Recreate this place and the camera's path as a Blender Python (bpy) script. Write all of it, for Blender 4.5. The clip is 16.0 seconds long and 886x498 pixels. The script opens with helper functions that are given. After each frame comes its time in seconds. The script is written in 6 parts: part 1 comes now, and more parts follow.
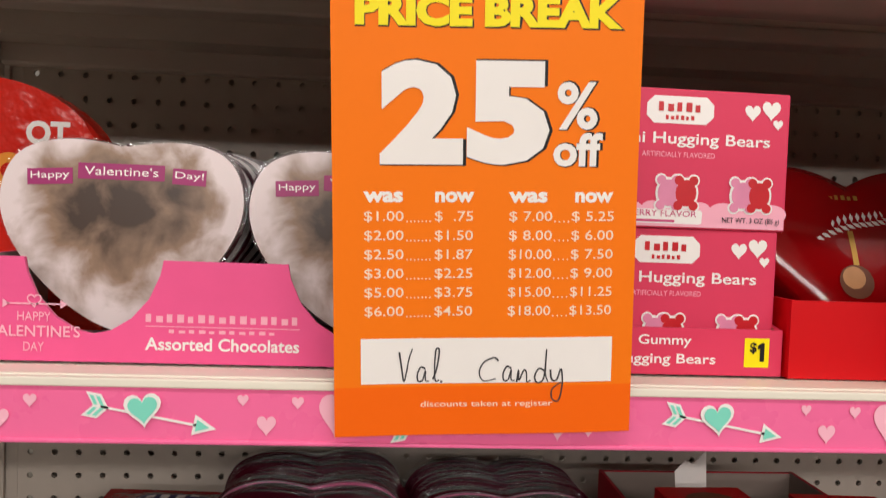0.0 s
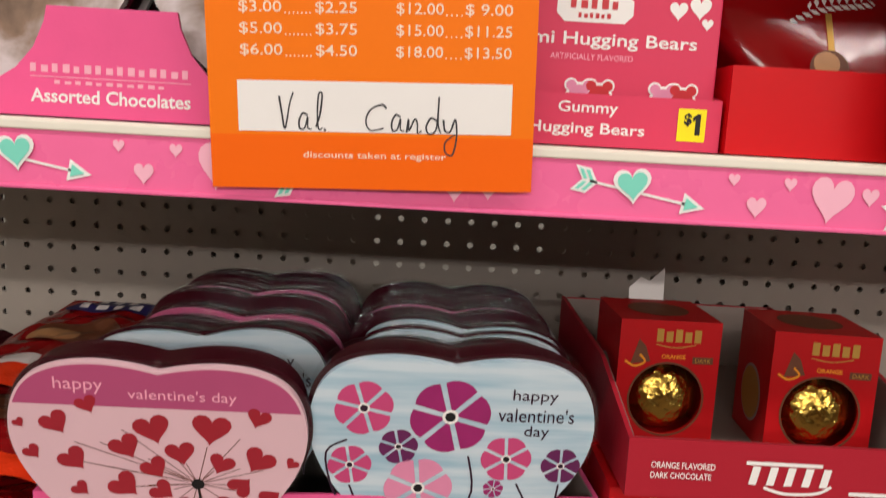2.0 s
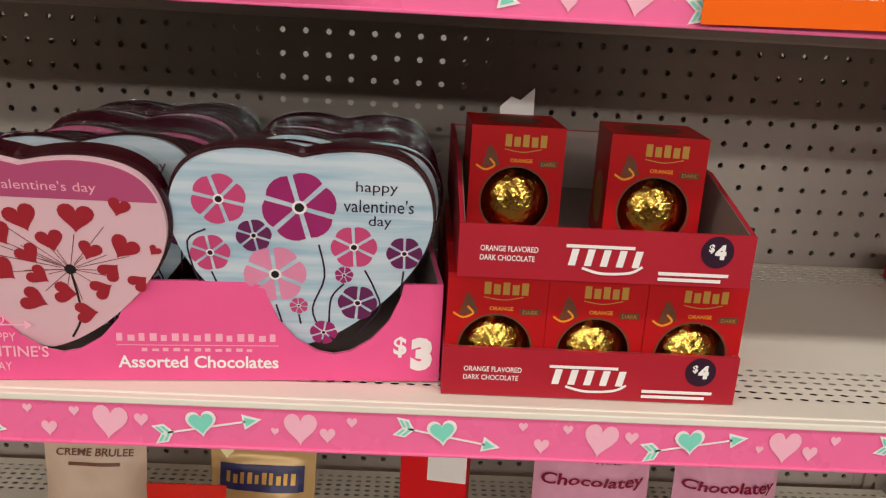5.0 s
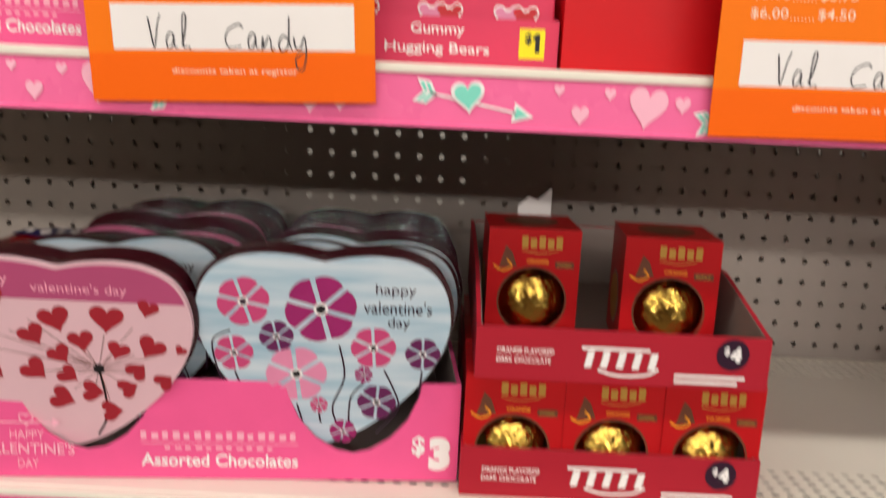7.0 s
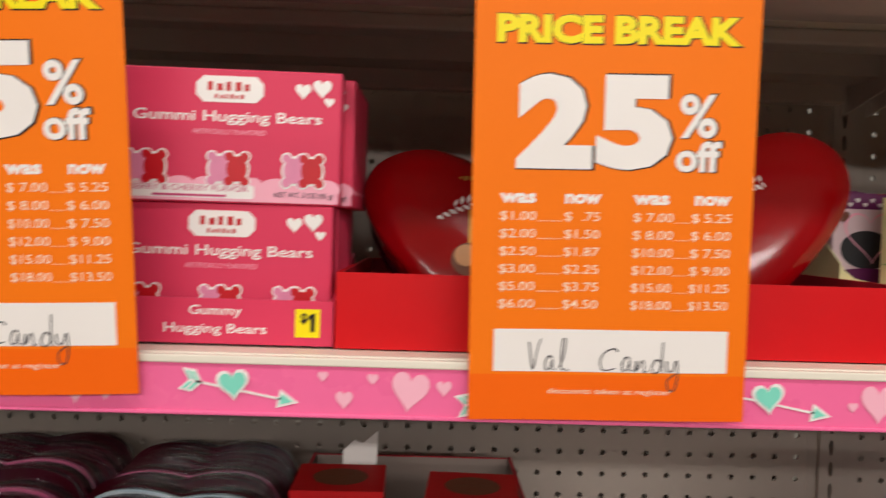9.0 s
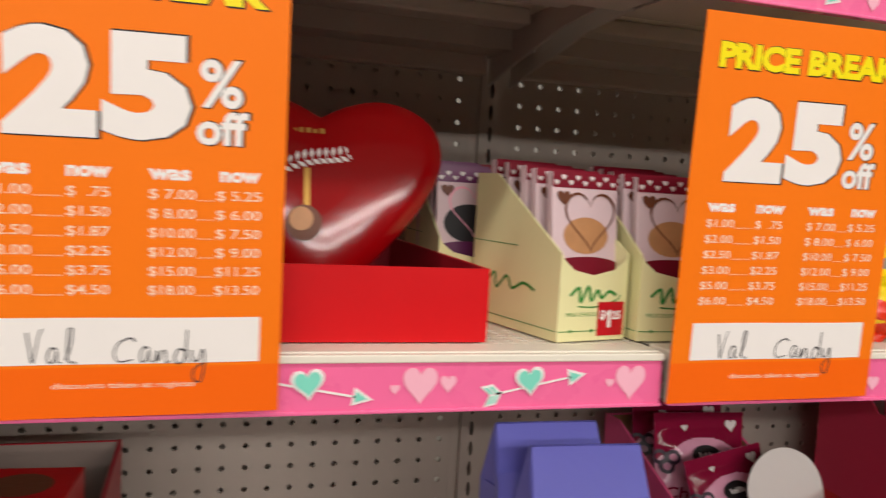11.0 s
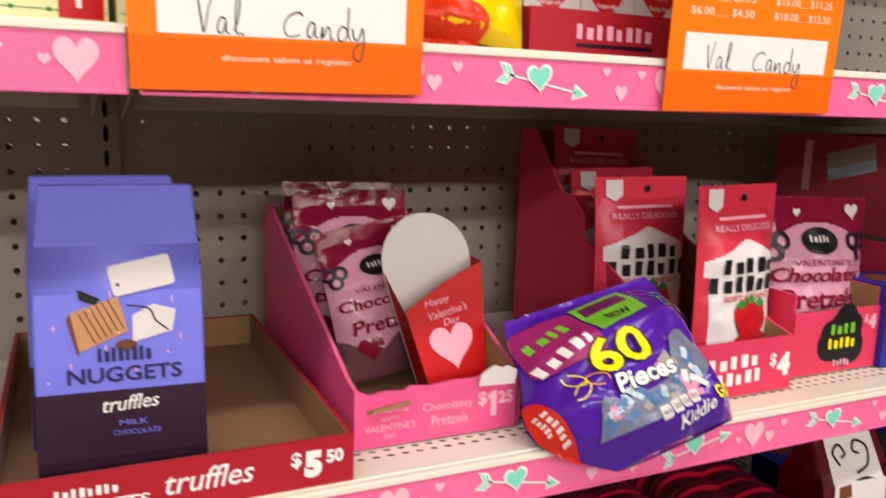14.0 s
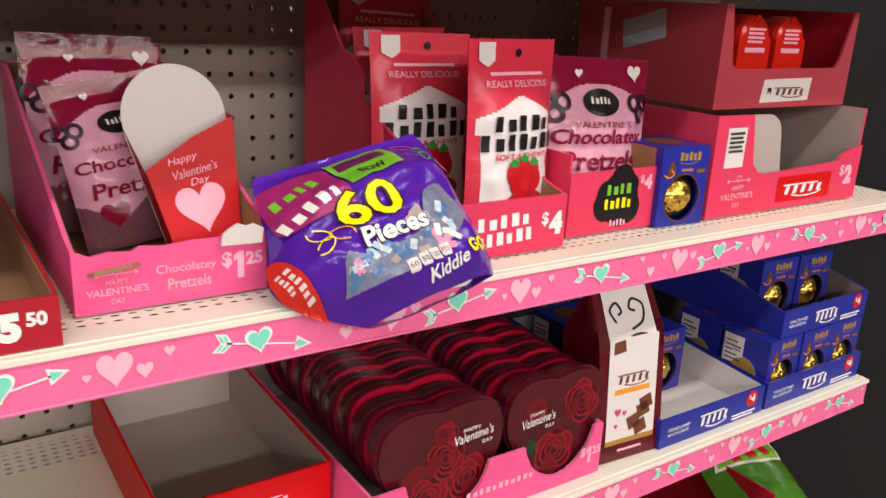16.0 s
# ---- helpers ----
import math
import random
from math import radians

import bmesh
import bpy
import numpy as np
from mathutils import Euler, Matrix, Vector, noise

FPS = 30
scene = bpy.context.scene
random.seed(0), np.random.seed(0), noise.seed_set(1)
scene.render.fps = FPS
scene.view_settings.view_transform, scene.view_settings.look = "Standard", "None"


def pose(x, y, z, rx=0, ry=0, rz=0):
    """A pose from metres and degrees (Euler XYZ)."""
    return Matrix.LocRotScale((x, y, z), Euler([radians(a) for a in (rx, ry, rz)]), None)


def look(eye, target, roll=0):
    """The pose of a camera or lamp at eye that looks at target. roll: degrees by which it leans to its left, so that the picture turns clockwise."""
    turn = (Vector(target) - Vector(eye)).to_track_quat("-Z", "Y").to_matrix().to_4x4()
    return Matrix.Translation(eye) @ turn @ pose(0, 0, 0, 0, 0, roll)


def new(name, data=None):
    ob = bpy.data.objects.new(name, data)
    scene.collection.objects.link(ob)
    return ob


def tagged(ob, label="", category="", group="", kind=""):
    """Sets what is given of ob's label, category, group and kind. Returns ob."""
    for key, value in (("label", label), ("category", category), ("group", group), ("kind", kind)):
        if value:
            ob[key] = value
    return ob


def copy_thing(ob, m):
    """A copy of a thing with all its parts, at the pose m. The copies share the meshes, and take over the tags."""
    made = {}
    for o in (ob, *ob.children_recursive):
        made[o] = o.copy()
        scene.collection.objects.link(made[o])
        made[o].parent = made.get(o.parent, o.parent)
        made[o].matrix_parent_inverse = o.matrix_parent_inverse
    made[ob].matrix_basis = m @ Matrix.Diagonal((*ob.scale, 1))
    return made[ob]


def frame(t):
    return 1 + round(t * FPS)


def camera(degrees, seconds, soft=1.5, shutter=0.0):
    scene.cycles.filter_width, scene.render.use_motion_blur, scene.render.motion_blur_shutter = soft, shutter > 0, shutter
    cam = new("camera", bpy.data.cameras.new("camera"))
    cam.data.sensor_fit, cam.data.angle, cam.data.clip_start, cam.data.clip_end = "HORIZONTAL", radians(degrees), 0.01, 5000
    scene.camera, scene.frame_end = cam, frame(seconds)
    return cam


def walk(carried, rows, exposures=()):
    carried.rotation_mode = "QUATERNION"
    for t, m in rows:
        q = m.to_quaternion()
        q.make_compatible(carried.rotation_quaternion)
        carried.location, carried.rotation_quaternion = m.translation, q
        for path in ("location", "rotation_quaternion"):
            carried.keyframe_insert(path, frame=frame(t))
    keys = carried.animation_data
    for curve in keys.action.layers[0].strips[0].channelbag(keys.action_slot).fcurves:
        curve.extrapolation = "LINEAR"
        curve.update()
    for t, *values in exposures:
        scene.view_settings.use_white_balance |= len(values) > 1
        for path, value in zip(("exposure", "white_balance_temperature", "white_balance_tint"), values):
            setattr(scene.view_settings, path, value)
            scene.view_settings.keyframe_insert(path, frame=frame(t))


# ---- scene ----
cam = camera(57.93, 16.0, soft=1.2, shutter=0.5)

PATH = [  # seconds, eye, target, roll
    (0, (-0.035, -0.868, 1.461), (0.128, 1.124, 1.383), 2.1),
    (0.5, (-0.024, -0.868, 1.438), (0.113, 1.126, 1.344), 2.3),
    (1, (-0.002, -0.866, 1.423), (0.085, 1.126, 1.264), 2.8),
    (1.5, (0.034, -0.85, 1.403), (0.078, 1.135, 1.163), 3.1),
    (2, (0.069, -0.844, 1.37), (0.088, 1.133, 1.067), 3.2),
    (2.5, (0.055, -0.878, 1.363), (0.076, 1.087, 0.993), 3.1),
    (3, (0.035, -0.936, 1.349), (0.097, 1.021, 0.942), 3.0),
    (3.5, (0.048, -0.972, 1.35), (0.158, 0.978, 0.919), 3.0),
    (4, (0.085, -0.945, 1.338), (0.222, 0.998, 0.883), 3.0),
    (4.5, (0.131, -0.914, 1.317), (0.277, 1.018, 0.819), 2.8),
    (4.7, (0.162, -0.896, 1.324), (0.242, 1.016, 0.742), 3.3),
    (6.8, (0.17, -0.906, 1.338), (0.191, 1.038, 0.868), 2.8),
    (7, (0.17, -0.906, 1.348), (0.157, 1.054, 0.952), 2.7),
    (7.5, (0.161, -0.918, 1.402), (0.108, 1.069, 1.178), 2.8),
    (8, (0.162, -0.924, 1.435), (0.103, 1.068, 1.27), 2.4),
    (8.5, (0.198, -0.926, 1.441), (0.217, 1.073, 1.37), 2.3),
    (9, (0.298, -0.906, 1.445), (0.343, 1.093, 1.4), 1.8),
    (9.2, (0.318, -0.909, 1.433), (0.408, 1.089, 1.45), 1.2),
    (11.3, (0.512, -0.886, 1.472), (1.118, 1.013, 1.31), 3.3),
    (11.5, (0.555, -0.903, 1.446), (1.134, 1.01, 1.386), 1.7),
    (12, (0.621, -0.89, 1.447), (1.235, 1.009, 1.314), 2.2),
    (12.5, (0.671, -0.891, 1.414), (1.325, 0.994, 1.288), 1.3),
    (13, (0.694, -0.888, 1.389), (1.394, 0.976, 1.196), 1.0),
    (13.5, (0.715, -0.885, 1.339), (1.482, 0.944, 1.082), 1.1),
    (14, (0.745, -0.886, 1.323), (1.581, 0.896, 0.966), 1.8),
    (14.5, (0.776, -0.894, 1.302), (1.692, 0.837, 0.897), 2.0),
    (15, (0.802, -0.901, 1.3), (1.8, 0.765, 0.82), 2.7),
    (15.5, (0.822, -0.904, 1.291), (1.892, 0.697, 0.752), 3.3),
    (16, (0.845, -0.91, 1.282), (1.934, 0.663, 0.7), 3.0),
]
walk(cam, [(t, look(eye, target, roll)) for t, eye, target, roll in PATH],
     exposures=((0, -0.49), (2, -0.46), (3.5, -0.52), (4.7, -0.54), (7, -0.38), (9, -0.52), (11.5, -0.42), (12.5, -0.26), (13.5, -0.16), (16, -0.06)))

# ---- light ----
world = bpy.data.worlds.new("world")
world.use_nodes = True
scene.world = world
world.node_tree.nodes["Background"].inputs[0].default_value = (1.0, 0.93, 0.88, 1)
world.node_tree.nodes["Background"].inputs[1].default_value = 0.022


def tube_row(x, y, z, length, power, tilt):
    lamp = bpy.data.lights.new("tube_light", "AREA")
    lamp.shape, lamp.size, lamp.size_y, lamp.energy = "RECTANGLE", length, 0.14, power
    lamp.color = (1.0, 0.95, 0.90)
    ob = new("tube_light", lamp)
    ob.matrix_world = pose(x, y, z, tilt)


for row_y, row_power, row_tilt in ((-1.35, 70, 0), (-4.8, 120, 55), (-6.9, 130, 60), (2.2, 80, 0)):
    tube_row(0.9, row_y, 2.89, 6.4, row_power, row_tilt)


# ---- materials ----
def mat(name, color, rough=0.5, metal=0.0, vary=0.08, scale=18.0, bump=0.05, bump_scale=120.0, coat=0.0, clear=0.0, alpha=1.0, spec=0.35):
    m = bpy.data.materials.new(name)
    m.use_nodes = True
    nt = m.node_tree
    b = nt.nodes["Principled BSDF"]
    b.inputs["Roughness"].default_value, b.inputs["Metallic"].default_value = rough, metal
    b.inputs["Coat Weight"].default_value, b.inputs["Coat Roughness"].default_value = coat, 0.12
    b.inputs["Transmission Weight"].default_value, b.inputs["Alpha"].default_value = clear, alpha
    b.inputs["Specular IOR Level"].default_value = spec
    tc = nt.nodes.new("ShaderNodeTexCoord")
    n = nt.nodes.new("ShaderNodeTexNoise")
    n.inputs["Scale"].default_value, n.inputs["Detail"].default_value = scale, 5
    nt.links.new(tc.outputs["Object"], n.inputs["Vector"])
    mix = nt.nodes.new("ShaderNodeMix")
    mix.data_type = "RGBA"
    mix.inputs[6].default_value = (*[max(0, c * (1 - vary)) for c in color], 1)
    mix.inputs[7].default_value = (*[min(1, c * (1 + vary)) for c in color], 1)
    nt.links.new(n.outputs[0], mix.inputs[0])
    nt.links.new(mix.outputs[2], b.inputs["Base Color"])
    rm = nt.nodes.new("ShaderNodeMapRange")
    rm.inputs[3].default_value, rm.inputs[4].default_value = max(0.02, rough - 0.07), min(1, rough + 0.07)
    nt.links.new(n.outputs[0], rm.inputs[0])
    nt.links.new(rm.outputs[0], b.inputs["Roughness"])
    if bump:
        n2 = nt.nodes.new("ShaderNodeTexNoise")
        n2.inputs["Scale"].default_value, n2.inputs["Detail"].default_value = bump_scale, 3
        nt.links.new(tc.outputs["Object"], n2.inputs["Vector"])
        bp = nt.nodes.new("ShaderNodeBump")
        bp.inputs["Strength"].default_value, bp.inputs["Distance"].default_value = bump, 0.004
        nt.links.new(n2.outputs[0], bp.inputs["Height"])
        nt.links.new(bp.outputs[0], b.inputs["Normal"])
    return m


def srgb(r, g, b):
    return tuple(((c / 255 + 0.055) / 1.055) ** 2.4 if c > 10 else c / 255 / 12.92 for c in (r, g, b))


PEG = mat("painted_pegboard", srgb(170, 158, 148), 0.5, vary=0.07, scale=6)
CREAM = mat("cream_shelf_enamel", srgb(238, 230, 214), 0.38, vary=0.05, scale=9, bump=0.02)
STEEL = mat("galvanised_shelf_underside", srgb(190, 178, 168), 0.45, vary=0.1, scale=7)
# near-black that paints the shade behind shelf slots and inside posts
DARK = mat("painted_gap_shade", srgb(30, 26, 26), 0.8)
PINK = mat("pink_printed_strip", srgb(250, 112, 164), 0.28, vary=0.05, scale=25, bump=0.01, coat=0.25)
PALE = mat("pale_pink_ink", srgb(255, 186, 205), 0.3, vary=0.04, bump=0)
TEAL = mat("turquoise_ink", srgb(132, 222, 200), 0.3, vary=0.04, bump=0)
WHITE = mat("white_ink", srgb(246, 240, 236), 0.35, vary=0.03, bump=0)
BLACK = mat("black_ink", srgb(24, 20, 22), 0.4, vary=0.1, bump=0)
GREYINK = mat("grey_pen_ink", srgb(62, 58, 62), 0.5, vary=0.25, scale=90, bump=0)
ORANGE = mat("orange_sign_card", (1.0, 0.205, 0.007), 0.45, vary=0.03, scale=5, bump=0, spec=0.15)
ORANGE2 = mat("deep_orange_ink", (1.0, 0.145, 0.004), 0.45, vary=0.03, bump=0, spec=0.15)
YELLOW = mat("yellow_ink", srgb(255, 232, 0), 0.4, vary=0.03, bump=0)
PEACH = mat("peach_ink", srgb(255, 222, 196), 0.4, vary=0.03, bump=0)
HOTPINK = mat("pink_carton_card", srgb(240, 92, 148), 0.45, vary=0.07, scale=30, bump=0.12, bump_scale=60, spec=0.22)
CARTONPINK = mat("rose_carton_card", srgb(222, 62, 96), 0.42, vary=0.06, scale=14, spec=0.22)
SALMON = mat("light_pink_card_print", srgb(250, 176, 196), 0.42, vary=0.05, bump=0)
RED = mat("red_carton_card", srgb(208, 8, 18), 0.45, vary=0.08, scale=12, spec=0.22)
BOXRED = mat("warm_red_carton_card", srgb(188, 18, 24), 0.36, vary=0.08, scale=12, spec=0.25)
# deep red card with haze and gloss reflections mixed into its colour
HAZERED = mat("hazed_red_carton_card", srgb(184, 70, 82), 0.34, vary=0.08, scale=12, spec=0.35)
DRED = mat("deep_red_carton_card", srgb(176, 34, 50), 0.4, vary=0.08, scale=12, spec=0.22)
MAROON = mat("maroon_plastic", srgb(54, 5, 17), 0.10, vary=0.18, scale=30, coat=0.05, spec=0.16)
COOKIERED = mat("dark_red_printed_film", srgb(138, 14, 18), 0.16, vary=0.35, scale=30, bump=0.8, bump_scale=50)
FLAME = mat("flame_red_film", srgb(236, 58, 22), 0.16, vary=0.25, scale=30, bump=0.9, bump_scale=60)
FADEDROSE = mat("faded_rose_ink", srgb(188, 84, 98), 0.4, vary=0.15, scale=80, bump=0)
SEPAL = mat("grey_green_ink", srgb(112, 104, 98), 0.4, vary=0.15, scale=80, bump=0)
GLOSSRED = mat("glossy_red_lacquer_card", srgb(146, 3, 9), 0.13, vary=0.12, scale=7, coat=0.6)
BROWN = mat("corrugated_brown_card", srgb(156, 116, 82), 0.75, vary=0.12, scale=40, bump=0.25, bump_scale=220)
WHITECARD = mat("white_card_lining", srgb(226, 218, 214), 0.6, vary=0.05, scale=10)
GREYCARD = mat("grey_card_lining", srgb(176, 160, 154), 0.6, vary=0.06, scale=10)
BLUE = mat("royal_blue_carton_card", srgb(36, 44, 150), 0.38, vary=0.1, scale=12, coat=0.15)
LILAC = mat("periwinkle_card", srgb(122, 122, 226), 0.36, vary=0.06, scale=8, coat=0.1)
PLUM = mat("dark_plum_ink", srgb(46, 16, 40), 0.4, vary=0.08)
NAVY = mat("navy_ink", srgb(40, 34, 84), 0.4, vary=0.05, bump=0)
CHOC = mat("chocolate_brown_ink", srgb(110, 62, 40), 0.45, vary=0.25, scale=60, bump=0.1)
GOLD = mat("crumpled_gold_foil", (0.78, 0.50, 0.10), 0.24, metal=1.0, vary=0.15, scale=40, bump=0.9, bump_scale=90)
GOLDINK = mat("gold_ink", srgb(196, 150, 70), 0.4, metal=0.4, vary=0.1, bump=0)
AMBER = mat("amber_ink", srgb(240, 150, 40), 0.4, vary=0.1, bump=0)
def streaked(m, pale, along, across):
    """Turns the even colour of m into a brushed wash with long level streaks."""
    nt = m.node_tree
    mp = nt.nodes.new("ShaderNodeMapping")
    mp.inputs["Scale"].default_value = (along, across, 1.0)
    n = nt.nodes["Noise Texture"]
    n.inputs["Scale"].default_value = 1.0
    nt.links.new(nt.nodes["Texture Coordinate"].outputs["Object"], mp.inputs[0])
    nt.links.new(mp.outputs[0], n.inputs["Vector"])
    nt.nodes["Mix"].inputs[7].default_value = (*pale, 1)
    ramp = nt.nodes.new("ShaderNodeMapRange")
    ramp.inputs[1].default_value, ramp.inputs[2].default_value = 0.35, 0.62
    nt.links.new(n.outputs[0], ramp.inputs[0])
    nt.links.new(ramp.outputs[0], nt.nodes["Mix"].inputs[0])
    return m


def clear_wrap():
    """Thin crinkled film: see-through, with a faint sharp gloss."""
    m = bpy.data.materials.new("clear_wrap")
    m.use_nodes = True
    nt = m.node_tree
    nt.nodes.remove(nt.nodes["Principled BSDF"])
    clear, gloss, mix = nt.nodes.new("ShaderNodeBsdfTransparent"), nt.nodes.new("ShaderNodeBsdfGlossy"), nt.nodes.new("ShaderNodeMixShader")
    gloss.inputs["Roughness"].default_value = 0.06
    mix.inputs[0].default_value = 0.07
    tc, n, bp = nt.nodes.new("ShaderNodeTexCoord"), nt.nodes.new("ShaderNodeTexNoise"), nt.nodes.new("ShaderNodeBump")
    n.inputs["Scale"].default_value, n.inputs["Detail"].default_value, n.inputs["Distortion"].default_value = 55.0, 4.0, 0.6
    bp.inputs["Strength"].default_value, bp.inputs["Distance"].default_value = 0.8, 0.004
    nt.links.new(tc.outputs["Object"], n.inputs["Vector"])
    nt.links.new(n.outputs[0], bp.inputs["Height"])
    nt.links.new(bp.outputs[0], gloss.inputs["Normal"])
    nt.links.new(clear.outputs[0], mix.inputs[1])
    nt.links.new(gloss.outputs[0], mix.inputs[2])
    nt.links.new(mix.outputs[0], nt.nodes["Material Output"].inputs["Surface"])
    return m


ICE = streaked(mat("pale_blue_print", srgb(164, 196, 212), 0.34, vary=0.05, scale=14, bump=0.01), srgb(206, 218, 226), 9.0, 110.0)
DUSTRED = mat("dusty_red_ink", srgb(164, 34, 48), 0.36, vary=0.12, scale=50, bump=0)
DUSTROSE = mat("dusty_rose_ink", srgb(184, 78, 120), 0.36, vary=0.08, bump=0)
BLUSH = mat("blush_print", srgb(230, 188, 196), 0.34, vary=0.06, scale=14, bump=0.01)
ROSE = mat("rose_pink_ink", srgb(204, 72, 122), 0.36, vary=0.08, bump=0)
MAGENTA = mat("magenta_ink", srgb(158, 36, 104), 0.36, vary=0.16, scale=60, bump=0)
PURPLE = mat("purple_ink", srgb(102, 32, 84), 0.36, vary=0.12, scale=60, bump=0)
LPINK = mat("dusty_pink_ink", srgb(228, 140, 174), 0.36, vary=0.1, scale=60, bump=0)
REDINK = mat("red_ink", srgb(200, 24, 36), 0.36, vary=0.15, scale=50, bump=0)
CREAMCARD = mat("cream_yellow_card", srgb(238, 232, 176), 0.45, vary=0.05, scale=14)
GREEN = mat("leaf_green_ink", srgb(52, 142, 60), 0.42, vary=0.1, bump=0)
FILM = clear_wrap()
YBAG = mat("yellow_plastic_film", srgb(250, 214, 0), 0.2, vary=0.08, scale=20, bump=0.6, bump_scale=45)
REDBAG = mat("red_plastic_film", srgb(214, 36, 22), 0.2, vary=0.2, scale=16, bump=0.6, bump_scale=45)
PURBAG = mat("violet_plastic_film", srgb(82, 30, 158), 0.17, vary=0.12, scale=14, bump=0.6, bump_scale=40)
PINKBAG = mat("pale_pink_plastic_film", srgb(218, 154, 178), 0.13, vary=0.06, scale=14, bump=0.35, bump_scale=45, spec=0.25)
MAUVEBAG = mat("clear_film_over_dark_pretzels", srgb(116, 72, 84), 0.14, vary=0.35, scale=42, bump=0.8, bump_scale=60)
WINEBAG = mat("wine_red_plastic_film", srgb(132, 20, 54), 0.13, vary=0.12, scale=14, bump=0.35, bump_scale=45, spec=0.25)
ROSEBAG = mat("rose_red_matt_film", srgb(216, 52, 76), 0.33, vary=0.06, scale=14, bump=0.3, bump_scale=40)
WHITEFILM = mat("white_matt_film", srgb(232, 222, 222), 0.3, vary=0.04, scale=14, bump=0.3, bump_scale=40)
WINDOWFILM = mat("clear_window_film", srgb(120, 126, 150), 0.12, vary=0.4, scale=60, bump=0.7, bump_scale=70)
SLATE = mat("slate_blue_wrapper", srgb(86, 122, 168), 0.2, vary=0.3, scale=70, bump=0)
BARSLEEVE = mat("pale_pink_card_sleeve", srgb(226, 200, 204), 0.4, vary=0.06, scale=30, bump=0)
DEEPWINE = mat("deep_wine_ink", srgb(126, 18, 40), 0.36, vary=0.12, scale=50, bump=0)
ROSECARD = mat("off_white_candy_card", srgb(208, 196, 190), 0.45, vary=0.06, scale=30, bump=0)
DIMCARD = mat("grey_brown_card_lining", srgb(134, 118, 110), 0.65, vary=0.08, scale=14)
LIME = mat("lime_green_ink", srgb(120, 190, 50), 0.35, vary=0.1, bump=0)
WINEPLASTIC = mat("wine_red_plastic", srgb(82, 9, 30), 0.12, vary=0.18, scale=30, coat=0.1, spec=0.4)
BRIGHTCRIMSON = mat("bright_crimson_lid_ink", srgb(172, 14, 46), 0.22, vary=0.2, scale=40, bump=0.02)
ROSELID = mat("dark_rose_lid_card", srgb(76, 9, 22), 0.2, vary=0.55, scale=26, bump=0.02, coat=0.3)
ROSEEDGE = mat("rose_petal_edge_ink", srgb(138, 18, 32), 0.3, vary=0.3, scale=90, bump=0)
ROSEMID = mat("rose_petal_ink", srgb(102, 11, 23), 0.3, vary=0.35, scale=90, bump=0)
ROSEDARK = mat("rose_shadow_ink", srgb(58, 5, 15), 0.3, vary=0.3, scale=60, bump=0)
GREENDARK = mat("dark_leaf_ink", srgb(26, 58, 36), 0.35, vary=0.2, scale=80, bump=0)
ORANGERED = mat("orange_red_film_ink", srgb(206, 44, 32), 0.2, vary=0.12, scale=40, bump=0)
ROSEPRINT = mat("dark_rose_print", srgb(92, 10, 24), 0.25, vary=0.5, scale=22, bump=0.02, coat=0.3)
SNOW = mat("soft_white_print", srgb(226, 216, 214), 0.34, vary=0.08, scale=16, bump=0.01)
def picture(name, dark, mid, pale):
    """A soft out-of-focus printed picture: a darker middle with streaks, pale round it."""
    m = mat(name, mid, 0.32, vary=0.1, bump=0.01)
    nt = m.node_tree
    bs = nt.nodes["Principled BSDF"]
    tc = nt.nodes["Texture Coordinate"]
    mp = nt.nodes.new("ShaderNodeMapping")
    mp.inputs["Location"].default_value, mp.inputs["Scale"].default_value = (0.0, -1.22, 0.0), (13.0, 15.5, 1.0)
    g = nt.nodes.new("ShaderNodeTexGradient")
    g.gradient_type = "SPHERICAL"
    n = nt.nodes.new("ShaderNodeTexNoise")
    n.inputs["Scale"].default_value, n.inputs["Detail"].default_value, n.inputs["Distortion"].default_value = 34.0, 5.0, 0.35
    ad = nt.nodes.new("ShaderNodeMath")
    ad.operation = "MULTIPLY_ADD"
    ad.inputs[1].default_value, ad.inputs[2].default_value = 1.5, -0.74
    sm = nt.nodes.new("ShaderNodeMath")
    ra = nt.nodes.new("ShaderNodeValToRGB")
    ra.color_ramp.elements[0].position, ra.color_ramp.elements[0].color = 0.02, (*pale, 1)
    ra.color_ramp.elements[1].position, ra.color_ramp.elements[1].color = 0.78, (*dark, 1)
    e = ra.color_ramp.elements.new(0.42)
    e.color = (*mid, 1)
    nt.links.new(tc.outputs["Object"], mp.inputs[0])
    nt.links.new(mp.outputs[0], g.inputs[0])
    nt.links.new(tc.outputs["Object"], n.inputs["Vector"])
    nt.links.new(n.outputs[0], ad.inputs[0])
    nt.links.new(g.outputs[1], sm.inputs[0])
    nt.links.new(ad.outputs[0], sm.inputs[1])
    nt.links.new(sm.outputs[0], ra.inputs[0])
    nt.links.new(ra.outputs[0], bs.inputs["Base Color"])
    return m


PHOTO = picture("blurred_grey_picture", srgb(66, 48, 38), srgb(146, 118, 98), srgb(224, 208, 208))
TAN = mat("tan_print", srgb(196, 142, 96), 0.4, vary=0.2, scale=60, bump=0)
FLOOR = mat("polished_floor_tile", srgb(150, 144, 134), 0.3, vary=0.06, scale=3)
PLASTER = mat("grey_painted_plaster", srgb(184, 178, 170), 0.7, vary=0.03, scale=3)
CHARCOAL = mat("dark_backing_board", srgb(44, 44, 46), 0.6, vary=0.1, scale=5)
LAMPWHITE = mat("lamp_housing_enamel", srgb(240, 240, 236), 0.4)


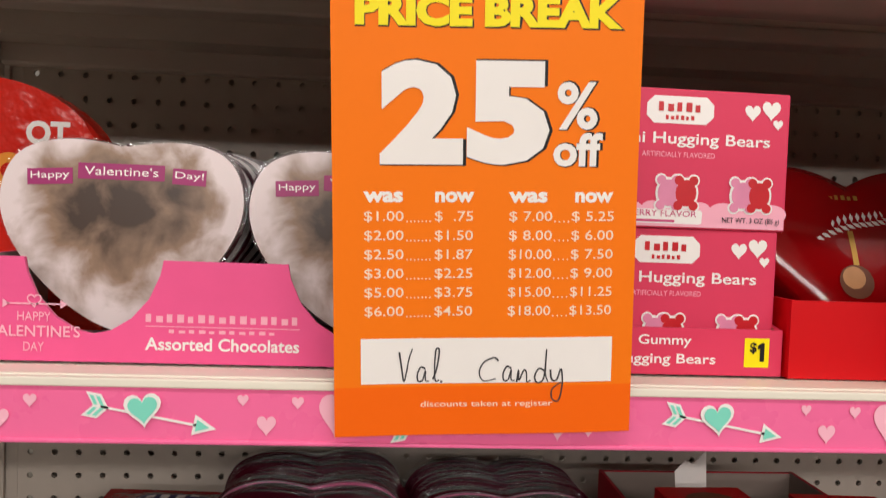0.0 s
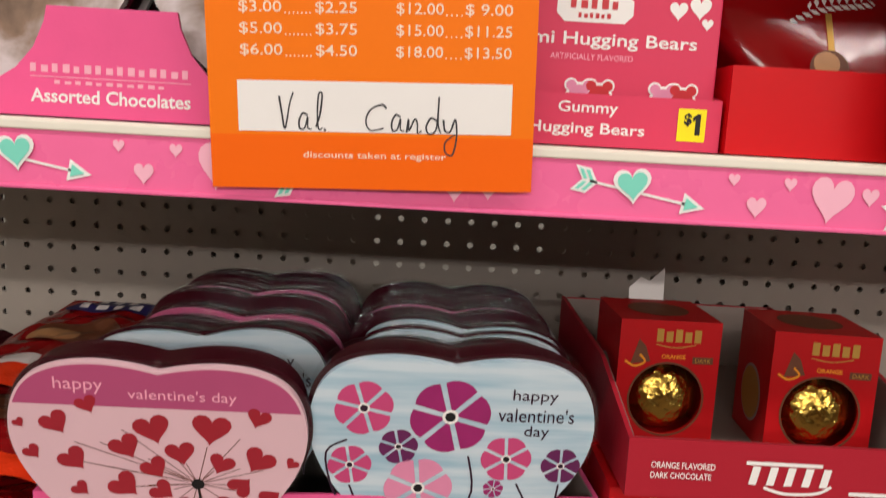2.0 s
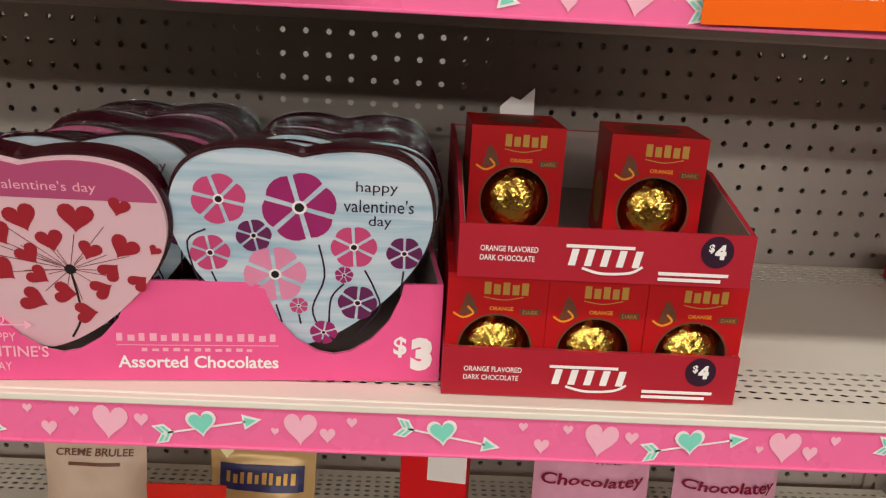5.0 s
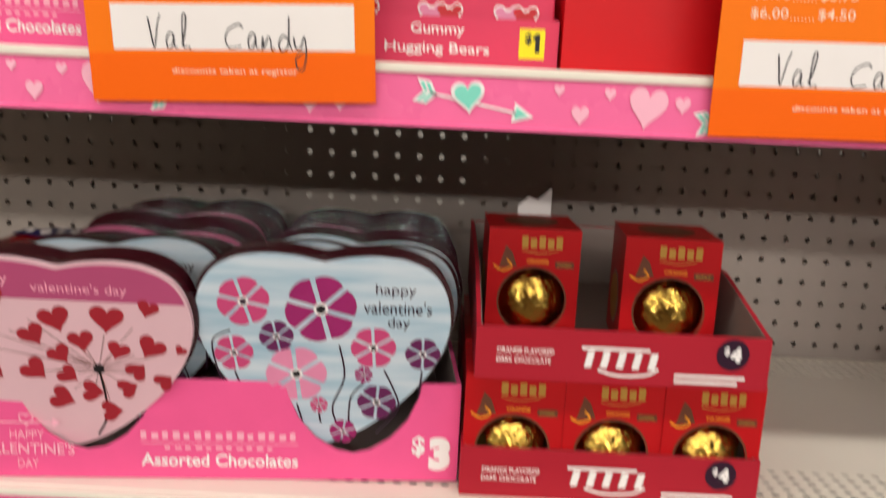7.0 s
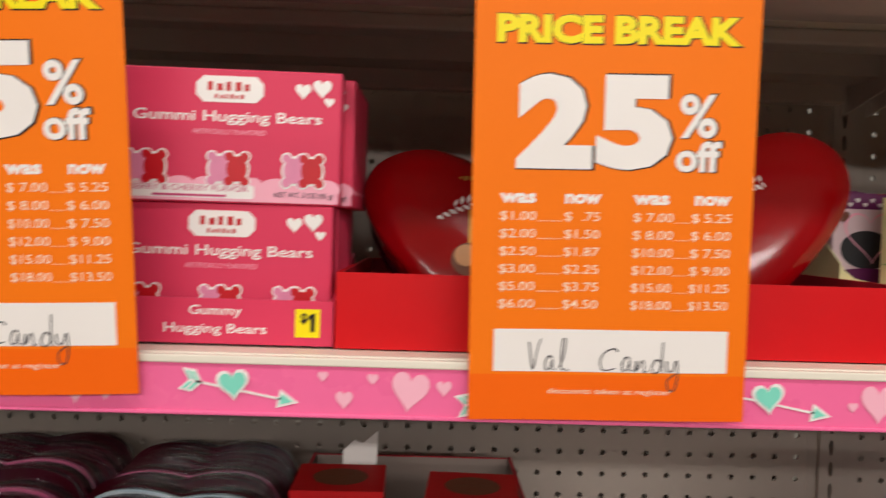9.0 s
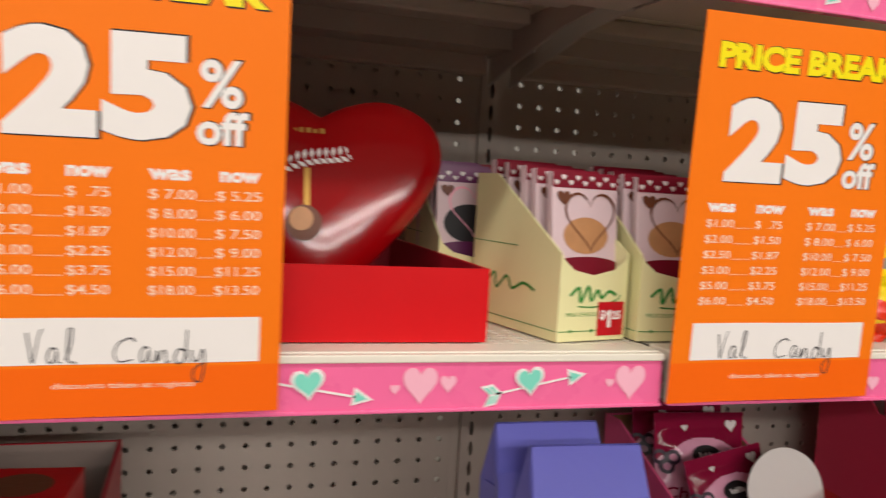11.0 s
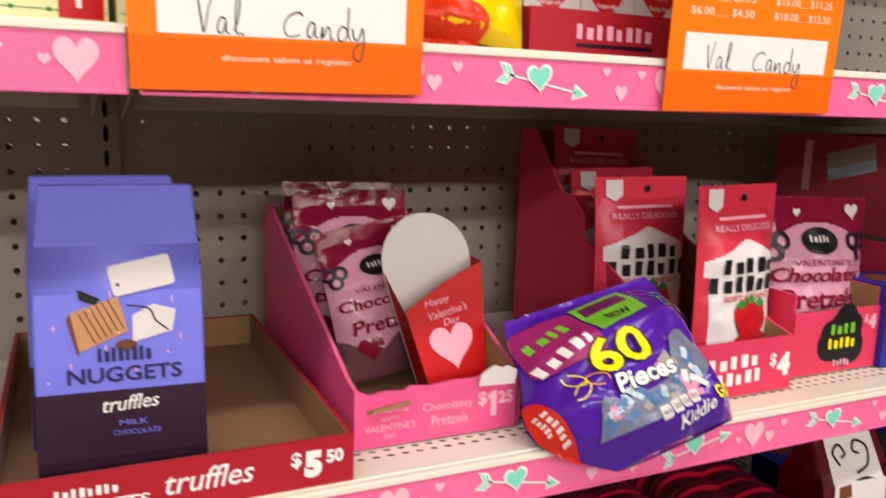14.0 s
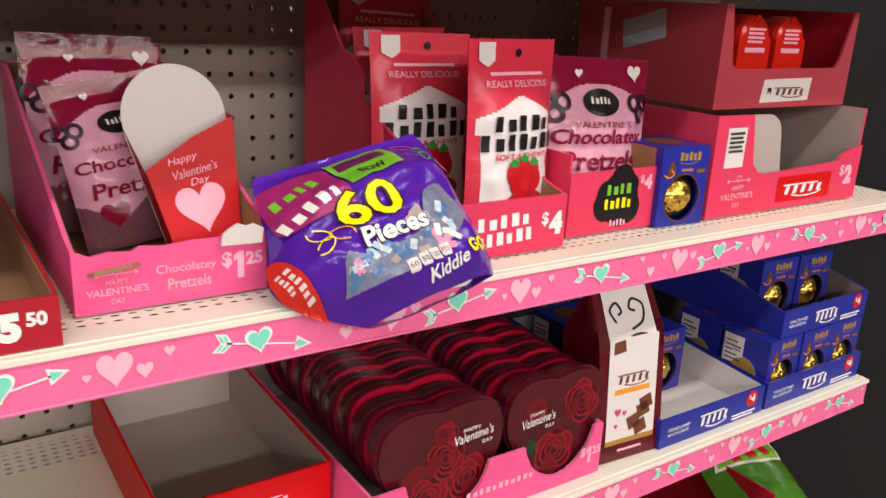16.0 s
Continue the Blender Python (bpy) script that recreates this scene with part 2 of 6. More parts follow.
# ---- building helpers ----
def mesh_of(name, bm, materials):
    me = bpy.data.meshes.new(name)
    bm.to_mesh(me)
    bm.free()
    for m in materials if isinstance(materials, (list, tuple)) else [materials]:
        me.materials.append(m)
    return me


HOST = {}  # the part of a thing that carries its prints


def part(name, bm, material, parent, label="", m=None):
    ob = new(name, mesh_of(name, bm, material))
    ob.parent = parent
    if name in ("front_panel", "lid", "carton", "sleeve", "front_film", "price_strip", "card", "front", "bag", "pack"):
        HOST.setdefault(parent.name, ob)
    if m is not None:
        ob.matrix_basis = m
    if label:
        ob["label"] = label
    return ob


def thing(name, x, y, z, label, category, rz=0, group="", kind="", rx=0, ry=0):
    ob = new(name)
    ob.empty_display_size = 0.02
    ob.matrix_basis = pose(x, y, z, rx, ry, rz)
    return tagged(ob, label, category, group, kind)


def box(x0, x1, y0, y1, z0, z1, bevel=0.0, bm=None, mi=0):
    bm = bm or bmesh.new()
    vs = [bm.verts.new((x, y, z)) for x in (x0, x1) for y in (y0, y1) for z in (z0, z1)]
    fs = [bm.faces.new([vs[i] for i in q]) for q in ((0, 1, 3, 2), (4, 6, 7, 5), (0, 4, 5, 1), (2, 3, 7, 6), (0, 2, 6, 4), (1, 5, 7, 3))]
    for f in fs:
        f.material_index = mi
    if bevel:
        bmesh.ops.bevel(bm, geom=list({e for f in fs for e in f.edges}), offset=bevel, segments=2, affect="EDGES", profile=0.5)
    return bm


def slab(pts, thick, bm=None, mi=0, bevel=0.0):
    """A plate with the outline pts in x, y; it reaches from z = 0 to thick."""
    bm = bm or bmesh.new()
    lo = [bm.verts.new((x, y, 0)) for x, y in pts]
    hi = [bm.verts.new((x, y, thick)) for x, y in pts]
    n = len(pts)
    top = bm.faces.new(hi)
    fs = [bm.faces.new(lo[::-1]), top] + [bm.faces.new((lo[i], lo[(i + 1) % n], hi[(i + 1) % n], hi[i])) for i in range(n)]
    for f in fs:
        f.material_index = mi
    if bevel:
        bmesh.ops.bevel(bm, geom=list(top.edges), offset=bevel, segments=2, affect="EDGES", profile=0.5)
    return bm


def front(x, y, z):
    """A frame on a face that looks towards -y: u to the right, v up, w out of the face."""
    return Matrix(((1, 0, 0, x), (0, 0, -1, y), (0, 1, 0, z), (0, 0, 0, 1)))


def side(x, y, z):
    """A frame on a face that looks towards -x."""
    return Matrix(((0, 0, -1, x), (-1, 0, 0, y), (0, 1, 0, z), (0, 0, 0, 1)))


def top_frame(x, y, z):
    return Matrix.Translation((x, y, z))


def heart(w, h, cx=0.0, cy=0.0, n=40, turn=0.0):
    pts = []
    for i in range(n):
        t = 2 * math.pi * i / n
        x = math.sin(t) ** 3 * w / 2
        y = (13 * math.cos(t) - 5 * math.cos(2 * t) - 2 * math.cos(3 * t) - math.cos(4 * t) + 2.5) / 29 * h
        pts.append((cx + x * math.cos(turn) - y * math.sin(turn), cy + x * math.sin(turn) + y * math.cos(turn)))
    return pts[::-1]


def wide_heart(w, h, n=4):
    """The outline of a plump chocolate heart box, its tip at the origin."""
    half = smooth([(0.0, 0.0), (0.11, 0.055), (0.24, 0.165), (0.37, 0.325), (0.46, 0.49), (0.50, 0.655), (0.485, 0.81), (0.43, 0.92), (0.335, 0.98), (0.215, 1.0), (0.10, 0.99), (0.0, 0.965)], n)
    right = [(x * w, y * h) for x, y in half]
    return right + [(-x, y) for x, y in right[-2:0:-1]]


def disc(r, cx=0.0, cy=0.0, n=28, ry=None):
    return [(cx + r * math.cos(2 * math.pi * i / n), cy + (ry or r) * math.sin(2 * math.pi * i / n)) for i in range(n)]


def rect(u0, u1, v0, v1):
    return [(u0, v0), (u1, v0), (u1, v1), (u0, v1)]


def rounded(u0, u1, v0, v1, r, n=5):
    pts = []
    for cx, cy, a0 in ((u1 - r, v0 + r, -90), (u1 - r, v1 - r, 0), (u0 + r, v1 - r, 90), (u0 + r, v0 + r, 180)):
        pts += [(cx + r * math.cos(radians(a0 + 90 * i / n)), cy + r * math.sin(radians(a0 + 90 * i / n))) for i in range(n + 1)]
    return pts


def smooth(pts, steps=5):
    out = []
    q = [pts[0]] + list(pts) + [pts[-1]]
    for i in range(1, len(q) - 2):
        for s in range(steps):
            t = s / steps
            out.append(tuple(0.5 * (2 * q[i][k] + (q[i + 1][k] - q[i - 1][k]) * t + (2 * q[i - 1][k] - 5 * q[i][k] + 4 * q[i + 1][k] - q[i + 2][k]) * t * t
                                    + (3 * q[i][k] - q[i - 1][k] - 3 * q[i + 1][k] + q[i + 2][k]) * t ** 3) for k in (0, 1)))
    return out + [pts[-1]]


def stroke(pts, width, taper=0.0):
    """Quads along a pen line."""
    quads = []
    n = len(pts)
    nor = []
    for i in range(n):
        a, b = pts[max(0, i - 1)], pts[min(n - 1, i + 1)]
        d = math.hypot(b[0] - a[0], b[1] - a[1]) or 1
        k = width / 2 * (1 - taper * i / n)
        nor.append((-(b[1] - a[1]) / d * k, (b[0] - a[0]) / d * k))
    for i in range(n - 1):
        p, q, a, b = pts[i], pts[i + 1], nor[i], nor[i + 1]
        quads.append([(p[0] - a[0], p[1] - a[1]), (q[0] - b[0], q[1] - b[1]), (q[0] + b[0], q[1] + b[1]), (p[0] + a[0], p[1] + a[1])])
    return quads


def letters(text, width, height, bold=0.0, align="CENTER", shear=0.0):
    """Faces of a line of writing, as wide and as high as given (its own width where width is 0), about its foot."""
    cu = bpy.data.curves.new("letters", "FONT")
    cu.body, cu.size, cu.offset, cu.shear, cu.resolution_u = text, 1.0, bold, shear, 3
    ob = bpy.data.objects.new("letters", cu)
    me = bpy.data.meshes.new_from_object(ob)
    vs = [v.co.copy() for v in me.vertices]
    fs = [list(p.vertices) for p in me.polygons]
    bpy.data.objects.remove(ob)
    bpy.data.meshes.remove(me)
    bpy.data.curves.remove(cu)
    if not vs:
        return []
    x0, x1 = min(v.x for v in vs), max(v.x for v in vs)
    y0, y1 = min(v.y for v in vs), max(v.y for v in vs)
    ky = height / max(y1 - y0, 1e-6)
    kx = width / max(x1 - x0, 1e-6) if width else ky
    w = (x1 - x0) * kx
    dx = {"CENTER": -w / 2, "LEFT": 0, "RIGHT": -w}[align]
    p = [((v.x - x0) * kx + dx, (v.y - y0) * ky) for v in vs]
    return [[p[i] for i in f] for f in fs]


class Print:
    """Ink shapes gathered for one flat or curved face; each layer lies a little above the last."""

    def __init__(self):
        self.items, self.mats = [], []

    def add(self, polys, material, layer=1, du=0.0, dv=0.0, turn=0.0):
        if polys and not isinstance(polys[0], list):
            polys = [polys]
        c, s = math.cos(turn), math.sin(turn)
        if material not in self.mats:
            self.mats.append(material)
        for p in polys:
            self.items.append(([(x * c - y * s + du, x * s + y * c + dv) for x, y in p], self.mats.index(material), layer))
        return self

    def word(self, text, u, v, width, height, material, layer=2, bold=0.0, align="CENTER", turn=0.0, shear=0.0):
        return self.add(letters(text, width, height, bold, align, shear), material, layer, u, v, turn)

    def onto(self, name, parent, place, label="", bend=None, gap=0.0004, cut=0.0):
        bm = bmesh.new()
        for pts, mi, layer in self.items:
            clean = [p for i, p in enumerate(pts) if math.dist(p, pts[i - 1]) > 1e-7]
            if len(clean) < 3:
                continue
            area = sum(a[0] * b[1] - b[0] * a[1] for a, b in zip(clean, clean[1:] + clean[:1]))
            if area < 0:
                clean = clean[::-1]
            f = bm.faces.new([bm.verts.new((x, y, layer * gap)) for x, y in clean])
            f.material_index = mi
        if bend:
            bmesh.ops.triangulate(bm, faces=[f for f in bm.faces if len(f.verts) > 4 or max(e.calc_length() for e in f.edges) > cut])
            for _ in range(5):
                long = [e for e in bm.edges if e.calc_length() > cut]
                if not long:
                    break
                bmesh.ops.subdivide_edges(bm, edges=long, cuts=1)
                bmesh.ops.triangulate(bm, faces=[f for f in bm.faces if len(f.verts) > 4])
            for v in bm.verts:
                v.co.z += bend(v.co.x, v.co.y)
        host = None if name in ("top_print", "side_print", "side_label", "nutrition_panel") else HOST.get(parent.name)
        if host:
            return part(name, bm, self.mats, host, label, host.matrix_basis.inverted() @ place)
        return part(name, bm, self.mats, parent, label, place)


def perforated(name, parent, nx, ny, dx, dy, hole, depth, material, place, label=""):
    """A sheet of nx by ny cells, each with an eight-sided hole with walls; hole: half width and half height."""
    ang = np.arange(8) * np.pi / 4
    outer = np.stack([np.sign(np.round(np.cos(ang), 6)), np.sign(np.round(np.sin(ang), 6))], 1) * (dx / 2, dy / 2)
    inner = np.stack([np.cos(ang), np.sin(ang)], 1) * hole
    cell = np.concatenate([np.c_[outer, np.zeros(8)], np.c_[inner, np.zeros(8)], np.c_[inner, np.full(8, -depth)]])
    cx, cy = np.meshgrid((np.arange(nx) + 0.5) * dx, (np.arange(ny) + 0.5) * dy)
    at = np.c_[cx.ravel(), cy.ravel(), np.zeros(nx * ny)]
    verts = (at[:, None, :] + cell[None]).reshape(-1, 3)
    k = np.arange(8)
    j = (k + 1) % 8
    quads = np.concatenate([np.stack([k, j, j + 8, k + 8], 1), np.stack([k + 8, j + 8, j + 16, k + 16], 1)])
    faces = (np.arange(nx * ny)[:, None, None] * 24 + quads[None]).reshape(-1, 4)
    me = bpy.data.meshes.new(name)
    me.from_pydata(verts.tolist(), [], faces.tolist())
    me.materials.append(material)
    ob = new(name, me)
    ob.parent, ob.matrix_basis = parent, place
    if label:
        ob["label"] = label
    return ob


# ---- the shop round the shelves ----
def setting(name, bm, material, label, category):
    return tagged(new(name, mesh_of(name, bm, material)), label, category, kind="structure")


setting("floor", box(-3.0, 4.8, -9.0, 4.0, -0.08, 0.0), FLOOR, "pale polished tile shop floor", "floor")
setting("ceiling", box(-3.0, 4.8, -9.0, 4.0, 3.0, 3.1), PLASTER, "grey plain shop ceiling", "ceiling")
setting("wall_west", box(-3.1, -3.0, -9.0, 4.0, 0.0, 3.0), PLASTER, "grey painted shop wall", "wall")
setting("wall_east", box(4.8, 4.9, -9.0, 4.0, 0.0, 3.0), CHARCOAL, "dark shop wall past the shelf end", "wall")
setting("wall_south", box(-3.1, 4.9, -9.1, -9.0, 0.0, 3.0), PLASTER, "grey painted shop wall", "wall")
# added dark sheet, keeps the view and floor past the shelf end dark
setting("partition", box(2.5, 2.56, -0.42, 0.6, 0.0, 2.2), CHARCOAL, "dark sheet added to darken the view past the shelf end", "partition")
setting("wall_north", box(-3.1, 4.9, 4.0, 4.1, 0.0, 3.0), PLASTER, "grey painted shop wall", "wall")
for fy in (-1.35, -4.8, -6.9, 2.2):
    lampcase = thing("ceiling_light", 0.9, fy, 2.95, "long white fluorescent ceiling light fitting", "ceiling light", group="ceiling lights")
    part("housing", box(-3.25, 3.25, -0.12, 0.12, 0.0, 0.05, 0.008), LAMPWHITE, lampcase)

# ---- shelving ----
BAY = 1.22
POST0, POST1, POST2 = -0.44, 0.78, 2.0
F = -0.39
PITCH = 0.0254

for k, x0 in enumerate((POST0 - BAY, POST0, POST1)):
    unit = thing("pegboard_panel", x0, 0.02, 0.1127, "grey-beige painted pegboard back panel with round holes", "pegboard", kind="structure")
    n_rows = 66
    cols = 46
    margin = (BAY - cols * PITCH) / 2
    perforated("panel", unit, cols, n_rows, PITCH, PITCH, (0.0034, 0.0034), 0.004, PEG, front(margin, 0.0, 0.0))
    part("rim", box(0.012, margin, -0.0005, 0.004, 0, n_rows * PITCH), PEG, unit)
    part("rim", box(BAY - margin, BAY - 0.012, -0.0005, 0.004, 0, n_rows * PITCH), PEG, unit)
    for c0, c1 in ((0, 0), (0, 16), (0, 0))[k], ((0, 46), (24, 46), (5, 46))[k]:
        if k and c1 > c0:
            perforated("rear_panel", unit, c1 - c0, n_rows, PITCH, PITCH, (0.0034, 0.0034), 0.004, PEG, front(margin + c0 * PITCH, 0.055, 0.0))
    if k:
        c0, c1, high = ((16, 24, 43), (0, 5, 47))[k - 1]
        perforated("rear_panel", unit, c1 - c0, high, PITCH, PITCH, (0.0034, 0.0034), 0.004, PEG, front(margin + c0 * PITCH, 0.055, 0.0))
    part("end_cap", box(0, BAY, -0.004, 0.06, n_rows * PITCH, n_rows * PITCH + 0.03, 0.003), CREAM, unit)
    part("kick_plate", box(0, BAY, -0.40, 0.0, -0.1127, 0.05, 0.004), CREAM, unit)

for px in (POST0, POST1, POST2):
    post = thing("upright_post", px, 0.02, 0.0, "slotted cream steel upright between shelf bays", "upright", kind="structure")
    perforated("slotted_face", post, 1, 70, 0.0255, 0.0254, (0.0028, 0.0095), 0.012, PEG, front(-0.01275, -0.006, 0.05))
    for s in (-1, 1):
        part("flange", box(s * 0.0128 - 0.0008, s * 0.0128 + 0.0008, -0.006, 0.03, 0.0, 1.85), PEG, post)
    # dark block in place of the shade inside the hollow post
    part("inner_shade", box(-0.012, 0.012, 0.008, 0.05, 0.0, 1.85), DARK, post)


def arrow(p, u, v, u_tip, v_tip, layer=1):
    a = math.atan2(v_tip - v, u_tip - u)
    n = math.hypot(u_tip - u, v_tip - v)
    p.add(rect(0.010, n - 0.009, -0.00075, 0.00075), WHITE, layer, u, v, a)
    p.add([(n - 0.0125, -0.0062), (n + 0.001, 0.0), (n - 0.0125, 0.0062)], WHITE, layer, u, v, a)
    p.add([(n - 0.0108, -0.0036), (n - 0.003, 0.0), (n - 0.0108, 0.0036)], TEAL, layer + 1, u, v, a)
    p.add([[(0.0, -0.0072), (0.009, -0.0072), (0.0145, 0.0), (0.0055, 0.0)], [(0.0055, 0.0), (0.0145, 0.0), (0.009, 0.0072), (0.0, 0.0072)]], WHITE, layer, u, v, a)
    for q in (0.0025, 0.0062):
        p.add([[(q, -0.0058), (q + 0.0022, -0.0058), (q + 0.0056, -0.0008), (q + 0.0036, -0.0008)], [(q + 0.0036, 0.0008), (q + 0.0056, 0.0008), (q + 0.0022, 0.0058), (q, 0.0058)]], TEAL, layer + 1, u, v, a)


def strip_heart(shelf, h, x, dv, s, tilt=0.0):
    Print().add(heart(s, s * 1.08, x, dv, 28, -tilt), PALE).onto("printed_heart", shelf, front(0, F - 0.0024, h))


def strip_arrow(shelf, h, x, down):
    p = Print()
    arrow(p, x - 0.034, 0.006 if down else -0.008, x + 0.041, -0.008 if down else 0.007)
    p.add(heart(0.0215, 0.0205, x, 0.002, 28, 0.12), WHITE, 3)
    p.add(heart(0.0170, 0.0160, x, 0.0023, 28, 0.12), TEAL, 4)
    p.onto("printed_arrow", shelf, front(0, F - 0.0024, h))


def valentine_strip(shelf, u0, u1, phase, h, cut=99.0):
    """Prints the strip of hearts and arrows, with the pattern's first heart at phase; past cut a shorter offcut follows."""
    k = math.floor((u0 - phase) / 0.346)
    end = min(u1, cut)
    while phase + k * 0.346 < end:
        b = phase + k * 0.346
        k += 1
        for du, dv, s, tilt in ((0.057, 0.009, 0.0066, 0), (0.071, -0.006, 0.0112, 0), (0.089, 0.008, 0.0072, 0), (0.113, 0.0, 0.0245, 0.12), (0.135, 0.003, 0.0098, 0),
                                (0.228, -0.002, 0.0058, 0.1), (0.246, 0.0, 0.0235, 0.0), (0.265, -0.004, 0.0112, 0), (0.282, 0.007, 0.0076, 0)):
            if u0 + s / 2 < b + du < end - s / 2:
                strip_heart(shelf, h, b + du, dv, s, tilt)
        for du, down in ((0.0, True), (0.177, False)):
            if u0 + 0.034 < b + du < end - 0.042:
                strip_arrow(shelf, h, b + du, down)
    if cut < u1:
        strip_arrow(shelf, h, 0.524, True)
        strip_arrow(shelf, h, 0.674, False)
        for x, dv, s in ((0.580, -0.002, 0.0064), (0.597, 0.0, 0.0235), (0.616, 0.001, 0.0112), (0.735, 0.0, 0.0064), (0.751, 0.0, 0.0235)):
            strip_heart(shelf, h, x, dv, s)


def shelf_unit(x0, x1, z, phase, strip=0.031, cut=99.0):
    s = thing("gondola_shelf", 0, 0, z, "cream steel shelf with a pink heart-printed price strip", "shelf", group="gondola shelves")
    a, b = x0 + 0.003, x1 - 0.003
    dx = 0.0118
    nx = int((b - a) / dx)
    dx = (b - a) / nx
    part("deck", box(a, b, -0.302, -0.075, -0.003, 0.0), CREAM, s)
    perforated("perforated_edge", s, nx, 6, dx, 0.0098, (0.0038, 0.0025), 0.0008, CREAM, top_frame(a, -0.3608, 0.0))
    perforated("perforated_rear", s, nx, 6, dx, 0.0098, (0.0038, 0.0025), 0.0008, CREAM, top_frame(a, -0.075, 0.0))
    part("rear_edge", box(a, b, -0.0162, -0.008, -0.003, 0.0), CREAM, s)
    part("nose", box(a, b, F + 0.002, -0.3608, -0.006, 0.0012, 0.0015), CREAM, s)
    part("channel_lip", box(a, b, F - 0.004, F + 0.004, -0.0052, 0.0002, 0.001), CREAM, s, "white plastic lip over the price channel")
    part("price_channel", box(a, b, F, F + 0.004, -0.006 - strip, -0.005), CREAM, s)
    part("price_strip", box(a + 0.001, b - 0.001, F - 0.002, F - 0.0002, -0.005 - strip, -0.0052), PINK, s, "glossy pink strip printed with hearts and arrows")
    part("channel_foot", box(a, b, F - 0.0035, F + 0.004, -0.0075 - strip, -0.005 - strip, 0.0008), PINK, s)
    valentine_strip(s, a, b, phase, -0.0055 - strip / 2, cut)
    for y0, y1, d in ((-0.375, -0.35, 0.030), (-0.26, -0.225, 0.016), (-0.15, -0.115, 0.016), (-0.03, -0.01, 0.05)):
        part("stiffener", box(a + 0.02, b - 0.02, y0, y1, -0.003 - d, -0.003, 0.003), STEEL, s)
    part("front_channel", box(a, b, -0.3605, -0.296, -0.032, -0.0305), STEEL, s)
    # dark plate added so the slots read as shaded
    part("channel_shade", box(a, b, -0.3605, -0.3025, -0.0185, -0.0178), DARK, s, "dark plate that paints the shade under the slots")
    # unseen strips and rear plate, added to block light leaking through the slots
    part("light_stop", box(a, b, -0.2985, -0.296, -0.0305, -0.0032), STEEL, s)
    part("light_stop", box(a, b, -0.078, -0.0755, -0.0305, -0.0032), STEEL, s)
    part("rear_light_stop", box(a, b, -0.078, -0.008, -0.032, -0.0305), STEEL, s)
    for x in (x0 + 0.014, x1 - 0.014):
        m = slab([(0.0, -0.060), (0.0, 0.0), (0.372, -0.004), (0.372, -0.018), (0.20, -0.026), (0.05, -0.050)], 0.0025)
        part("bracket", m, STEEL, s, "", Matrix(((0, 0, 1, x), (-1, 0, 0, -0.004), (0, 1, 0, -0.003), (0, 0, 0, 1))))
    return s


shelf_unit(POST0, POST1, 1.652, 0.30)
shelf_unit(POST1, POST2, 1.652, 0.86)
shelf_unit(POST0, POST1, 1.361, 0.178, cut=0.48)
shelf_unit(POST1, POST2, 1.361, 1.047)
shelf_unit(POST0, POST1, 1.058, 0.188)
shelf_unit(POST1, POST2, 1.060, 1.044)
shelf_unit(POST0, POST1, 0.760, 0.10)
shelf_unit(POST1, 1.966, 0.796, 1.20)
shelf_unit(POST1, POST2, 0.500, 0.90)
shelf_unit(POST0 - BAY, POST0, 1.361, 0.14)
shelf_unit(POST0 - BAY, POST0, 1.058, 0.15)
shelf_unit(POST0 - BAY, POST0, 1.652, 0.10)

# ---- hanging signs ----
WAS_NOW = (("$1.00", "$  .75", "$ 7.00", "$ 5.25"), ("$2.00", "$1.50", "$ 8.00", "$ 6.00"), ("$2.50", "$1.87", "$10.00", "$ 7.50"),
           ("$3.00", "$2.25", "$12.00", "$ 9.00"), ("$5.00", "$3.75", "$15.00", "$11.25"), ("$6.00", "$4.50", "$18.00", "$13.50"))
PEN = dict(
    V=[(0.0, 0.90), (0.05, 0.45), (0.10, 0.05), (0.16, 0.30), (0.22, 0.70), (0.30, 1.0)],
    a=[(0.30, 0.40), (0.18, 0.46), (0.08, 0.26), (0.10, 0.05), (0.22, 0.08), (0.30, 0.36), (0.30, 0.08), (0.40, 0.04)],
    l=[(0.05, 0.10), (0.16, 0.45), (0.22, 0.95), (0.13, 0.95), (0.09, 0.40), (0.12, 0.05), (0.22, 0.08)],
    C=[(0.46, 0.62), (0.36, 0.72), (0.12, 0.58), (0.02, 0.28), (0.12, 0.04), (0.40, 0.10)],
    n=[(0.0, 0.05), (0.05, 0.40), (0.06, 0.10), (0.20, 0.40), (0.27, 0.30), (0.28, 0.05), (0.38, 0.10)],
    d=[(0.34, 0.36), (0.18, 0.44), (0.06, 0.20), (0.14, 0.02), (0.32, 0.18), (0.38, 1.0), (0.36, 0.30), (0.44, 0.04)],
    y=[(0.0, 0.40), (0.04, 0.12), (0.18, 0.10), (0.30, 0.42), (0.34, -0.05), (0.24, -0.52), (0.06, -0.46), (0.06, -0.18), (0.30, 0.02)])


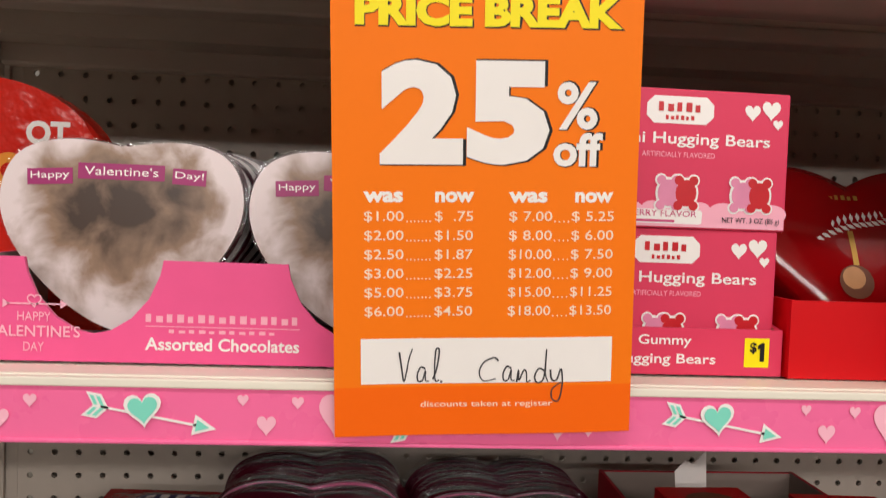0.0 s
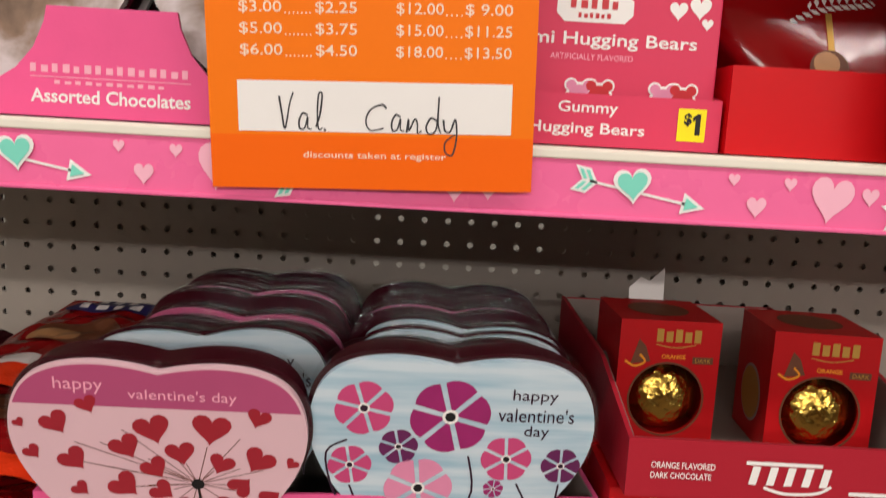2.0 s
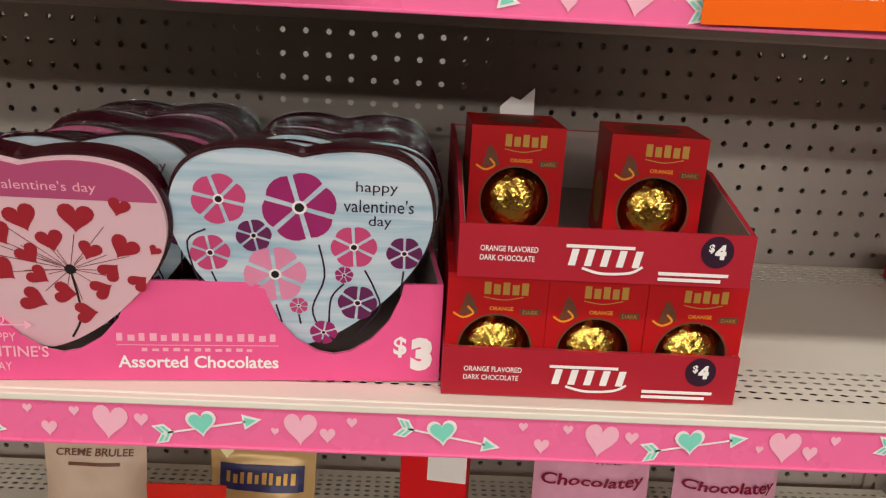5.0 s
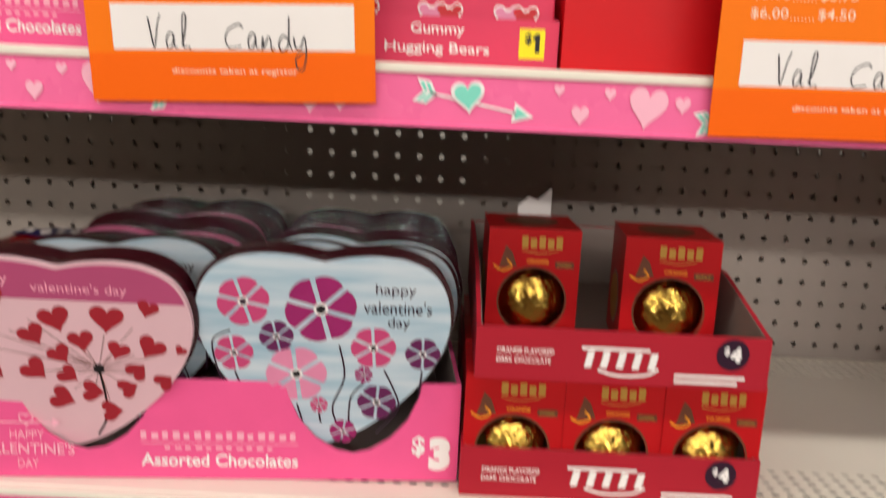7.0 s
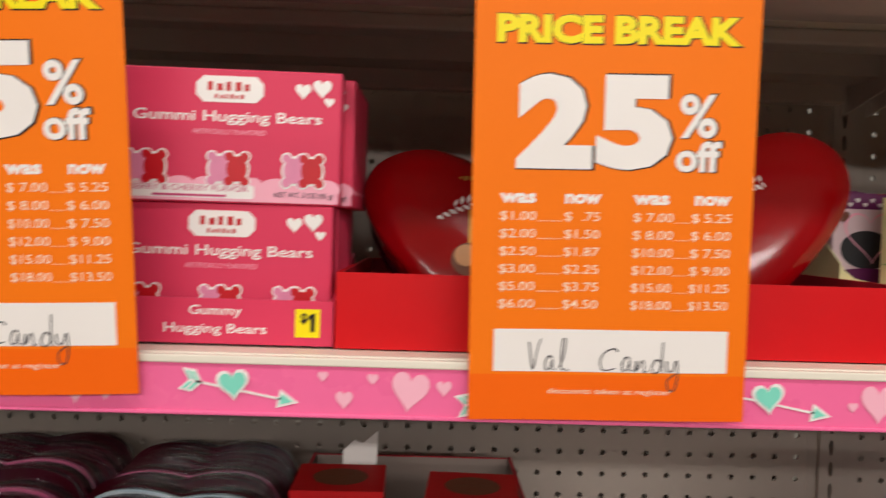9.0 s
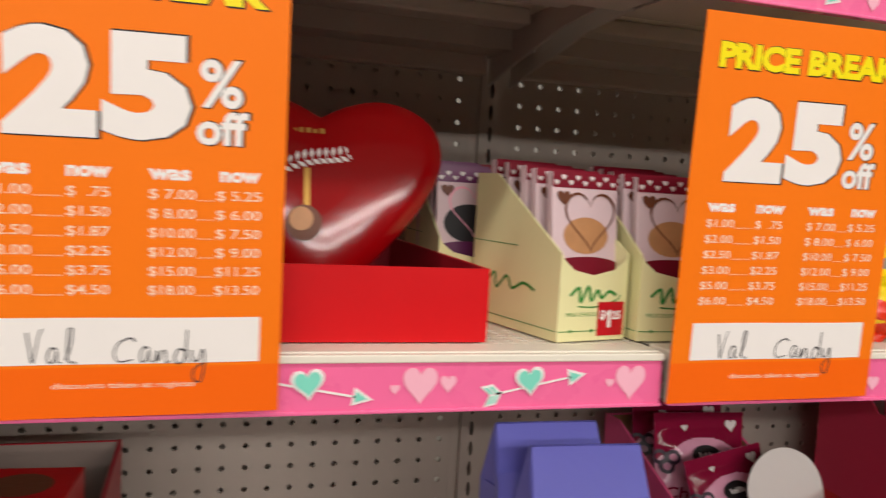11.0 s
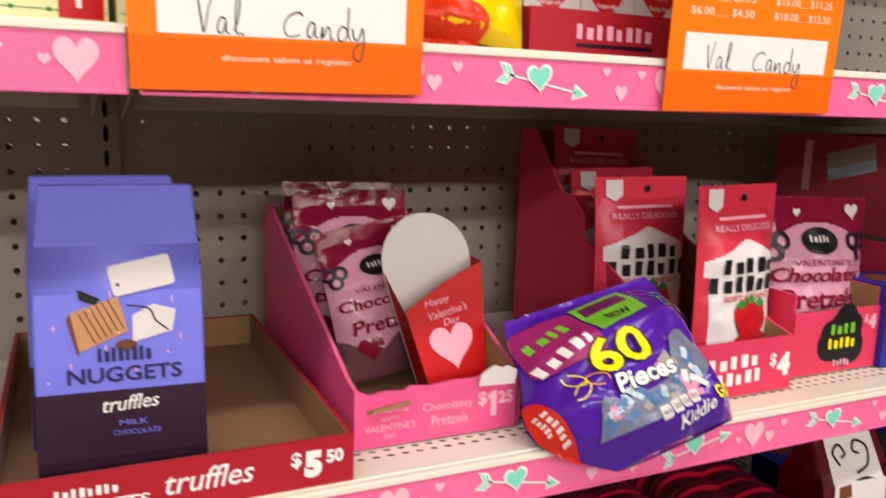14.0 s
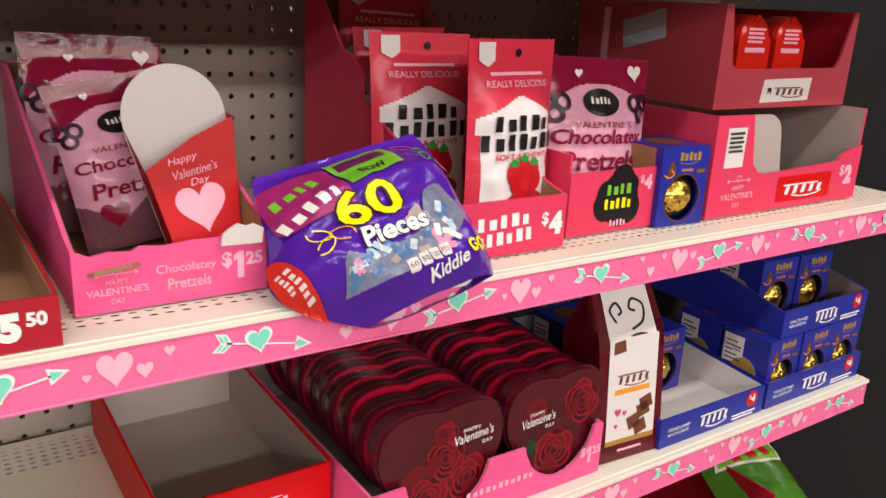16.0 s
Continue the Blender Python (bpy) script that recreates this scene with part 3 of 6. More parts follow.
def price_sign(x, z, turn, lean, pen):
    """An orange card, its foot's middle at x, z; pen: how the shop's writer set down the words."""
    w, h = 0.177, 0.273
    s = thing("price_sign", x, F - 0.0085, z, "orange hanging card price sign with white figures", "sign", group="price signs")
    s.matrix_basis = pose(x, F - 0.0085, z) @ pose(0, 0, 0, lean, 0, 0) @ pose(0, 0, 0, 0, turn, 0)
    curl = lambda u, v: 0.003 * max(0.0, (v / h - 0.45)) ** 2 * 2.2 + 0.0008 * math.sin(u * 40)
    bm = bmesh.new()
    nu, nv = 10, 18
    grid = [[bm.verts.new((-w / 2 + w * i / nu, h * j / nv, curl(-w / 2 + w * i / nu, h * j / nv) - 0.0006)) for i in range(nu + 1)] for j in range(nv + 1)]
    for j in range(nv):
        for i in range(nu):
            bm.faces.new((grid[j][i], grid[j][i + 1], grid[j + 1][i + 1], grid[j + 1][i]))
    bmesh.ops.solidify(bm, geom=bm.faces[:], thickness=0.0005)
    place = front(0, 0, 0)
    bmesh.ops.recalc_face_normals(bm, faces=bm.faces[:])
    part("card", bm, ORANGE, s, "", place)
    U = lambda u: (u - 0.5) * w
    V = lambda v: (1 - (v - 0.008 - 0.030 * max(0.0, 0.85 - v))) * h
    P = lambda: Print()
    show = lambda p, name: p.onto(name, s, place, "", curl, 0.0003, 0.03)
    show(P().add(rect(U(0), U(1), V(0.905), h), ORANGE, 0.3), "printed_face")
    q = P().word("PRICE BREAK", U(0.508), V(0.165), w * 0.865, h * 0.069, BLACK, 1, 0.065)
    q.word("PRICE BREAK", U(0.503), V(0.162), w * 0.855, h * 0.064, YELLOW, 2, 0.055)
    show(q, "heading")
    q = P()
    for figure, fu in (("2", 0.286), ("5", 0.566)):
        q.word(figure, U(fu + 0.006), V(0.4375), w * 0.278, h * 0.220, BLACK, 1, 0.055)
        q.word(figure, U(fu), V(0.435), w * 0.268, h * 0.214, WHITE, 2, 0.055)
    q.word("%", U(0.795), V(0.365), w * 0.142, h * 0.104, BLACK, 1, 0.03).word("%", U(0.79), V(0.363), w * 0.135, h * 0.099, WHITE, 2, 0.022)
    q.word("off", U(0.80), V(0.440), w * 0.172, h * 0.076, BLACK, 1, 0.04).word("off", U(0.795), V(0.438), w * 0.163, h * 0.071, WHITE, 2, 0.032)
    show(q, "discount_figure")
    q = P()
    for u, t in ((0.163, "was"), (0.395, "now"), (0.635, "was"), (0.855, "now")):
        q.word(t, U(u), V(0.512), w * 0.128, h * 0.023, WHITE, 1, 0.04)
    for k, row in enumerate(WAS_NOW):
        v = V(0.553 + k * 0.0395)
        for c, (u, wd) in enumerate(((0.165, 0.128), (0.393, 0.125), (0.645, 0.142), (0.852, 0.142))):
            q.word(row[c], U(u), v, w * wd, h * 0.024, PEACH, 1, 0.004)
        for u0, u1 in ((0.240, 0.315), (0.725, 0.770)):
            n = 7 if u1 - u0 > 0.06 else 4
            for i in range(n):
                q.add(disc(0.0005, U(u0 + (u1 - u0) * i / (n - 1)), v + 0.0006, 6), PEACH, 1)
    show(q, "price_table")
    q = P().add(rect(U(0), U(1), 0.0, V(0.90)), ORANGE2, 0.6)
    q.add(rect(U(0.088), U(0.930), V(0.893), V(0.795)), WHITE, 1)
    show(q, "write_on_panel")
    show(P().word("discounts taken at register", U(0.508), V(0.949), w * 0.445, h * 0.0165, PEACH, 1.4, 0.006), "small_print")
    u, k = U(0.215), 0.0205
    for ch in "Val.  Candy":
        if ch == " ":
            u += 0.0085 * pen
        elif ch == ".":
            show(P().add(disc(0.0008, u, V(0.889), 8), GREYINK, 2), "pen_dot")
            u += 0.005
        else:
            wide = k * (1.25 if ch in "VC" else 1.05)
            show(P().add(stroke(smooth([(px * wide, py * k) for px, py in PEN[ch]], 6), 0.0011, 0.35), GREYINK, 2, u, V(0.891) - (0.001 if ch in "ndy" else 0.0)), "pen_letter")
            u += max(px for px, py in PEN[ch]) * wide + 0.0012
    return s



# ---- kinds of goods ----
def hidden_word(p, u, v, w, h, material, layer=2, n=6, turn=0.0):
    """Writing that is a trade name, as a row of plain bars."""
    k = w / (n * 1.25 - 0.25)
    for i in range(n):
        hh = h * (1.0 if i % 3 != 1 else 0.78)
        p.add(rect(-w / 2 + i * k * 1.25, -w / 2 + i * k * 1.25 + k * (0.8 if i % 2 else 0.66), 0, hh), material, layer, u, v, turn)


def swoosh(p, u, v, w, h, material, layer=2):
    """A script trade name as a plain flourish: slanted bars over a curved underline."""
    n = 5
    for i in range(n):
        x = -w / 2 + w * (i + 0.1) / n
        p.add([(x, 0.0), (x + w * 0.09, 0.0), (x + w * 0.13, h * 0.62), (x + w * 0.04, h * 0.62)], material, layer, u, v)
    p.add(rect(-w * 0.52, w * 0.34, h * 0.66, h * 0.78), material, layer, u, v)
    p.add(stroke(smooth([(-w * 0.30, -h * 0.08), (-w * 0.05, -h * 0.26), (w * 0.30, -h * 0.2), (w * 0.46, h * 0.05)], 5), h * 0.10), material, layer, u, v)


def bars(p, u, v, w, h, material, lines=2, layer=2):
    """Small print too fine to read."""
    for i in range(lines):
        p.add(rect(u - w / 2, u + w / 2 * (1 if i % 2 == 0 else 0.8), v - i * h * 1.7, v - i * h * 1.7 + h), material, layer)


def price(p, u, v, dollars, cents, h, material, layer=3):
    one = dollars == "1"
    p.word("$", u - h * (0.44 if one else 0.60), v + h * 0.40, 0, h * 0.62, material, layer, 0.03)
    if one:
        p.add([(x * h, y * h) for x, y in ((-0.07, 0), (0.17, 0), (0.17, 1), (0.0, 1), (-0.20, 0.84), (-0.20, 0.64), (-0.07, 0.72))], material, layer, u, v)
    else:
        p.word(dollars, u, v, 0, h, material, layer, 0.075)
    if cents:
        p.word(cents, u + h * (0.56 if one else 0.78), v + h * 0.45, 0, h * 0.5, material, layer, 0.045)


def cupid(p, u, v, w, material, layer=2):
    """The little arrow and heart over three lines of greeting."""
    p.word("VALENTINE'S", u, v + w * 0.16, w, w * 0.13, material, layer, 0.01)
    p.word("HAPPY", u, v + w * 0.34, w * 0.36, w * 0.10, material, layer)
    p.word("DAY", u, v, w * 0.22, w * 0.10, material, layer)
    p.add(rect(-w * 0.30, w * 0.30, -w * 0.008, w * 0.008), material, layer, u, v + w * 0.53)
    p.add([(0, -w * 0.05), (w * 0.08, 0), (0, w * 0.05)], material, layer, u + w * 0.28, v + w * 0.53)
    p.add([(0, -w * 0.05), (w * 0.07, 0), (0, w * 0.05)], material, layer, u - w * 0.34, v + w * 0.53)
    p.add(stroke([q for q in heart(w * 0.15, w * 0.14, 0, 0, 20)] , w * 0.014), material, layer, u, v + w * 0.56)


def tray(x0, x1, y0, y1, z, hf, hs, hb, outer, inner, label, category="display tray", outline=None, slope=None, group=""):
    """An open shelf carton. hf, hs, hb: heights in front, at the sides and at the back; slope: the sides' own outline."""
    w, d, t = x1 - x0, y1 - y0, 0.003
    o = thing("display_tray", x0, y0, z, label, category, group=group)
    part("base", box(t, w - t, t, d - t, 0.0006, 0.0035), inner, o)
    part("front_panel", slab(outline or rect(0, w, 0, hf), t), [outer], o, "", front(0, t, 0.0006))
    liner = [(min(max(x, t), w - t), v * 0.994) for x, v in (outline or rect(0, w, 0, hf))]
    part("front_lining", slab(liner, 0.0006), inner, o, "", front(0, t + 0.0008, 0.0006))
    side_out = slope or [(0, 0), (d, 0), (d, hb), (0, hs)]
    for k, x in enumerate((0.0, w - t)):
        m = Matrix(((0, 0, 1, x), (1, 0, 0, 0.0), (0, 1, 0, 0.0006), (0, 0, 0, 1)))
        part("side_panel", slab([(max(a, t + 0.0002), b) for a, b in side_out], t), outer, o, "", m)
        m2 = Matrix(((0, 0, 1, t + 0.0002 if k == 0 else w - t - 0.0008), (1, 0, 0, 0.0), (0, 1, 0, 0.0006), (0, 0, 0, 1)))
        part("side_lining", slab([(max(a, t + 0.001), b * 0.995) for a, b in side_out], 0.0006), inner, o, "", m2)
    part("back_panel", box(t, w - t, d - t, d, 0.0006, hb), outer, o)
    part("back_lining", box(t, w - t, d - t - 0.0008, d - t - 0.0002, 0.0036, hb * 0.99), inner, o)
    return o


def heart_notches(w, h, centres, half, depth):
    pts = [(0, 0), (w, 0), (w, h)]
    for c in sorted(centres, reverse=True):
        pts += [(c + half, h), (c + half * 0.96, h * 0.86), (c + half * 0.80, h - depth * 0.52), (c + half * 0.55, h - depth * 0.78), (c + half * 0.25, h - depth * 0.95),
                (c, h - depth), (c - half * 0.25, h - depth * 0.95), (c - half * 0.55, h - depth * 0.78), (c - half * 0.80, h - depth * 0.52), (c - half * 0.96, h * 0.86), (c - half, h)]
    return pts + [(0, h)]


def heart_box(w, h, d, lid_mat, body_mat, label, group, art=None, wrapped=True):
    """A chocolate heart that stands on its tip; its front looks towards -y and its tip lies at the origin."""
    o = thing("heart_box", 0, 0, 0, label, "chocolate box", group=group)
    out = wide_heart(w, h)
    part("tray", slab([(x * 0.985, y) for x, y in out], d * 0.8, bevel=0.003), body_mat, o, "", front(0, d, 0))
    part("rim", slab([(x * 1.03, y * 1.02 - h * 0.008) for x, y in out], 0.002, bevel=0.0008), body_mat, o, "", front(0, d * 0.36, 0))
    part("lid", slab(out, d * 0.18, bevel=0.0012), lid_mat, o, "", front(0, d * 0.19, 0))
    if wrapped:
        part("wrap", slab([(x * 1.035, y * 1.03 - h * 0.012) for x, y in out], d * 0.9, bevel=0.006), FILM, o, "crinkled clear film", front(0, d, 0))
    if art:
        p = Print()
        art(p, w, h)
        p.onto("lid_print", o, front(0, d * 0.19 - d * 0.18, 0), "", None, 0.00012)
    return o


def art_hearts(p, w, h):
    k, kv = w / 625, h / 440
    right = [(x, y + h * 0.006) for x, y in wide_heart(w * 0.985, h * 0.985)]
    upper = [q for q in right if q[1] > h * 0.78]
    p.add(upper, DUSTROSE, 1)
    p.word("happy", -w * 0.26, h * 0.86, w * 0.16, h * 0.07, SALMON, 2)
    p.word("valentine's day", w * 0.08, h * 0.83, w * 0.36, h * 0.06, SALMON, 2)
    a = ((465, 225, 45), (398, 265, 60), (540, 310, 65), (598, 272, 75), (720, 268, 80), (820, 240, 50), (655, 320, 62), (740, 340, 55), (820, 330, 68), (892, 333, 30), (430, 340, 62), (600, 353, 58))
    b = ((785, 383, 55), (535, 393, 68), (615, 402, 55), (323, 267, 25), (345, 327, 38), (850, 407, 50), (672, 440, 60), (760, 427, 55), (595, 460, 68), (715, 487, 60), (440, 403, 40))
    c = (690, 383)
    for x, y, s in a + b:
        u, v = (x - 612) * k, (580 - y) * kv
        tu, tv = (c[0] - 612) * k, (580 - c[1]) * kv
        ang = math.atan2(tv - v, tu - u) + math.pi / 2
        p.add(heart(s * k * 1.05, s * k * 0.95, 0, 0, 24), DUSTRED, 3, u, v, ang * 0.5)
        p.add(stroke([(u + (tu - u) * 0.3, v + (tv - v) * 0.3), (u + (tu - u) * 0.92, v + (tv - v) * 0.92)], 0.0005), CHOC, 2)
    p.add(disc(0.004, (c[0] - 612) * k, (580 - c[1]) * kv, 9), BLACK, 4)
    p.add(stroke(smooth([((c[0] - 612) * k, (580 - c[1]) * kv), ((700 - 612) * k, 90 * kv), ((695 - 612) * k * 0.7, 30 * kv)], 4), 0.0016), BLACK, 2)


def blossom(p, u, v, r, material, petals=6, heartc=BLACK, turn=0.3):
    for i in range(petals):
        a = turn + 2 * math.pi * i / petals
        half = math.pi / petals * 0.86
        pts = [(0.12 * r, 0.0)] + [(r * (0.98 - 0.10 * abs(q) ** 3) * math.cos(half * q), r * 0.98 * math.sin(half * q)) for q in (-0.92, -0.6, -0.25, 0.0, 0.25, 0.6, 0.92)]
        p.add(pts, material, 3, u, v, a)
    p.add(disc(r * 0.13, u, v, 10), heartc, 5)
    p.add(disc(r * 0.20, u, v, 12), WHITE, 4)


def art_flowers(p, w, h):
    k, kv = w / 455, h / 352
    at = lambda x, y: ((x - 562) * k, (635 - y) * kv)
    for i, (x, y, r, m) in enumerate(((420, 365, 48, ROSE), (557, 375, 66, MAGENTA), (477, 427, 32, PURPLE), (400, 460, 36, ROSE), (512, 497, 57, LPINK), (652, 443, 42, ROSE), (742, 452, 33, PURPLE),
                                      (635, 495, 17, MAGENTA), (660, 548, 37, PURPLE), (553, 556, 17, ROSE), (598, 608, 26, MAGENTA))):
        u, v = at(x, y)
        blossom(p, u, v, r * k, m, 6 if r > 20 else 7, BLACK if i % 3 else PLUM, 0.3 + i)
    for pts in (((590, 440), (600, 500), (578, 560), (590, 600)), ((672, 485), (690, 520), (700, 560), (660, 610)), ((635, 512), (612, 540), (608, 590)), ((742, 485), (738, 530)),
                ((400, 495), (418, 540)), ((395, 418), (362, 440), (372, 500), (386, 520)), ((553, 573), (556, 592)), ((512, 555), (522, 590))):
        p.add(stroke(smooth([at(*q) for q in pts], 4), 0.0013), PLUM, 2)
    for t, x, y, wd in (("happy", 690, 350, 72), ("valentine's", 694, 380, 122), ("day", 697, 409, 40)):
        u, v = at(x, y)
        p.word(t, u, v, wd * k, 23 * kv, PLUM, 3)


def art_photo(p, w, h):
    for t, u, v, wd, a in (("Happy", -0.30, 0.78, 0.17, 0.06), ("Valentine's", -0.01, 0.815, 0.33, 0.0), ("Day!", 0.27, 0.80, 0.13, -0.04)):
        p.add(rect(-wd * w * 0.54, wd * w * 0.54, -h * 0.022, h * 0.062), MAGENTA, 3, u * w, v * h, a)
        p.word(t, u * w, v * h, wd * w * 0.92, h * 0.046, WHITE, 4, 0.0, "CENTER", a)


def carton(name, w, d, h, material, label, category, group="", bevel=0.0012):
    o = thing(name, 0, 0, 0, label, category, group=group)
    part("carton", box(-w / 2, w / 2, 0, d, 0, h, bevel), material, o)
    return o


def holed(w, h, cx, cy, r, n=40):
    """A face w by h with a round hole."""
    bm = bmesh.new()
    inn, out, back = [], [], []
    for i in range(n):
        a = 2 * math.pi * i / n
        c, s = math.cos(a), math.sin(a)
        k = min(((w / 2 - cx) / c if c > 1e-6 else (-w / 2 - cx) / c if c < -1e-6 else 1e9), ((h - cy) / s if s > 1e-6 else -cy / s if s < -1e-6 else 1e9))
        inn.append(bm.verts.new((cx + r * c, cy + r * s, 0)))
        back.append(bm.verts.new((cx + r * c, cy + r * s, -0.004)))
        out.append(bm.verts.new((cx + k * c, cy + k * s, 0)))
    for i in range(n):
        j = (i + 1) % n
        bm.faces.new((out[i], out[j], inn[j], inn[i]))
        bm.faces.new((inn[i], inn[j], back[j], back[i]))
    for sx in (-1, 1):
        for v in (0, h):
            corner = bm.verts.new((sx * w / 2, v, 0))
            near = sorted(out, key=lambda q: (q.co - corner.co).length)
            e = [q for q in near[:2]]
            try:
                f = bm.faces.new((corner, e[0], e[1]))
                f.normal_update()
                if f.normal.z < 0:
                    f.normal_flip()
            except ValueError:
                pass
    return bm


def ball(r, seed, squash=1.0):
    bm = bmesh.new()
    bmesh.ops.create_icosphere(bm, subdivisions=4, radius=r)
    for v in bm.verts:
        n = v.co.normalized()
        k = noise.noise(n * 3.2 + Vector((seed, 0, 0))) * 0.05 + abs(noise.noise(n * 7.0 + Vector((0, seed, 0)))) * 0.05
        v.co = n * r * (1 + k - 0.04)
    return bm


def orange_box(material, label, group, tag="DARK"):
    """A window carton with a foil-wrapped chocolate ball."""
    w, d, h = 0.071, 0.071, 0.0875
    o = thing("window_box", 0, 0, 0, label, "candy box", group=group)
    t = 0.0014
    part("left_side", box(-w / 2, -w / 2 + t, 0.0006, d, 0, h), material, o)
    part("right_side", box(w / 2 - t, w / 2, 0.0006, d, 0, h), material, o)
    part("back", box(-w / 2 + t, w / 2 - t, d - t, d, 0, h), material, o)
    part("top", box(-w / 2 + t, w / 2 - t, 0.0006, d - t, h - t, h), material, o)
    part("bottom", box(-w / 2 + t, w / 2 - t, 0.0006, d - t, 0, t), material, o)
    part("front", holed(w, h, 0.0, 0.031, 0.0265), material, o, "", front(0, 0, 0))
    part("foil_ball", ball(0.0285, random.random() * 9), GOLD, o, "ball wrapped in crumpled gold foil", pose(0, 0.0245, 0.031))
    p = Print()
    ring = [(q, r) for q, r in zip(disc(0.0272, 0, 0.031, 40), disc(0.0258, 0, 0.031, 40))]
    p.add([[ring[i][0], ring[(i + 1) % 40][0], ring[(i + 1) % 40][1], ring[i][1]] for i in range(40)], CHOC, 1)
    p.onto("window_rim", o, front(0, 0, 0))
    p = Print()
    for i in range(5):
        p.add(rect(-0.014 + i * 0.0066, -0.0092 + i * 0.0066, 0.0, 0.0075 if i % 2 else 0.0092), GOLDINK, 1, 0.004, 0.0725)
    p.add(stroke(smooth([(-0.010, 0.0705), (0.004, 0.0685), (0.018, 0.0712)], 4), 0.0007), GOLDINK, 1)
    p.word("ORANGE", 0.003, 0.0605, 0.017, 0.0030, AMBER, 1, 0.03)
    p.add([(-0.027, 0.056), (-0.013, 0.058), (-0.017, 0.069), (-0.022, 0.074)], CHOC, 1)
    p.add(stroke(smooth([(-0.031, 0.058), (-0.024, 0.0545), (-0.017, 0.058), (-0.021, 0.063)], 4), 0.0016), AMBER, 2)
    p.add(rect(0.0165, 0.031, 0.0575, 0.0625), CHOC, 1)
    p.word(tag, 0.0238, 0.0585, 0.011, 0.003, GOLDINK, 2)
    p.onto("front_print", o, front(0, 0, 0))
    p = Print()
    p.add(disc(0.022, 0.0, 0.036, 28), CHOC, 1)
    p.onto("top_print", o, top_frame(0, 0.0, h))
    p = Print()
    p.add(disc(0.021, -0.0355, 0.033, 28), GREYCARD, 1).add(disc(0.019, -0.0355, 0.033, 28), GOLDINK, 2)
    p.onto("side_print", o, side(-w / 2, 0, 0))
    return o


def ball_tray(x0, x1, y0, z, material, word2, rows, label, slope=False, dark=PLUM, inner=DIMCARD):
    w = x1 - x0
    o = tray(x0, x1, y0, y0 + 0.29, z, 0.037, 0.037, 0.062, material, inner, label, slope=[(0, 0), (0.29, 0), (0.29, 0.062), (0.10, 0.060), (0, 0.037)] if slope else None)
    p = Print()
    swoosh(p, w * 0.50, 0.012, w * 0.27, 0.019, WHITE)
    p.word("ORANGE FLAVORED", w * 0.17, 0.0195, w * 0.195, 0.0040, WHITE, 1, 0.012)
    p.word(word2, w * 0.165, 0.0130, w * 0.185, 0.0040, WHITE, 1, 0.012)
    p.add(disc(0.0112, w * 0.872, 0.0255, 28), dark, 1)
    price(p, w * 0.882, 0.0205, "4", "", 0.0105, WHITE, 2)
    bars(p, w * 0.80, 0.0078, w * 0.24, 0.0024, WHITE, 2)
    p.onto("front_print", o, front(0, 0, 0))
    return o


def pouch_height(w, h, d, seed, seal=0.10, crumple=1.0):
    def bend(u, v):
        a = min(1.0, abs(2 * u / w))
        t = min(1.0, max(0.0, v / h))
        g = min(1.0, max(0.0, (1 - seal - t) / 0.28)) ** 0.75 * min(1.0, (t + 0.04) / 0.16) ** 0.6
        wr = (noise.noise(Vector((u * 26, v * 26, seed))) * 0.5 + noise.noise(Vector((u * 60, v * 60, seed + 4))) * 0.22) * 0.006 * crumple * (0.35 + g)
        return max(0.0006, d / 2 * (1 - a ** 3.2) * g + wr * (1 - a ** 6))
    return bend


def pouch(name, w, h, d, material, label, category, seed, group="", seal=0.10, crumple=1.0, tuck=0.0, zones=None, fold=0.0):
    """A film bag that stands on its foot, its front towards -y; zones: which of its films lies at u, v of the front; fold: how far one lower corner is tucked in and its side bulges above. Returns it with the shape of its front."""
    o = thing(name, 0, 0, 0, label, category, group=group)
    bend = pouch_height(w, h, d, seed, seal, crumple)
    swell = lambda t: 1 + fold * (0.85 * math.exp(-((t - 0.36) / 0.22) ** 2) - 1.3 * (1 - t) ** 6)

    def skin(u, v):
        half = w / 2 * (1 - tuck * abs(2 * v / h - 1) ** 4)
        left = -half * swell(v / h)
        return bend(-w / 2 + w * (u - left) / (half - left), v)
    nu, nv = (72, 100) if zones else (36, 48)
    for nm, sgn in (("front_film", 1), ("back_film", -1)):
        bm = bmesh.new()
        grid = []
        for j in range(nv + 1):
            v = h * j / nv
            pinch = 1 - 0.03 * math.sin(math.pi * j / nv) - tuck * abs(2 * j / nv - 1) ** 4 + 0.006 * noise.noise(Vector((j * 0.7, seed, 0)))
            left = -w / 2 * pinch * swell(j / nv)
            grid.append([bm.verts.new((left + (w / 2 * pinch - left) * i / nu, v + 0.0015 * noise.noise(Vector((i * 0.5, seed, 3))) * (j == nv), sgn * (bend(-w / 2 + w * i / nu, v) if 0 < i < nu else 0.0004))) for i in range(nu + 1)])
        for j in range(nv):
            for i in range(nu):
                f = bm.faces.new((grid[j][i], grid[j][i + 1], grid[j + 1][i + 1], grid[j + 1][i]))
                f.smooth = True
                if zones and sgn > 0:
                    f.material_index = zones((i + 0.5) / nu - 0.5, (j + 0.5) / nv)
                if sgn < 0:
                    f.normal_flip()
        part(nm, bm, material, o, "", front(0, 0, 0))
    return o, skin if fold else bend


def bag_print(o, bend, p, name="front_print"):
    return p.onto(name, o, front(0, -0.0013, 0), "", bend, 0.0003, 0.0055)


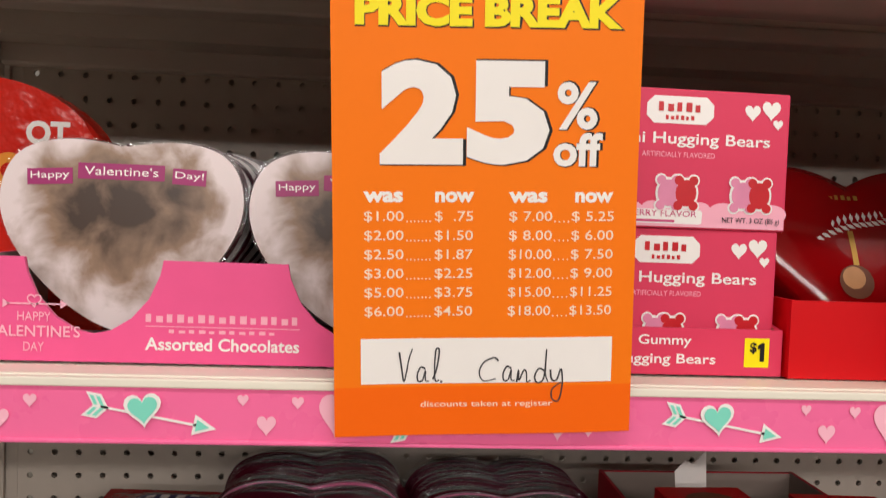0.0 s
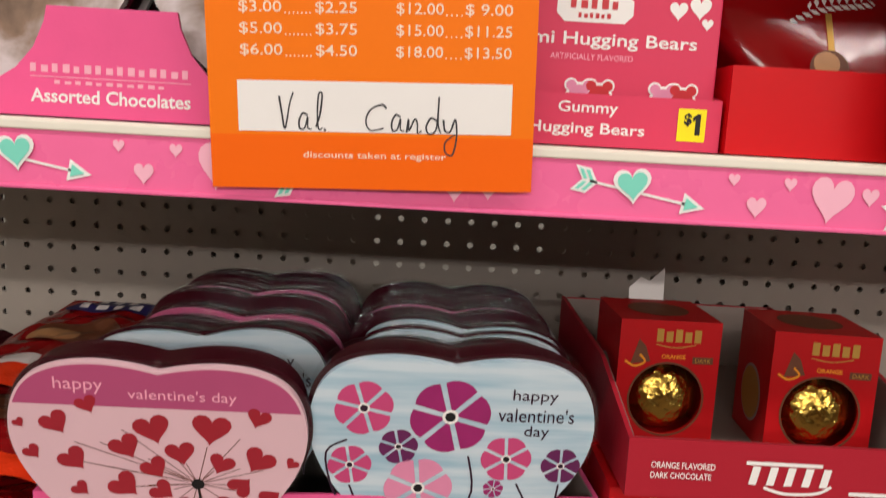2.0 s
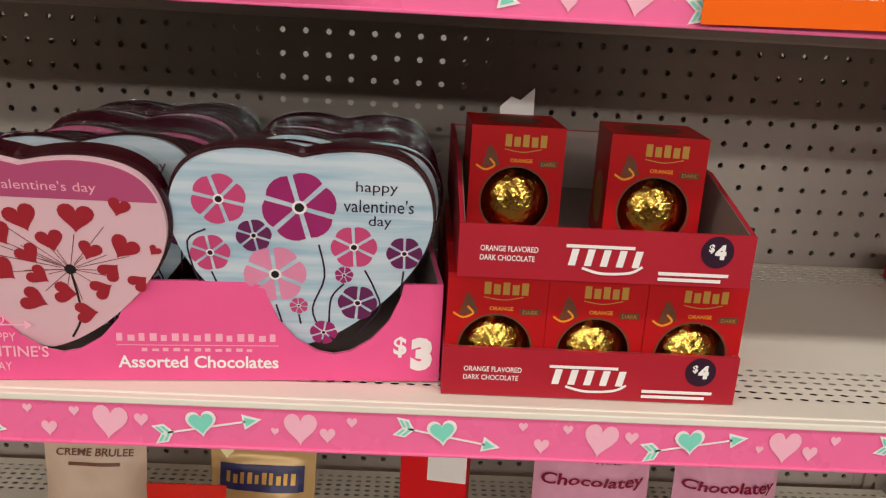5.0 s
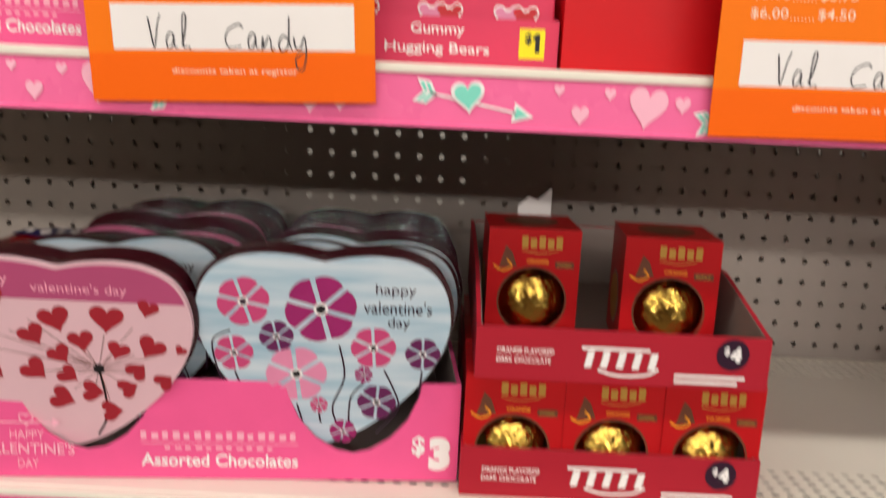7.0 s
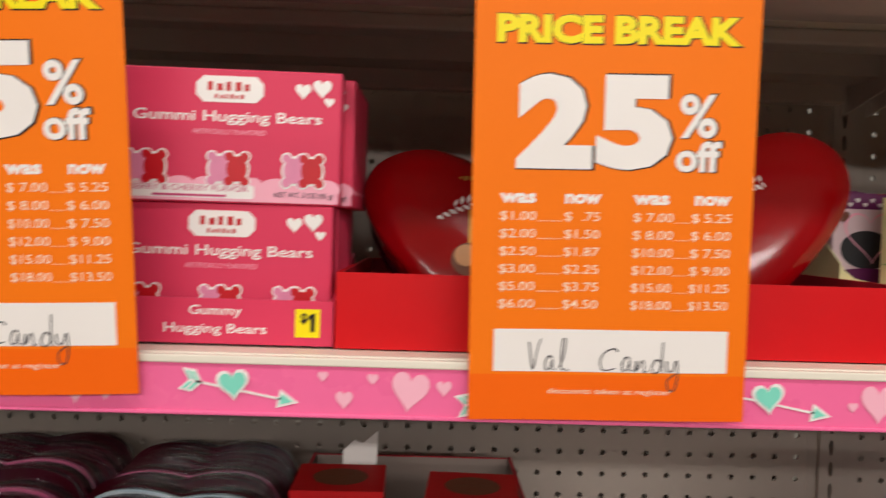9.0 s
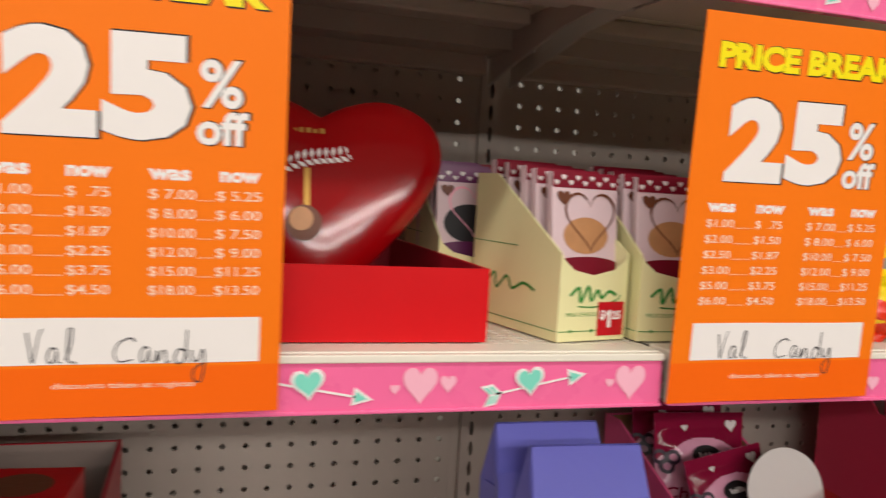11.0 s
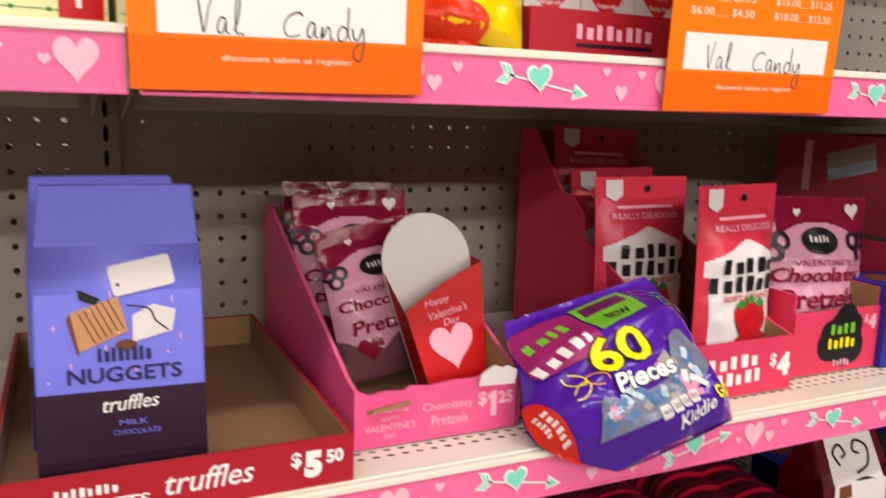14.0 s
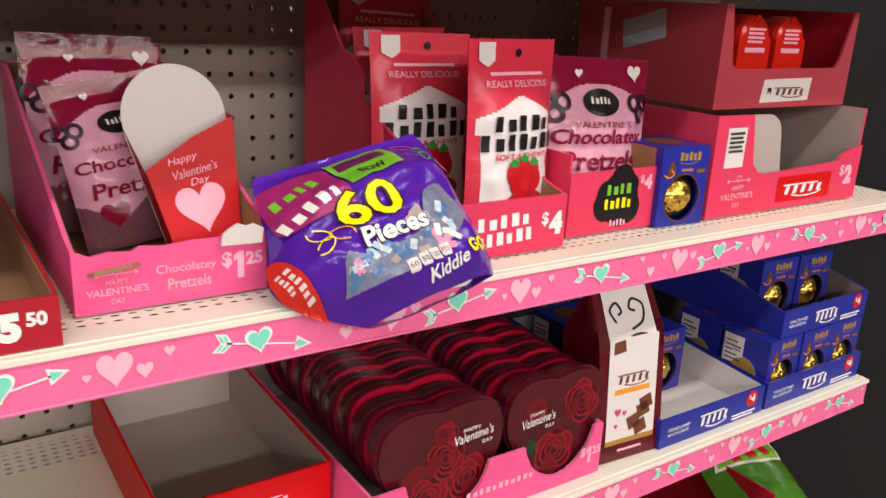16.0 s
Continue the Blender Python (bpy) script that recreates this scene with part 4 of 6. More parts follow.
def gable_bag(w, d, h, material, label, category, group=""):
    """A card bag with a flat face that narrows to a pinched ridge on top."""
    o = thing("gift_bag", 0, 0, 0, label, category, group=group)
    bm = bmesh.new()
    lo = [bm.verts.new(q) for q in ((-w / 2, 0, 0), (w / 2, 0, 0), (w / 2, d, 0), (-w / 2, d, 0))]
    mid = [bm.verts.new(q) for q in ((-w * 0.49, 0.002, h * 0.72), (w * 0.49, 0.002, h * 0.72), (w * 0.49, d * 0.9, h * 0.72), (-w * 0.49, d * 0.9, h * 0.72))]
    hi = [bm.verts.new(q) for q in ((-w * 0.46, d * 0.38, h), (w * 0.46, d * 0.38, h), (w * 0.46, d * 0.44, h), (-w * 0.46, d * 0.44, h))]
    gus = [bm.verts.new((-w * 0.45, d * 0.45, h * 0.72)), bm.verts.new((w * 0.45, d * 0.45, h * 0.72))]
    bm.faces.new(lo[::-1])
    bm.faces.new(hi)
    fold = (mid[0], mid[1])
    for a, b in ((lo, mid), (mid, hi)):
        bm.faces.new((a[0], a[1], b[1], b[0]))
        bm.faces.new((a[2], a[3], b[3], b[2]))
    bm.faces.new((lo[3], lo[0], mid[0], gus[0], mid[3]))
    bm.faces.new((lo[1], lo[2], mid[2], gus[1], mid[1]))
    for g, a, b in ((gus[0], 0, 3), (gus[1], 2, 1)):
        bm.faces.new((mid[a], hi[a], g) if a == 2 else (mid[a], g, hi[a]))
        bm.faces.new((g, hi[b], hi[a]) if a == 2 else (g, hi[b], hi[a]))
        bm.faces.new((mid[b], g, hi[b]) if a == 2 else (g, mid[b], hi[b]))
    bmesh.ops.recalc_face_normals(bm, faces=bm.faces[:])
    bmesh.ops.bevel(bm, geom=[e for e in bm.edges if set(e.verts) == set(fold)], offset=0.016, segments=6, affect="EDGES", profile=0.5)
    bmesh.ops.bevel(bm, geom=[e for e in bm.edges if e.calc_face_angle(0) > 0.5], offset=0.0012, segments=2, affect="EDGES")
    for f in bm.faces:
        f.smooth = len(f.verts) == 4 and f.calc_area() < 0.0012
    part("body", bm, material, o)
    return o


# ---- upper shelf, first bay ----
Z1, Z2, Z2B, Z3, Z3B, Z4B = 1.3624, 1.0594, 1.0614, 0.7614, 0.7974, 0.5014


def chocolate_tray(x0, z, with_price, k):
    w, h = 0.36 * k, 0.077 * k
    o = tray(x0, x0 + w, -0.355, -0.045, z, h, h, h, HOTPINK, GREYCARD, "pink corrugated display tray with heart-shaped cut-outs", outline=heart_notches(w, h, (0.089 * k, 0.281 * k), 0.050 * k, 0.056 * k))
    p = Print()
    p.word("Assorted Chocolates", 0.184 * k, 0.0098 * k, 0.114 * k, 0.0098 * k, WHITE, 1, 0.02)
    p.onto("title_print", o, front(0, 0, 0.0006))
    p = Print()
    hidden_word(p, 0.184 * k, 0.031 * k, 0.114 * k, 0.0060 * k, SALMON, 1, 15)
    p.add(rect(0.127 * k, 0.241 * k, 0.0275 * k, 0.0281 * k), SALMON, 1)
    hidden_word(p, 0.184 * k, 0.0230 * k, 0.080 * k, 0.0026 * k, SALMON, 1, 11)
    p.onto("trade_print", o, front(0, 0, 0.0006))
    p = Print()
    cupid(p, 0.047 * k, 0.0075 * k, 0.066 * k, PALE)
    p.onto("greeting_print", o, front(0, 0, 0.0006))
    if with_price:
        p = Print()
        price(p, 0.341, 0.0085, "3", "", 0.0265, WHITE, 1)
        p.onto("price_print", o, front(0, 0, 0.0006))
    return o


chocolate_tray(-0.285, Z1, False, 0.84)
HW, HH = 0.174, 0.148
photo = heart_box(0.156, 0.126, 0.026, PHOTO, MAROON, "heart-shaped chocolate box with a soft grey and white picture", "picture hearts", art_photo)
photo_plain = heart_box(0.156, 0.126, 0.026, SNOW, MAROON, "heart-shaped chocolate box in dark red plastic", "picture hearts", None, False)
photo.matrix_basis = pose(-0.203, -0.331, Z1 + 0.016, -4)
photo_plain.matrix_basis = pose(-0.201, -0.302, Z1 + 0.014, -4)
copy_thing(photo, pose(-0.043, -0.331, Z1 + 0.014, -4))
for k in range(8):
    for x in (-0.201, -0.043):
        if k or x > -0.1:
            copy_thing(photo_plain, pose(x + 0.0035 * k + random.uniform(-0.002, 0.002), -0.302 + 0.0285 * k, Z1 + 0.014 + random.uniform(0, 0.003), -4, random.uniform(-1, 1)))

lollies = thing("lolly_bag", -0.335, -0.245, Z1, "red round-topped candy bag with white lettering", "candy bag")
lolly_outline = [(-0.095, 0.0), (0.095, 0.0), (0.095, 0.10)] + [(0.095 * math.cos(a), 0.12 + 0.072 * math.sin(a)) for a in [math.pi * i / 20 for i in range(21)]] + [(-0.095, 0.10)]
part("bag", slab(lolly_outline, 0.035, bevel=0.008), REDBAG, lollies, "", front(0, 0.035, 0))
q = Print()
q.word("OT", 0.052, 0.142, 0.032, 0.018, WHITE, 1, 0.04).word("PS", 0.054, 0.118, 0.036, 0.019, WHITE, 1, 0.04)
for cx, cy, m in ((0.085, 0.125, LIME), (0.030, 0.124, AMBER)):
    rr = [(a, b) for a, b in zip(disc(0.0135, cx - 0.006, cy - 0.002, 24), disc(0.0058, cx - 0.006, cy - 0.002, 24))]
    q.add([[rr[i][0], rr[(i + 1) % 24][0], rr[(i + 1) % 24][1], rr[i][1]] for i in range(24)], m, 1.5)
q.onto("front_print", lollies, front(0, 0, 0))


def gummy_box():
    w, h = 0.153, 0.092
    o = carton("theater_box", w, 0.024, h, CARTONPINK, "rose pink gummy candy box with white lettering", "candy box", "gummy candy boxes")
    p = Print()
    p.add([(-0.023, 0.074), (-0.018, 0.069), (0.018, 0.069), (0.023, 0.074), (0.023, 0.082), (0.018, 0.087), (-0.018, 0.087), (-0.023, 0.082)], WHITE, 1)
    hidden_word(p, 0.0, 0.077, 0.030, 0.006, REDINK, 2, 5)
    hidden_word(p, 0.0, 0.0715, 0.020, 0.003, REDINK, 2, 6)
    p.onto("badge", o, front(0, 0, 0))
    p = Print()
    p.word("Gummi Hugging Bears", -0.001, 0.0535, 0.128, 0.0098, WHITE, 1, 0.012)
    p.word("ARTIFICIALLY FLAVORED", 0.0, 0.0470, 0.050, 0.0035, SALMON, 1)
    p.onto("title", o, front(0, 0, 0))
    p = Print()
    p.add(rect(-0.0755, 0.0755, 0.0012, 0.012), SALMON, 0.6)
    for i in range(9):
        p.add(disc(0.011 - 0.003 * (i % 2), -0.066 + i * 0.0165, 0.0115, 16, 0.0065), SALMON, 0.6 + 0.05 * i)
    p.add(rounded(-0.070, 0.018, 0.003, 0.0125, 0.002), WHITE, 1.4)
    p.word("BERRY & CHERRY FLAVOR", -0.026, 0.0078, 0.080, 0.0040, ROSE, 2.2)
    bars(p, -0.026, 0.0040, 0.05, 0.0016, ROSE, 1, 2.2)
    p.word("NET WT. 3 OZ (85 g)", 0.052, 0.0040, 0.040, 0.0046, BLACK, 2.2)
    p.onto("lower_band", o, front(0, 0, 0))
    for cx in (-0.056, 0.0, 0.051):
        for dx, m in ((-0.006, LPINK), (0.006, REDINK)):
            p = Print()
            p.add(disc(0.0088, cx + dx, 0.0235, 18, 0.0105), WHITE, 1.6)
            p.add(disc(0.0072, cx + dx, 0.0235, 18, 0.0088), m, 2.6)
            for s in (-1, 1):
                p.add(disc(0.0042, cx + dx + s * 0.0052, 0.0320, 12), WHITE, 1.7)
                p.add(disc(0.0032, cx + dx + s * 0.0050, 0.0318, 12), m, 2.7)
                p.add(disc(0.0042, cx + dx + s * 0.0055, 0.0150, 12), WHITE, 1.8)
                p.add(disc(0.0032, cx + dx + s * 0.0053, 0.0152, 12), m, 2.8)
            p.onto("candy_picture", o, front(0, 0, -0.0001 if dx < 0 else 0.0) @ Matrix.Translation((0, 0, 0.00015 if dx > 0 else 0.0)))
    for cx, cy, s in ((0.050, 0.078, 0.011), (0.063, 0.080, 0.013), (0.068, 0.071, 0.007)):
        Print().add(heart(s, s, cx, cy, 24), WHITE, 1).onto("printed_heart", o, front(0, 0, 0))
    return o


gum = gummy_box()
gum.matrix_basis = pose(0.157, -0.348, Z1 + 0.005)
copy_thing(gum, pose(0.161, -0.351, Z1 + 0.0972, 0, 0, 1.5))
for k in range(1, 5):
    copy_thing(gum, pose(0.158 + 0.0003 * k, -0.348 + 0.026 * k, Z1 + 0.005, 0, 0, 0.6))
    copy_thing(gum, pose(0.1675 + 0.0004 * k, -0.350 + 0.026 * k, Z1 + 0.0972, 0, 0, -0.5 * k))
gt = tray(0.076, 0.2365, -0.356, -0.20, Z1, 0.031, 0.031, 0.06, CARTONPINK, BROWN, "rose pink candy tray with torn card edge")
q = Print()
q.word("Gummy", 0.080, 0.0185, 0.036, 0.0085, WHITE, 1, 0.012).word("Hugging Bears", 0.080, 0.0060, 0.070, 0.0085, WHITE, 1, 0.012)
q.onto("front_print", gt, front(0, 0, 0))
q = Print()
q.add(rect(0.1345, 0.1515, 0.0065, 0.0260), YELLOW, 1)
price(q, 0.1460, 0.0105, "1", "", 0.0125, BLACK, 2)
q.onto("price_tag", gt, front(0, 0, 0))

tray(0.2385, 0.652, -0.362, -0.06, Z1, 0.052, 0.052, 0.052, RED, DRED, "plain bright red carton display tray")


def truffle_rise(u, v):
    r = min(1.0, math.hypot(u / 0.096, (v - 0.085) / 0.085))
    return 0.0006 + 0.0080 - 0.0100 * r * r


def truffle_heart(x, z, lean):
    o = thing("truffle_heart", x, -0.300, Z1 + z, "glossy red heart-shaped truffle box leaning in its tray", "chocolate box", group="red truffle hearts", rx=-lean)
    half = smooth([(0.0, 0.0), (0.085, 0.065), (0.235, 0.225), (0.385, 0.43), (0.475, 0.61), (0.50, 0.75), (0.465, 0.885), (0.37, 0.97), (0.245, 1.0), (0.115, 0.965), (0.0, 0.895)], 4)
    right = [(x_ * 0.198, y_ * 0.162) for x_, y_ in half]
    out = right + [(-x_, y_) for x_, y_ in right[-2:0:-1]]
    bm = bmesh.new()
    rings = []
    for k, zz in ((0.94, 0.0), (1.0, 0.040), (0.993, 0.045), (0.97, 0.049), (0.80, 0.053), (0.55, 0.0565), (0.25, 0.058)):
        rings.append([bm.verts.new((a * k, 0.085 + (b - 0.085) * k, zz)) for a, b in out])
    n = len(out)
    for lo, hi in zip(rings, rings[1:]):
        for i in range(n):
            f = bm.faces.new((lo[i], lo[(i + 1) % n], hi[(i + 1) % n], hi[i]))
            f.smooth = True
    bm.faces.new(rings[-1])
    part("lid", bm, GLOSSRED, o, "", front(0, 0.05, 0))
    part("base", slab([(a * 0.97, b * 0.985 + 0.001) for a, b in out], 0.012), MAROON, o, "", front(0, 0.0632, 0))
    p = Print()
    for i in range(15):
        t = i / 14
        u, v = -0.040 + 0.075 * t, 0.096 + 0.006 * math.sin(t * 5) + 0.034 * t * t
        for s in (-1, 1):
            p.add([(0, 0), (0.0045, 0.0018), (0.0085, 0.0), (0.0045, -0.0018)], WHITE, 1, u, v, s * 1.0 + 0.5)
    hidden_word(p, -0.012, 0.128, 0.030, 0.0042, GOLDINK, 1, 6)
    p.add(rect(-0.058, -0.040, 0.122, 0.127), CHOC, 1)
    p.onto("sprig_print", o, front(0, 0.0, 0), "", truffle_rise, 0.0004, 0.006)
    p = Print()
    p.add(rect(-0.0022, 0.0022, 0.070, 0.100), GOLDINK, 1, -0.011, 0)
    p.add(disc(0.0135, -0.013, 0.058, 24), CHOC, 2).add(disc(0.009, -0.015, 0.061, 20), TAN, 3)
    p.onto("truffle_print", o, front(0, 0.0, 0), "", truffle_rise, 0.0004, 0.006)
    return o


truffle_heart(0.345, 0.005, 24)
truffle_heart(0.542, 0.018, 15)


def bar_dispenser(x, y, purple, rz=0):
    w, d = 0.065, 0.12
    o = thing("bar_dispenser", x, y, Z1, "cream card dispenser of small wrapped chocolate bars", "display carton", rz=rz, group="chocolate bar dispensers")
    t = 0.0015
    scoop = [(0, 0), (w, 0), (w, 0.066), (w * 0.94, 0.060), (w * 0.8, 0.053), (w * 0.5, 0.049), (w * 0.2, 0.053), (w * 0.06, 0.060), (0, 0.066)]
    part("front_panel", slab(scoop, t), CREAMCARD, o, "", front(0, t, 0))
    for xx in (0.0, w - t):
        part("side_panel", slab([(t, 0), (d, 0), (d, 0.122), (d - 0.03, 0.122), (t, 0.066)], t), CREAMCARD, o, "", Matrix(((0, 0, 1, xx), (1, 0, 0, 0), (0, 1, 0, 0), (0, 0, 0, 1))))
    part("back_panel", box(t, w - t, d - t, d, 0, 0.122), CREAMCARD, o)
    part("base", box(t, w - t, t, d - t, 0.0, 0.0015), CREAMCARD, o)
    p = Print()
    p.add(stroke(smooth([(0.010, 0.034), (0.018, 0.040), (0.020, 0.029), (0.027, 0.041), (0.030, 0.030), (0.036, 0.038), (0.040, 0.032), (0.047, 0.037), (0.054, 0.034)], 4), 0.0024), GREEN, 1)
    p.add(stroke(smooth([(0.018, 0.026), (0.035, 0.0255), (0.054, 0.030), (0.058, 0.034)], 4), 0.0010), GREEN, 1)
    p.word("MILK CHOCOLATE BAR", w / 2, 0.0185, 0.050, 0.0030, GREEN, 1)
    p.add(rect(0.001, w - 0.001, 0.0072, 0.0078), GREEN, 1)
    for k in (0.012, 0.032, 0.052):
        p.add(rect(k - 0.0012, k + 0.0012, 0.0064, 0.0088), GREEN, 1)
    p.onto("front_print", o, front(0, 0, 0))
    p = Print()
    p.add(stroke(smooth([(-0.095, 0.034), (-0.085, 0.042), (-0.082, 0.030), (-0.068, 0.041), (-0.060, 0.032), (-0.045, 0.038), (-0.03, 0.034)], 4), 0.0024), GREEN, 1)
    p.add(rect(-0.118, -0.002, 0.0072, 0.0078), GREEN, 1).add(rect(-0.118, -0.055, 0.066, 0.0666), GREEN, 1)
    p.onto("side_print", o, side(0, 0, 0))
    for k in range(5):
        turn = radians(rz)
        lx, ly = w / 2 + random.uniform(-0.003, 0.003), 0.008 + 0.018 * k
        b = thing("chocolate_bar", x + lx * math.cos(turn) - ly * math.sin(turn), y + lx * math.sin(turn) + ly * math.cos(turn), Z1 + 0.002 + 0.0022 * k, "small chocolate bar in a heart-printed card sleeve", "chocolate bar", rz=rz + random.uniform(-4, 4), rx=-7, group="chocolate bars")
        part("sleeve", box(-0.0305, 0.0305, 0, 0.008, 0, 0.124, 0.001), BARSLEEVE, b)
        p = Print()
        m = PURPLE if purple else DEEPWINE
        p.add(rect(-0.0305, 0.0305, 0.030, 0.055), m, 1).add(disc(0.03, 0, 0.054, 24, 0.006), m, 1.1)
        p.onto("lower_band", b, front(0, 0, 0))
        p = Print()
        p.add(rect(-0.0305, 0.0305, 0.112, 0.124), m, 1)
        for i in range(9):
            p.add(heart(0.0048, 0.0045, -0.027 + i * 0.0066, 0.1155 + 0.004 * (i % 2), 16), SNOW, 2)
        p.onto("upper_band", b, front(0, 0, 0))
        p = Print()
        p.add(disc(0.024 if purple else 0.021, 0.0, 0.076, 24, 0.017 if purple else 0.014), CHARCOAL if purple else TAN, 1)
        h1, h2 = heart(0.048, 0.046, 0.004, 0.086, 36), heart(0.044, 0.042, 0.004, 0.086, 36)
        p.add([[h1[i], h1[(i + 1) % 36], h2[(i + 1) % 36], h2[i]] for i in range(36)], SALMON if purple else CHOC, 2)
        p.add(heart(0.012, 0.011, -0.021, 0.104, 18), CHOC, 3)
        p.onto("sleeve_picture", b, front(0, 0, 0))
    return o


d1 = bar_dispenser(0.707, -0.360, False, 13)
q = Print()
q.add(rect(0.037, 0.0625, 0.0035, 0.0290), REDINK, 1.5)
price(q, 0.0475, 0.0095, "1", "25", 0.0135, WHITE, 2.5)
q.onto("price_tag", d1, front(0, 0, 0))
bar_dispenser(0.775, -0.356, False)
bar_dispenser(0.652, -0.232, True)
bar_dispenser(0.728, -0.200, False)

# ---- upper shelf, second bay ----
def yellow_bag(w, h, d, seed, crumple, tuck, seal, place, spots):
    o, bend = pouch("candy_bag", w, h, d, YBAG, "crumpled bright yellow candy bag", "candy bag", seed, "yellow candy bags", seal=seal, crumple=crumple, tuck=tuck)
    o.matrix_basis = place
    p = Print()
    for u, v, r, m in spots:
        p.add(disc(r, u, v, 20, r * 0.5), m, 1)
    bag_print(o, bend, p)


yellow_bag(0.135, 0.060, 0.070, 3.0, 3.0, 0.05, 0.10, pose(0.998, -0.330, Z1 + 0.002, -14, 3, -8), ((-0.02, 0.006, 0.046, FLAME), (-0.030, 0.040, 0.014, CHOC)))
yellow_bag(0.140, 0.050, 0.024, 8.0, 4.0, 0.10, 0.25, pose(0.995, -0.300, Z1 + 0.050, -38, -17, -10), ((-0.04, 0.018, 0.010, FLAME),))
yellow_bag(0.120, 0.055, 0.022, 5.0, 4.0, 0.16, 0.25, pose(0.985, -0.275, Z1 + 0.070, -28, -25, -14), ((-0.01, 0.024, 0.010, CHOC), (-0.03, 0.036, 0.014, FLAME)))


def rose_card():
    """A flat card cut to the outline of a rose over a bell-shaped base."""
    o = thing("rose_card", 0, 0, 0, "white die-cut candy card shaped like a long-stemmed rose", "candy card", group="rose candy cards")
    half = [(0.0268, 0.0), (0.0268, 0.045), (0.0255, 0.060), (0.021, 0.078), (0.0145, 0.092), (0.0165, 0.106), (0.0215, 0.120), (0.0225, 0.138), (0.0235, 0.147), (0.016, 0.154), (0.008, 0.158)]
    edge = smooth(half, 4)
    out = edge + [(-a, b) for a, b in edge[::-1]]
    part("card", slab(out, 0.006, bevel=0.001), ROSECARD, o, "", front(0, 0.006, 0))
    p = Print()
    p.add(smooth([(0.0, 0.113), (0.014, 0.122), (0.0195, 0.138), (0.020, 0.147), (0.010, 0.153), (0.002, 0.150), (-0.008, 0.154), (-0.019, 0.148), (-0.0185, 0.136), (-0.013, 0.121), (0.0, 0.113)], 4), SEPAL, 1)
    p.add(smooth([(0.001, 0.120), (0.011, 0.132), (0.018, 0.146), (0.009, 0.152), (0.0, 0.148), (-0.009, 0.153), (-0.017, 0.147), (-0.009, 0.131), (0.001, 0.120)], 4), FADEDROSE, 2)
    p.add(rect(-0.0013, 0.0013, 0.060, 0.121), SEPAL, 1)
    p.onto("rose_picture", o, front(0, 0, 0))
    p = Print()
    hidden_word(p, -0.004, 0.079, 0.034, 0.0055, BLACK, 1.2, 7)
    bars(p, -0.004, 0.0745, 0.030, 0.0018, GREYINK, 1, 1.2)
    p.onto("caption", o, front(0, 0, 0))
    p = Print()
    p.add(heart(0.036, 0.036, -0.002, 0.044, 28), REDINK, 1)
    p.word("Will you", -0.002, 0.046, 0.020, 0.0055, WHITE, 2, 0.0, "CENTER", 0, 0.3).word("Accept this", -0.002, 0.037, 0.022, 0.0050, WHITE, 2, 0.0, "CENTER", 0, 0.3)
    p.onto("heart_print", o, front(0, 0, 0))
    return o


rc = rose_card()
rc.matrix_basis = pose(1.105, -0.315, Z1 + 0.004, -4)
for r_ in range(5):
    for c_ in range(3):
        if r_ or c_:
            copy_thing(rc, pose(1.105 + 0.0542 * c_ + 0.004 * r_, -0.315 + 0.034 * r_, Z1 + 0.004 + random.uniform(0, 0.003), -4, random.uniform(-1, 1)))
bt_ = tray(1.070, 1.245, -0.338, -0.13, Z1, 0.036, 0.036, 0.05, DRED, DRED, "deep red display tray for rose candy cards")
q = Print()
hidden_word(q, 0.080, 0.0145, 0.075, 0.0115, SALMON, 1, 8)
bars(q, 0.080, 0.0080, 0.075, 0.0032, PLUM, 1, 1)
price(q, 0.150, 0.013, "1", "25", 0.0125, SALMON, 1)
q.onto("front_print", bt_, front(0, 0, 0))

# ---- middle shelf, first bay ----
chocolate_tray(-0.170, Z2, True, 0.985).matrix_basis = pose(-0.169, -0.382, Z2, 0, 0, 4.6)
hearts_a = heart_box(0.174, 0.147, 0.028, BLUSH, MAROON, "heart-shaped chocolate box printed with red hearts on pink", "valentine hearts", art_hearts)
hearts_b = heart_box(0.177, 0.148, 0.028, ICE, MAROON, "heart-shaped chocolate box printed with purple flowers on pale blue", "valentine hearts", art_flowers)
hearts_b2 = heart_box(HW, HH, 0.028, ICE, MAROON, "heart-shaped chocolate box with a pale blue lid", "valentine hearts", art_flowers)
hearts_c = heart_box(HW, HH, 0.028, DUSTROSE, MAROON, "heart-shaped chocolate box with a plain rose lid", "valentine hearts", None)
hearts_d = heart_box(HW, HH, 0.028, MAROON, MAROON, "heart-shaped chocolate box in dark red plastic", "valentine hearts")
hearts_a.matrix_basis = pose(-0.092, -0.369, Z2 + 0.022, 12, 1, 4)
hearts_b.matrix_basis = pose(0.085, -0.355, Z2 + 0.026, 9, 0, 3)
hearts_b2.matrix_basis = pose(-0.080, -0.315, Z2 + 0.016, -2, -3, 2)
hearts_c.matrix_basis = pose(-0.088, -0.226, Z2 + 0.007, -4, 2, 1)
hearts_d.matrix_basis = pose(-0.086, -0.257, Z2 + 0.006, -5, 1, 1)
for k in range(5):
    copy_thing((hearts_d, hearts_c, hearts_d, hearts_d, hearts_d)[k], pose(-0.088 + random.uniform(-0.003, 0.003), -0.195 + 0.029 * k, Z2 + 0.011 + random.uniform(0, 0.004), -4 + random.uniform(-2, 1), random.uniform(-2, 2), random.uniform(-2, 2)))
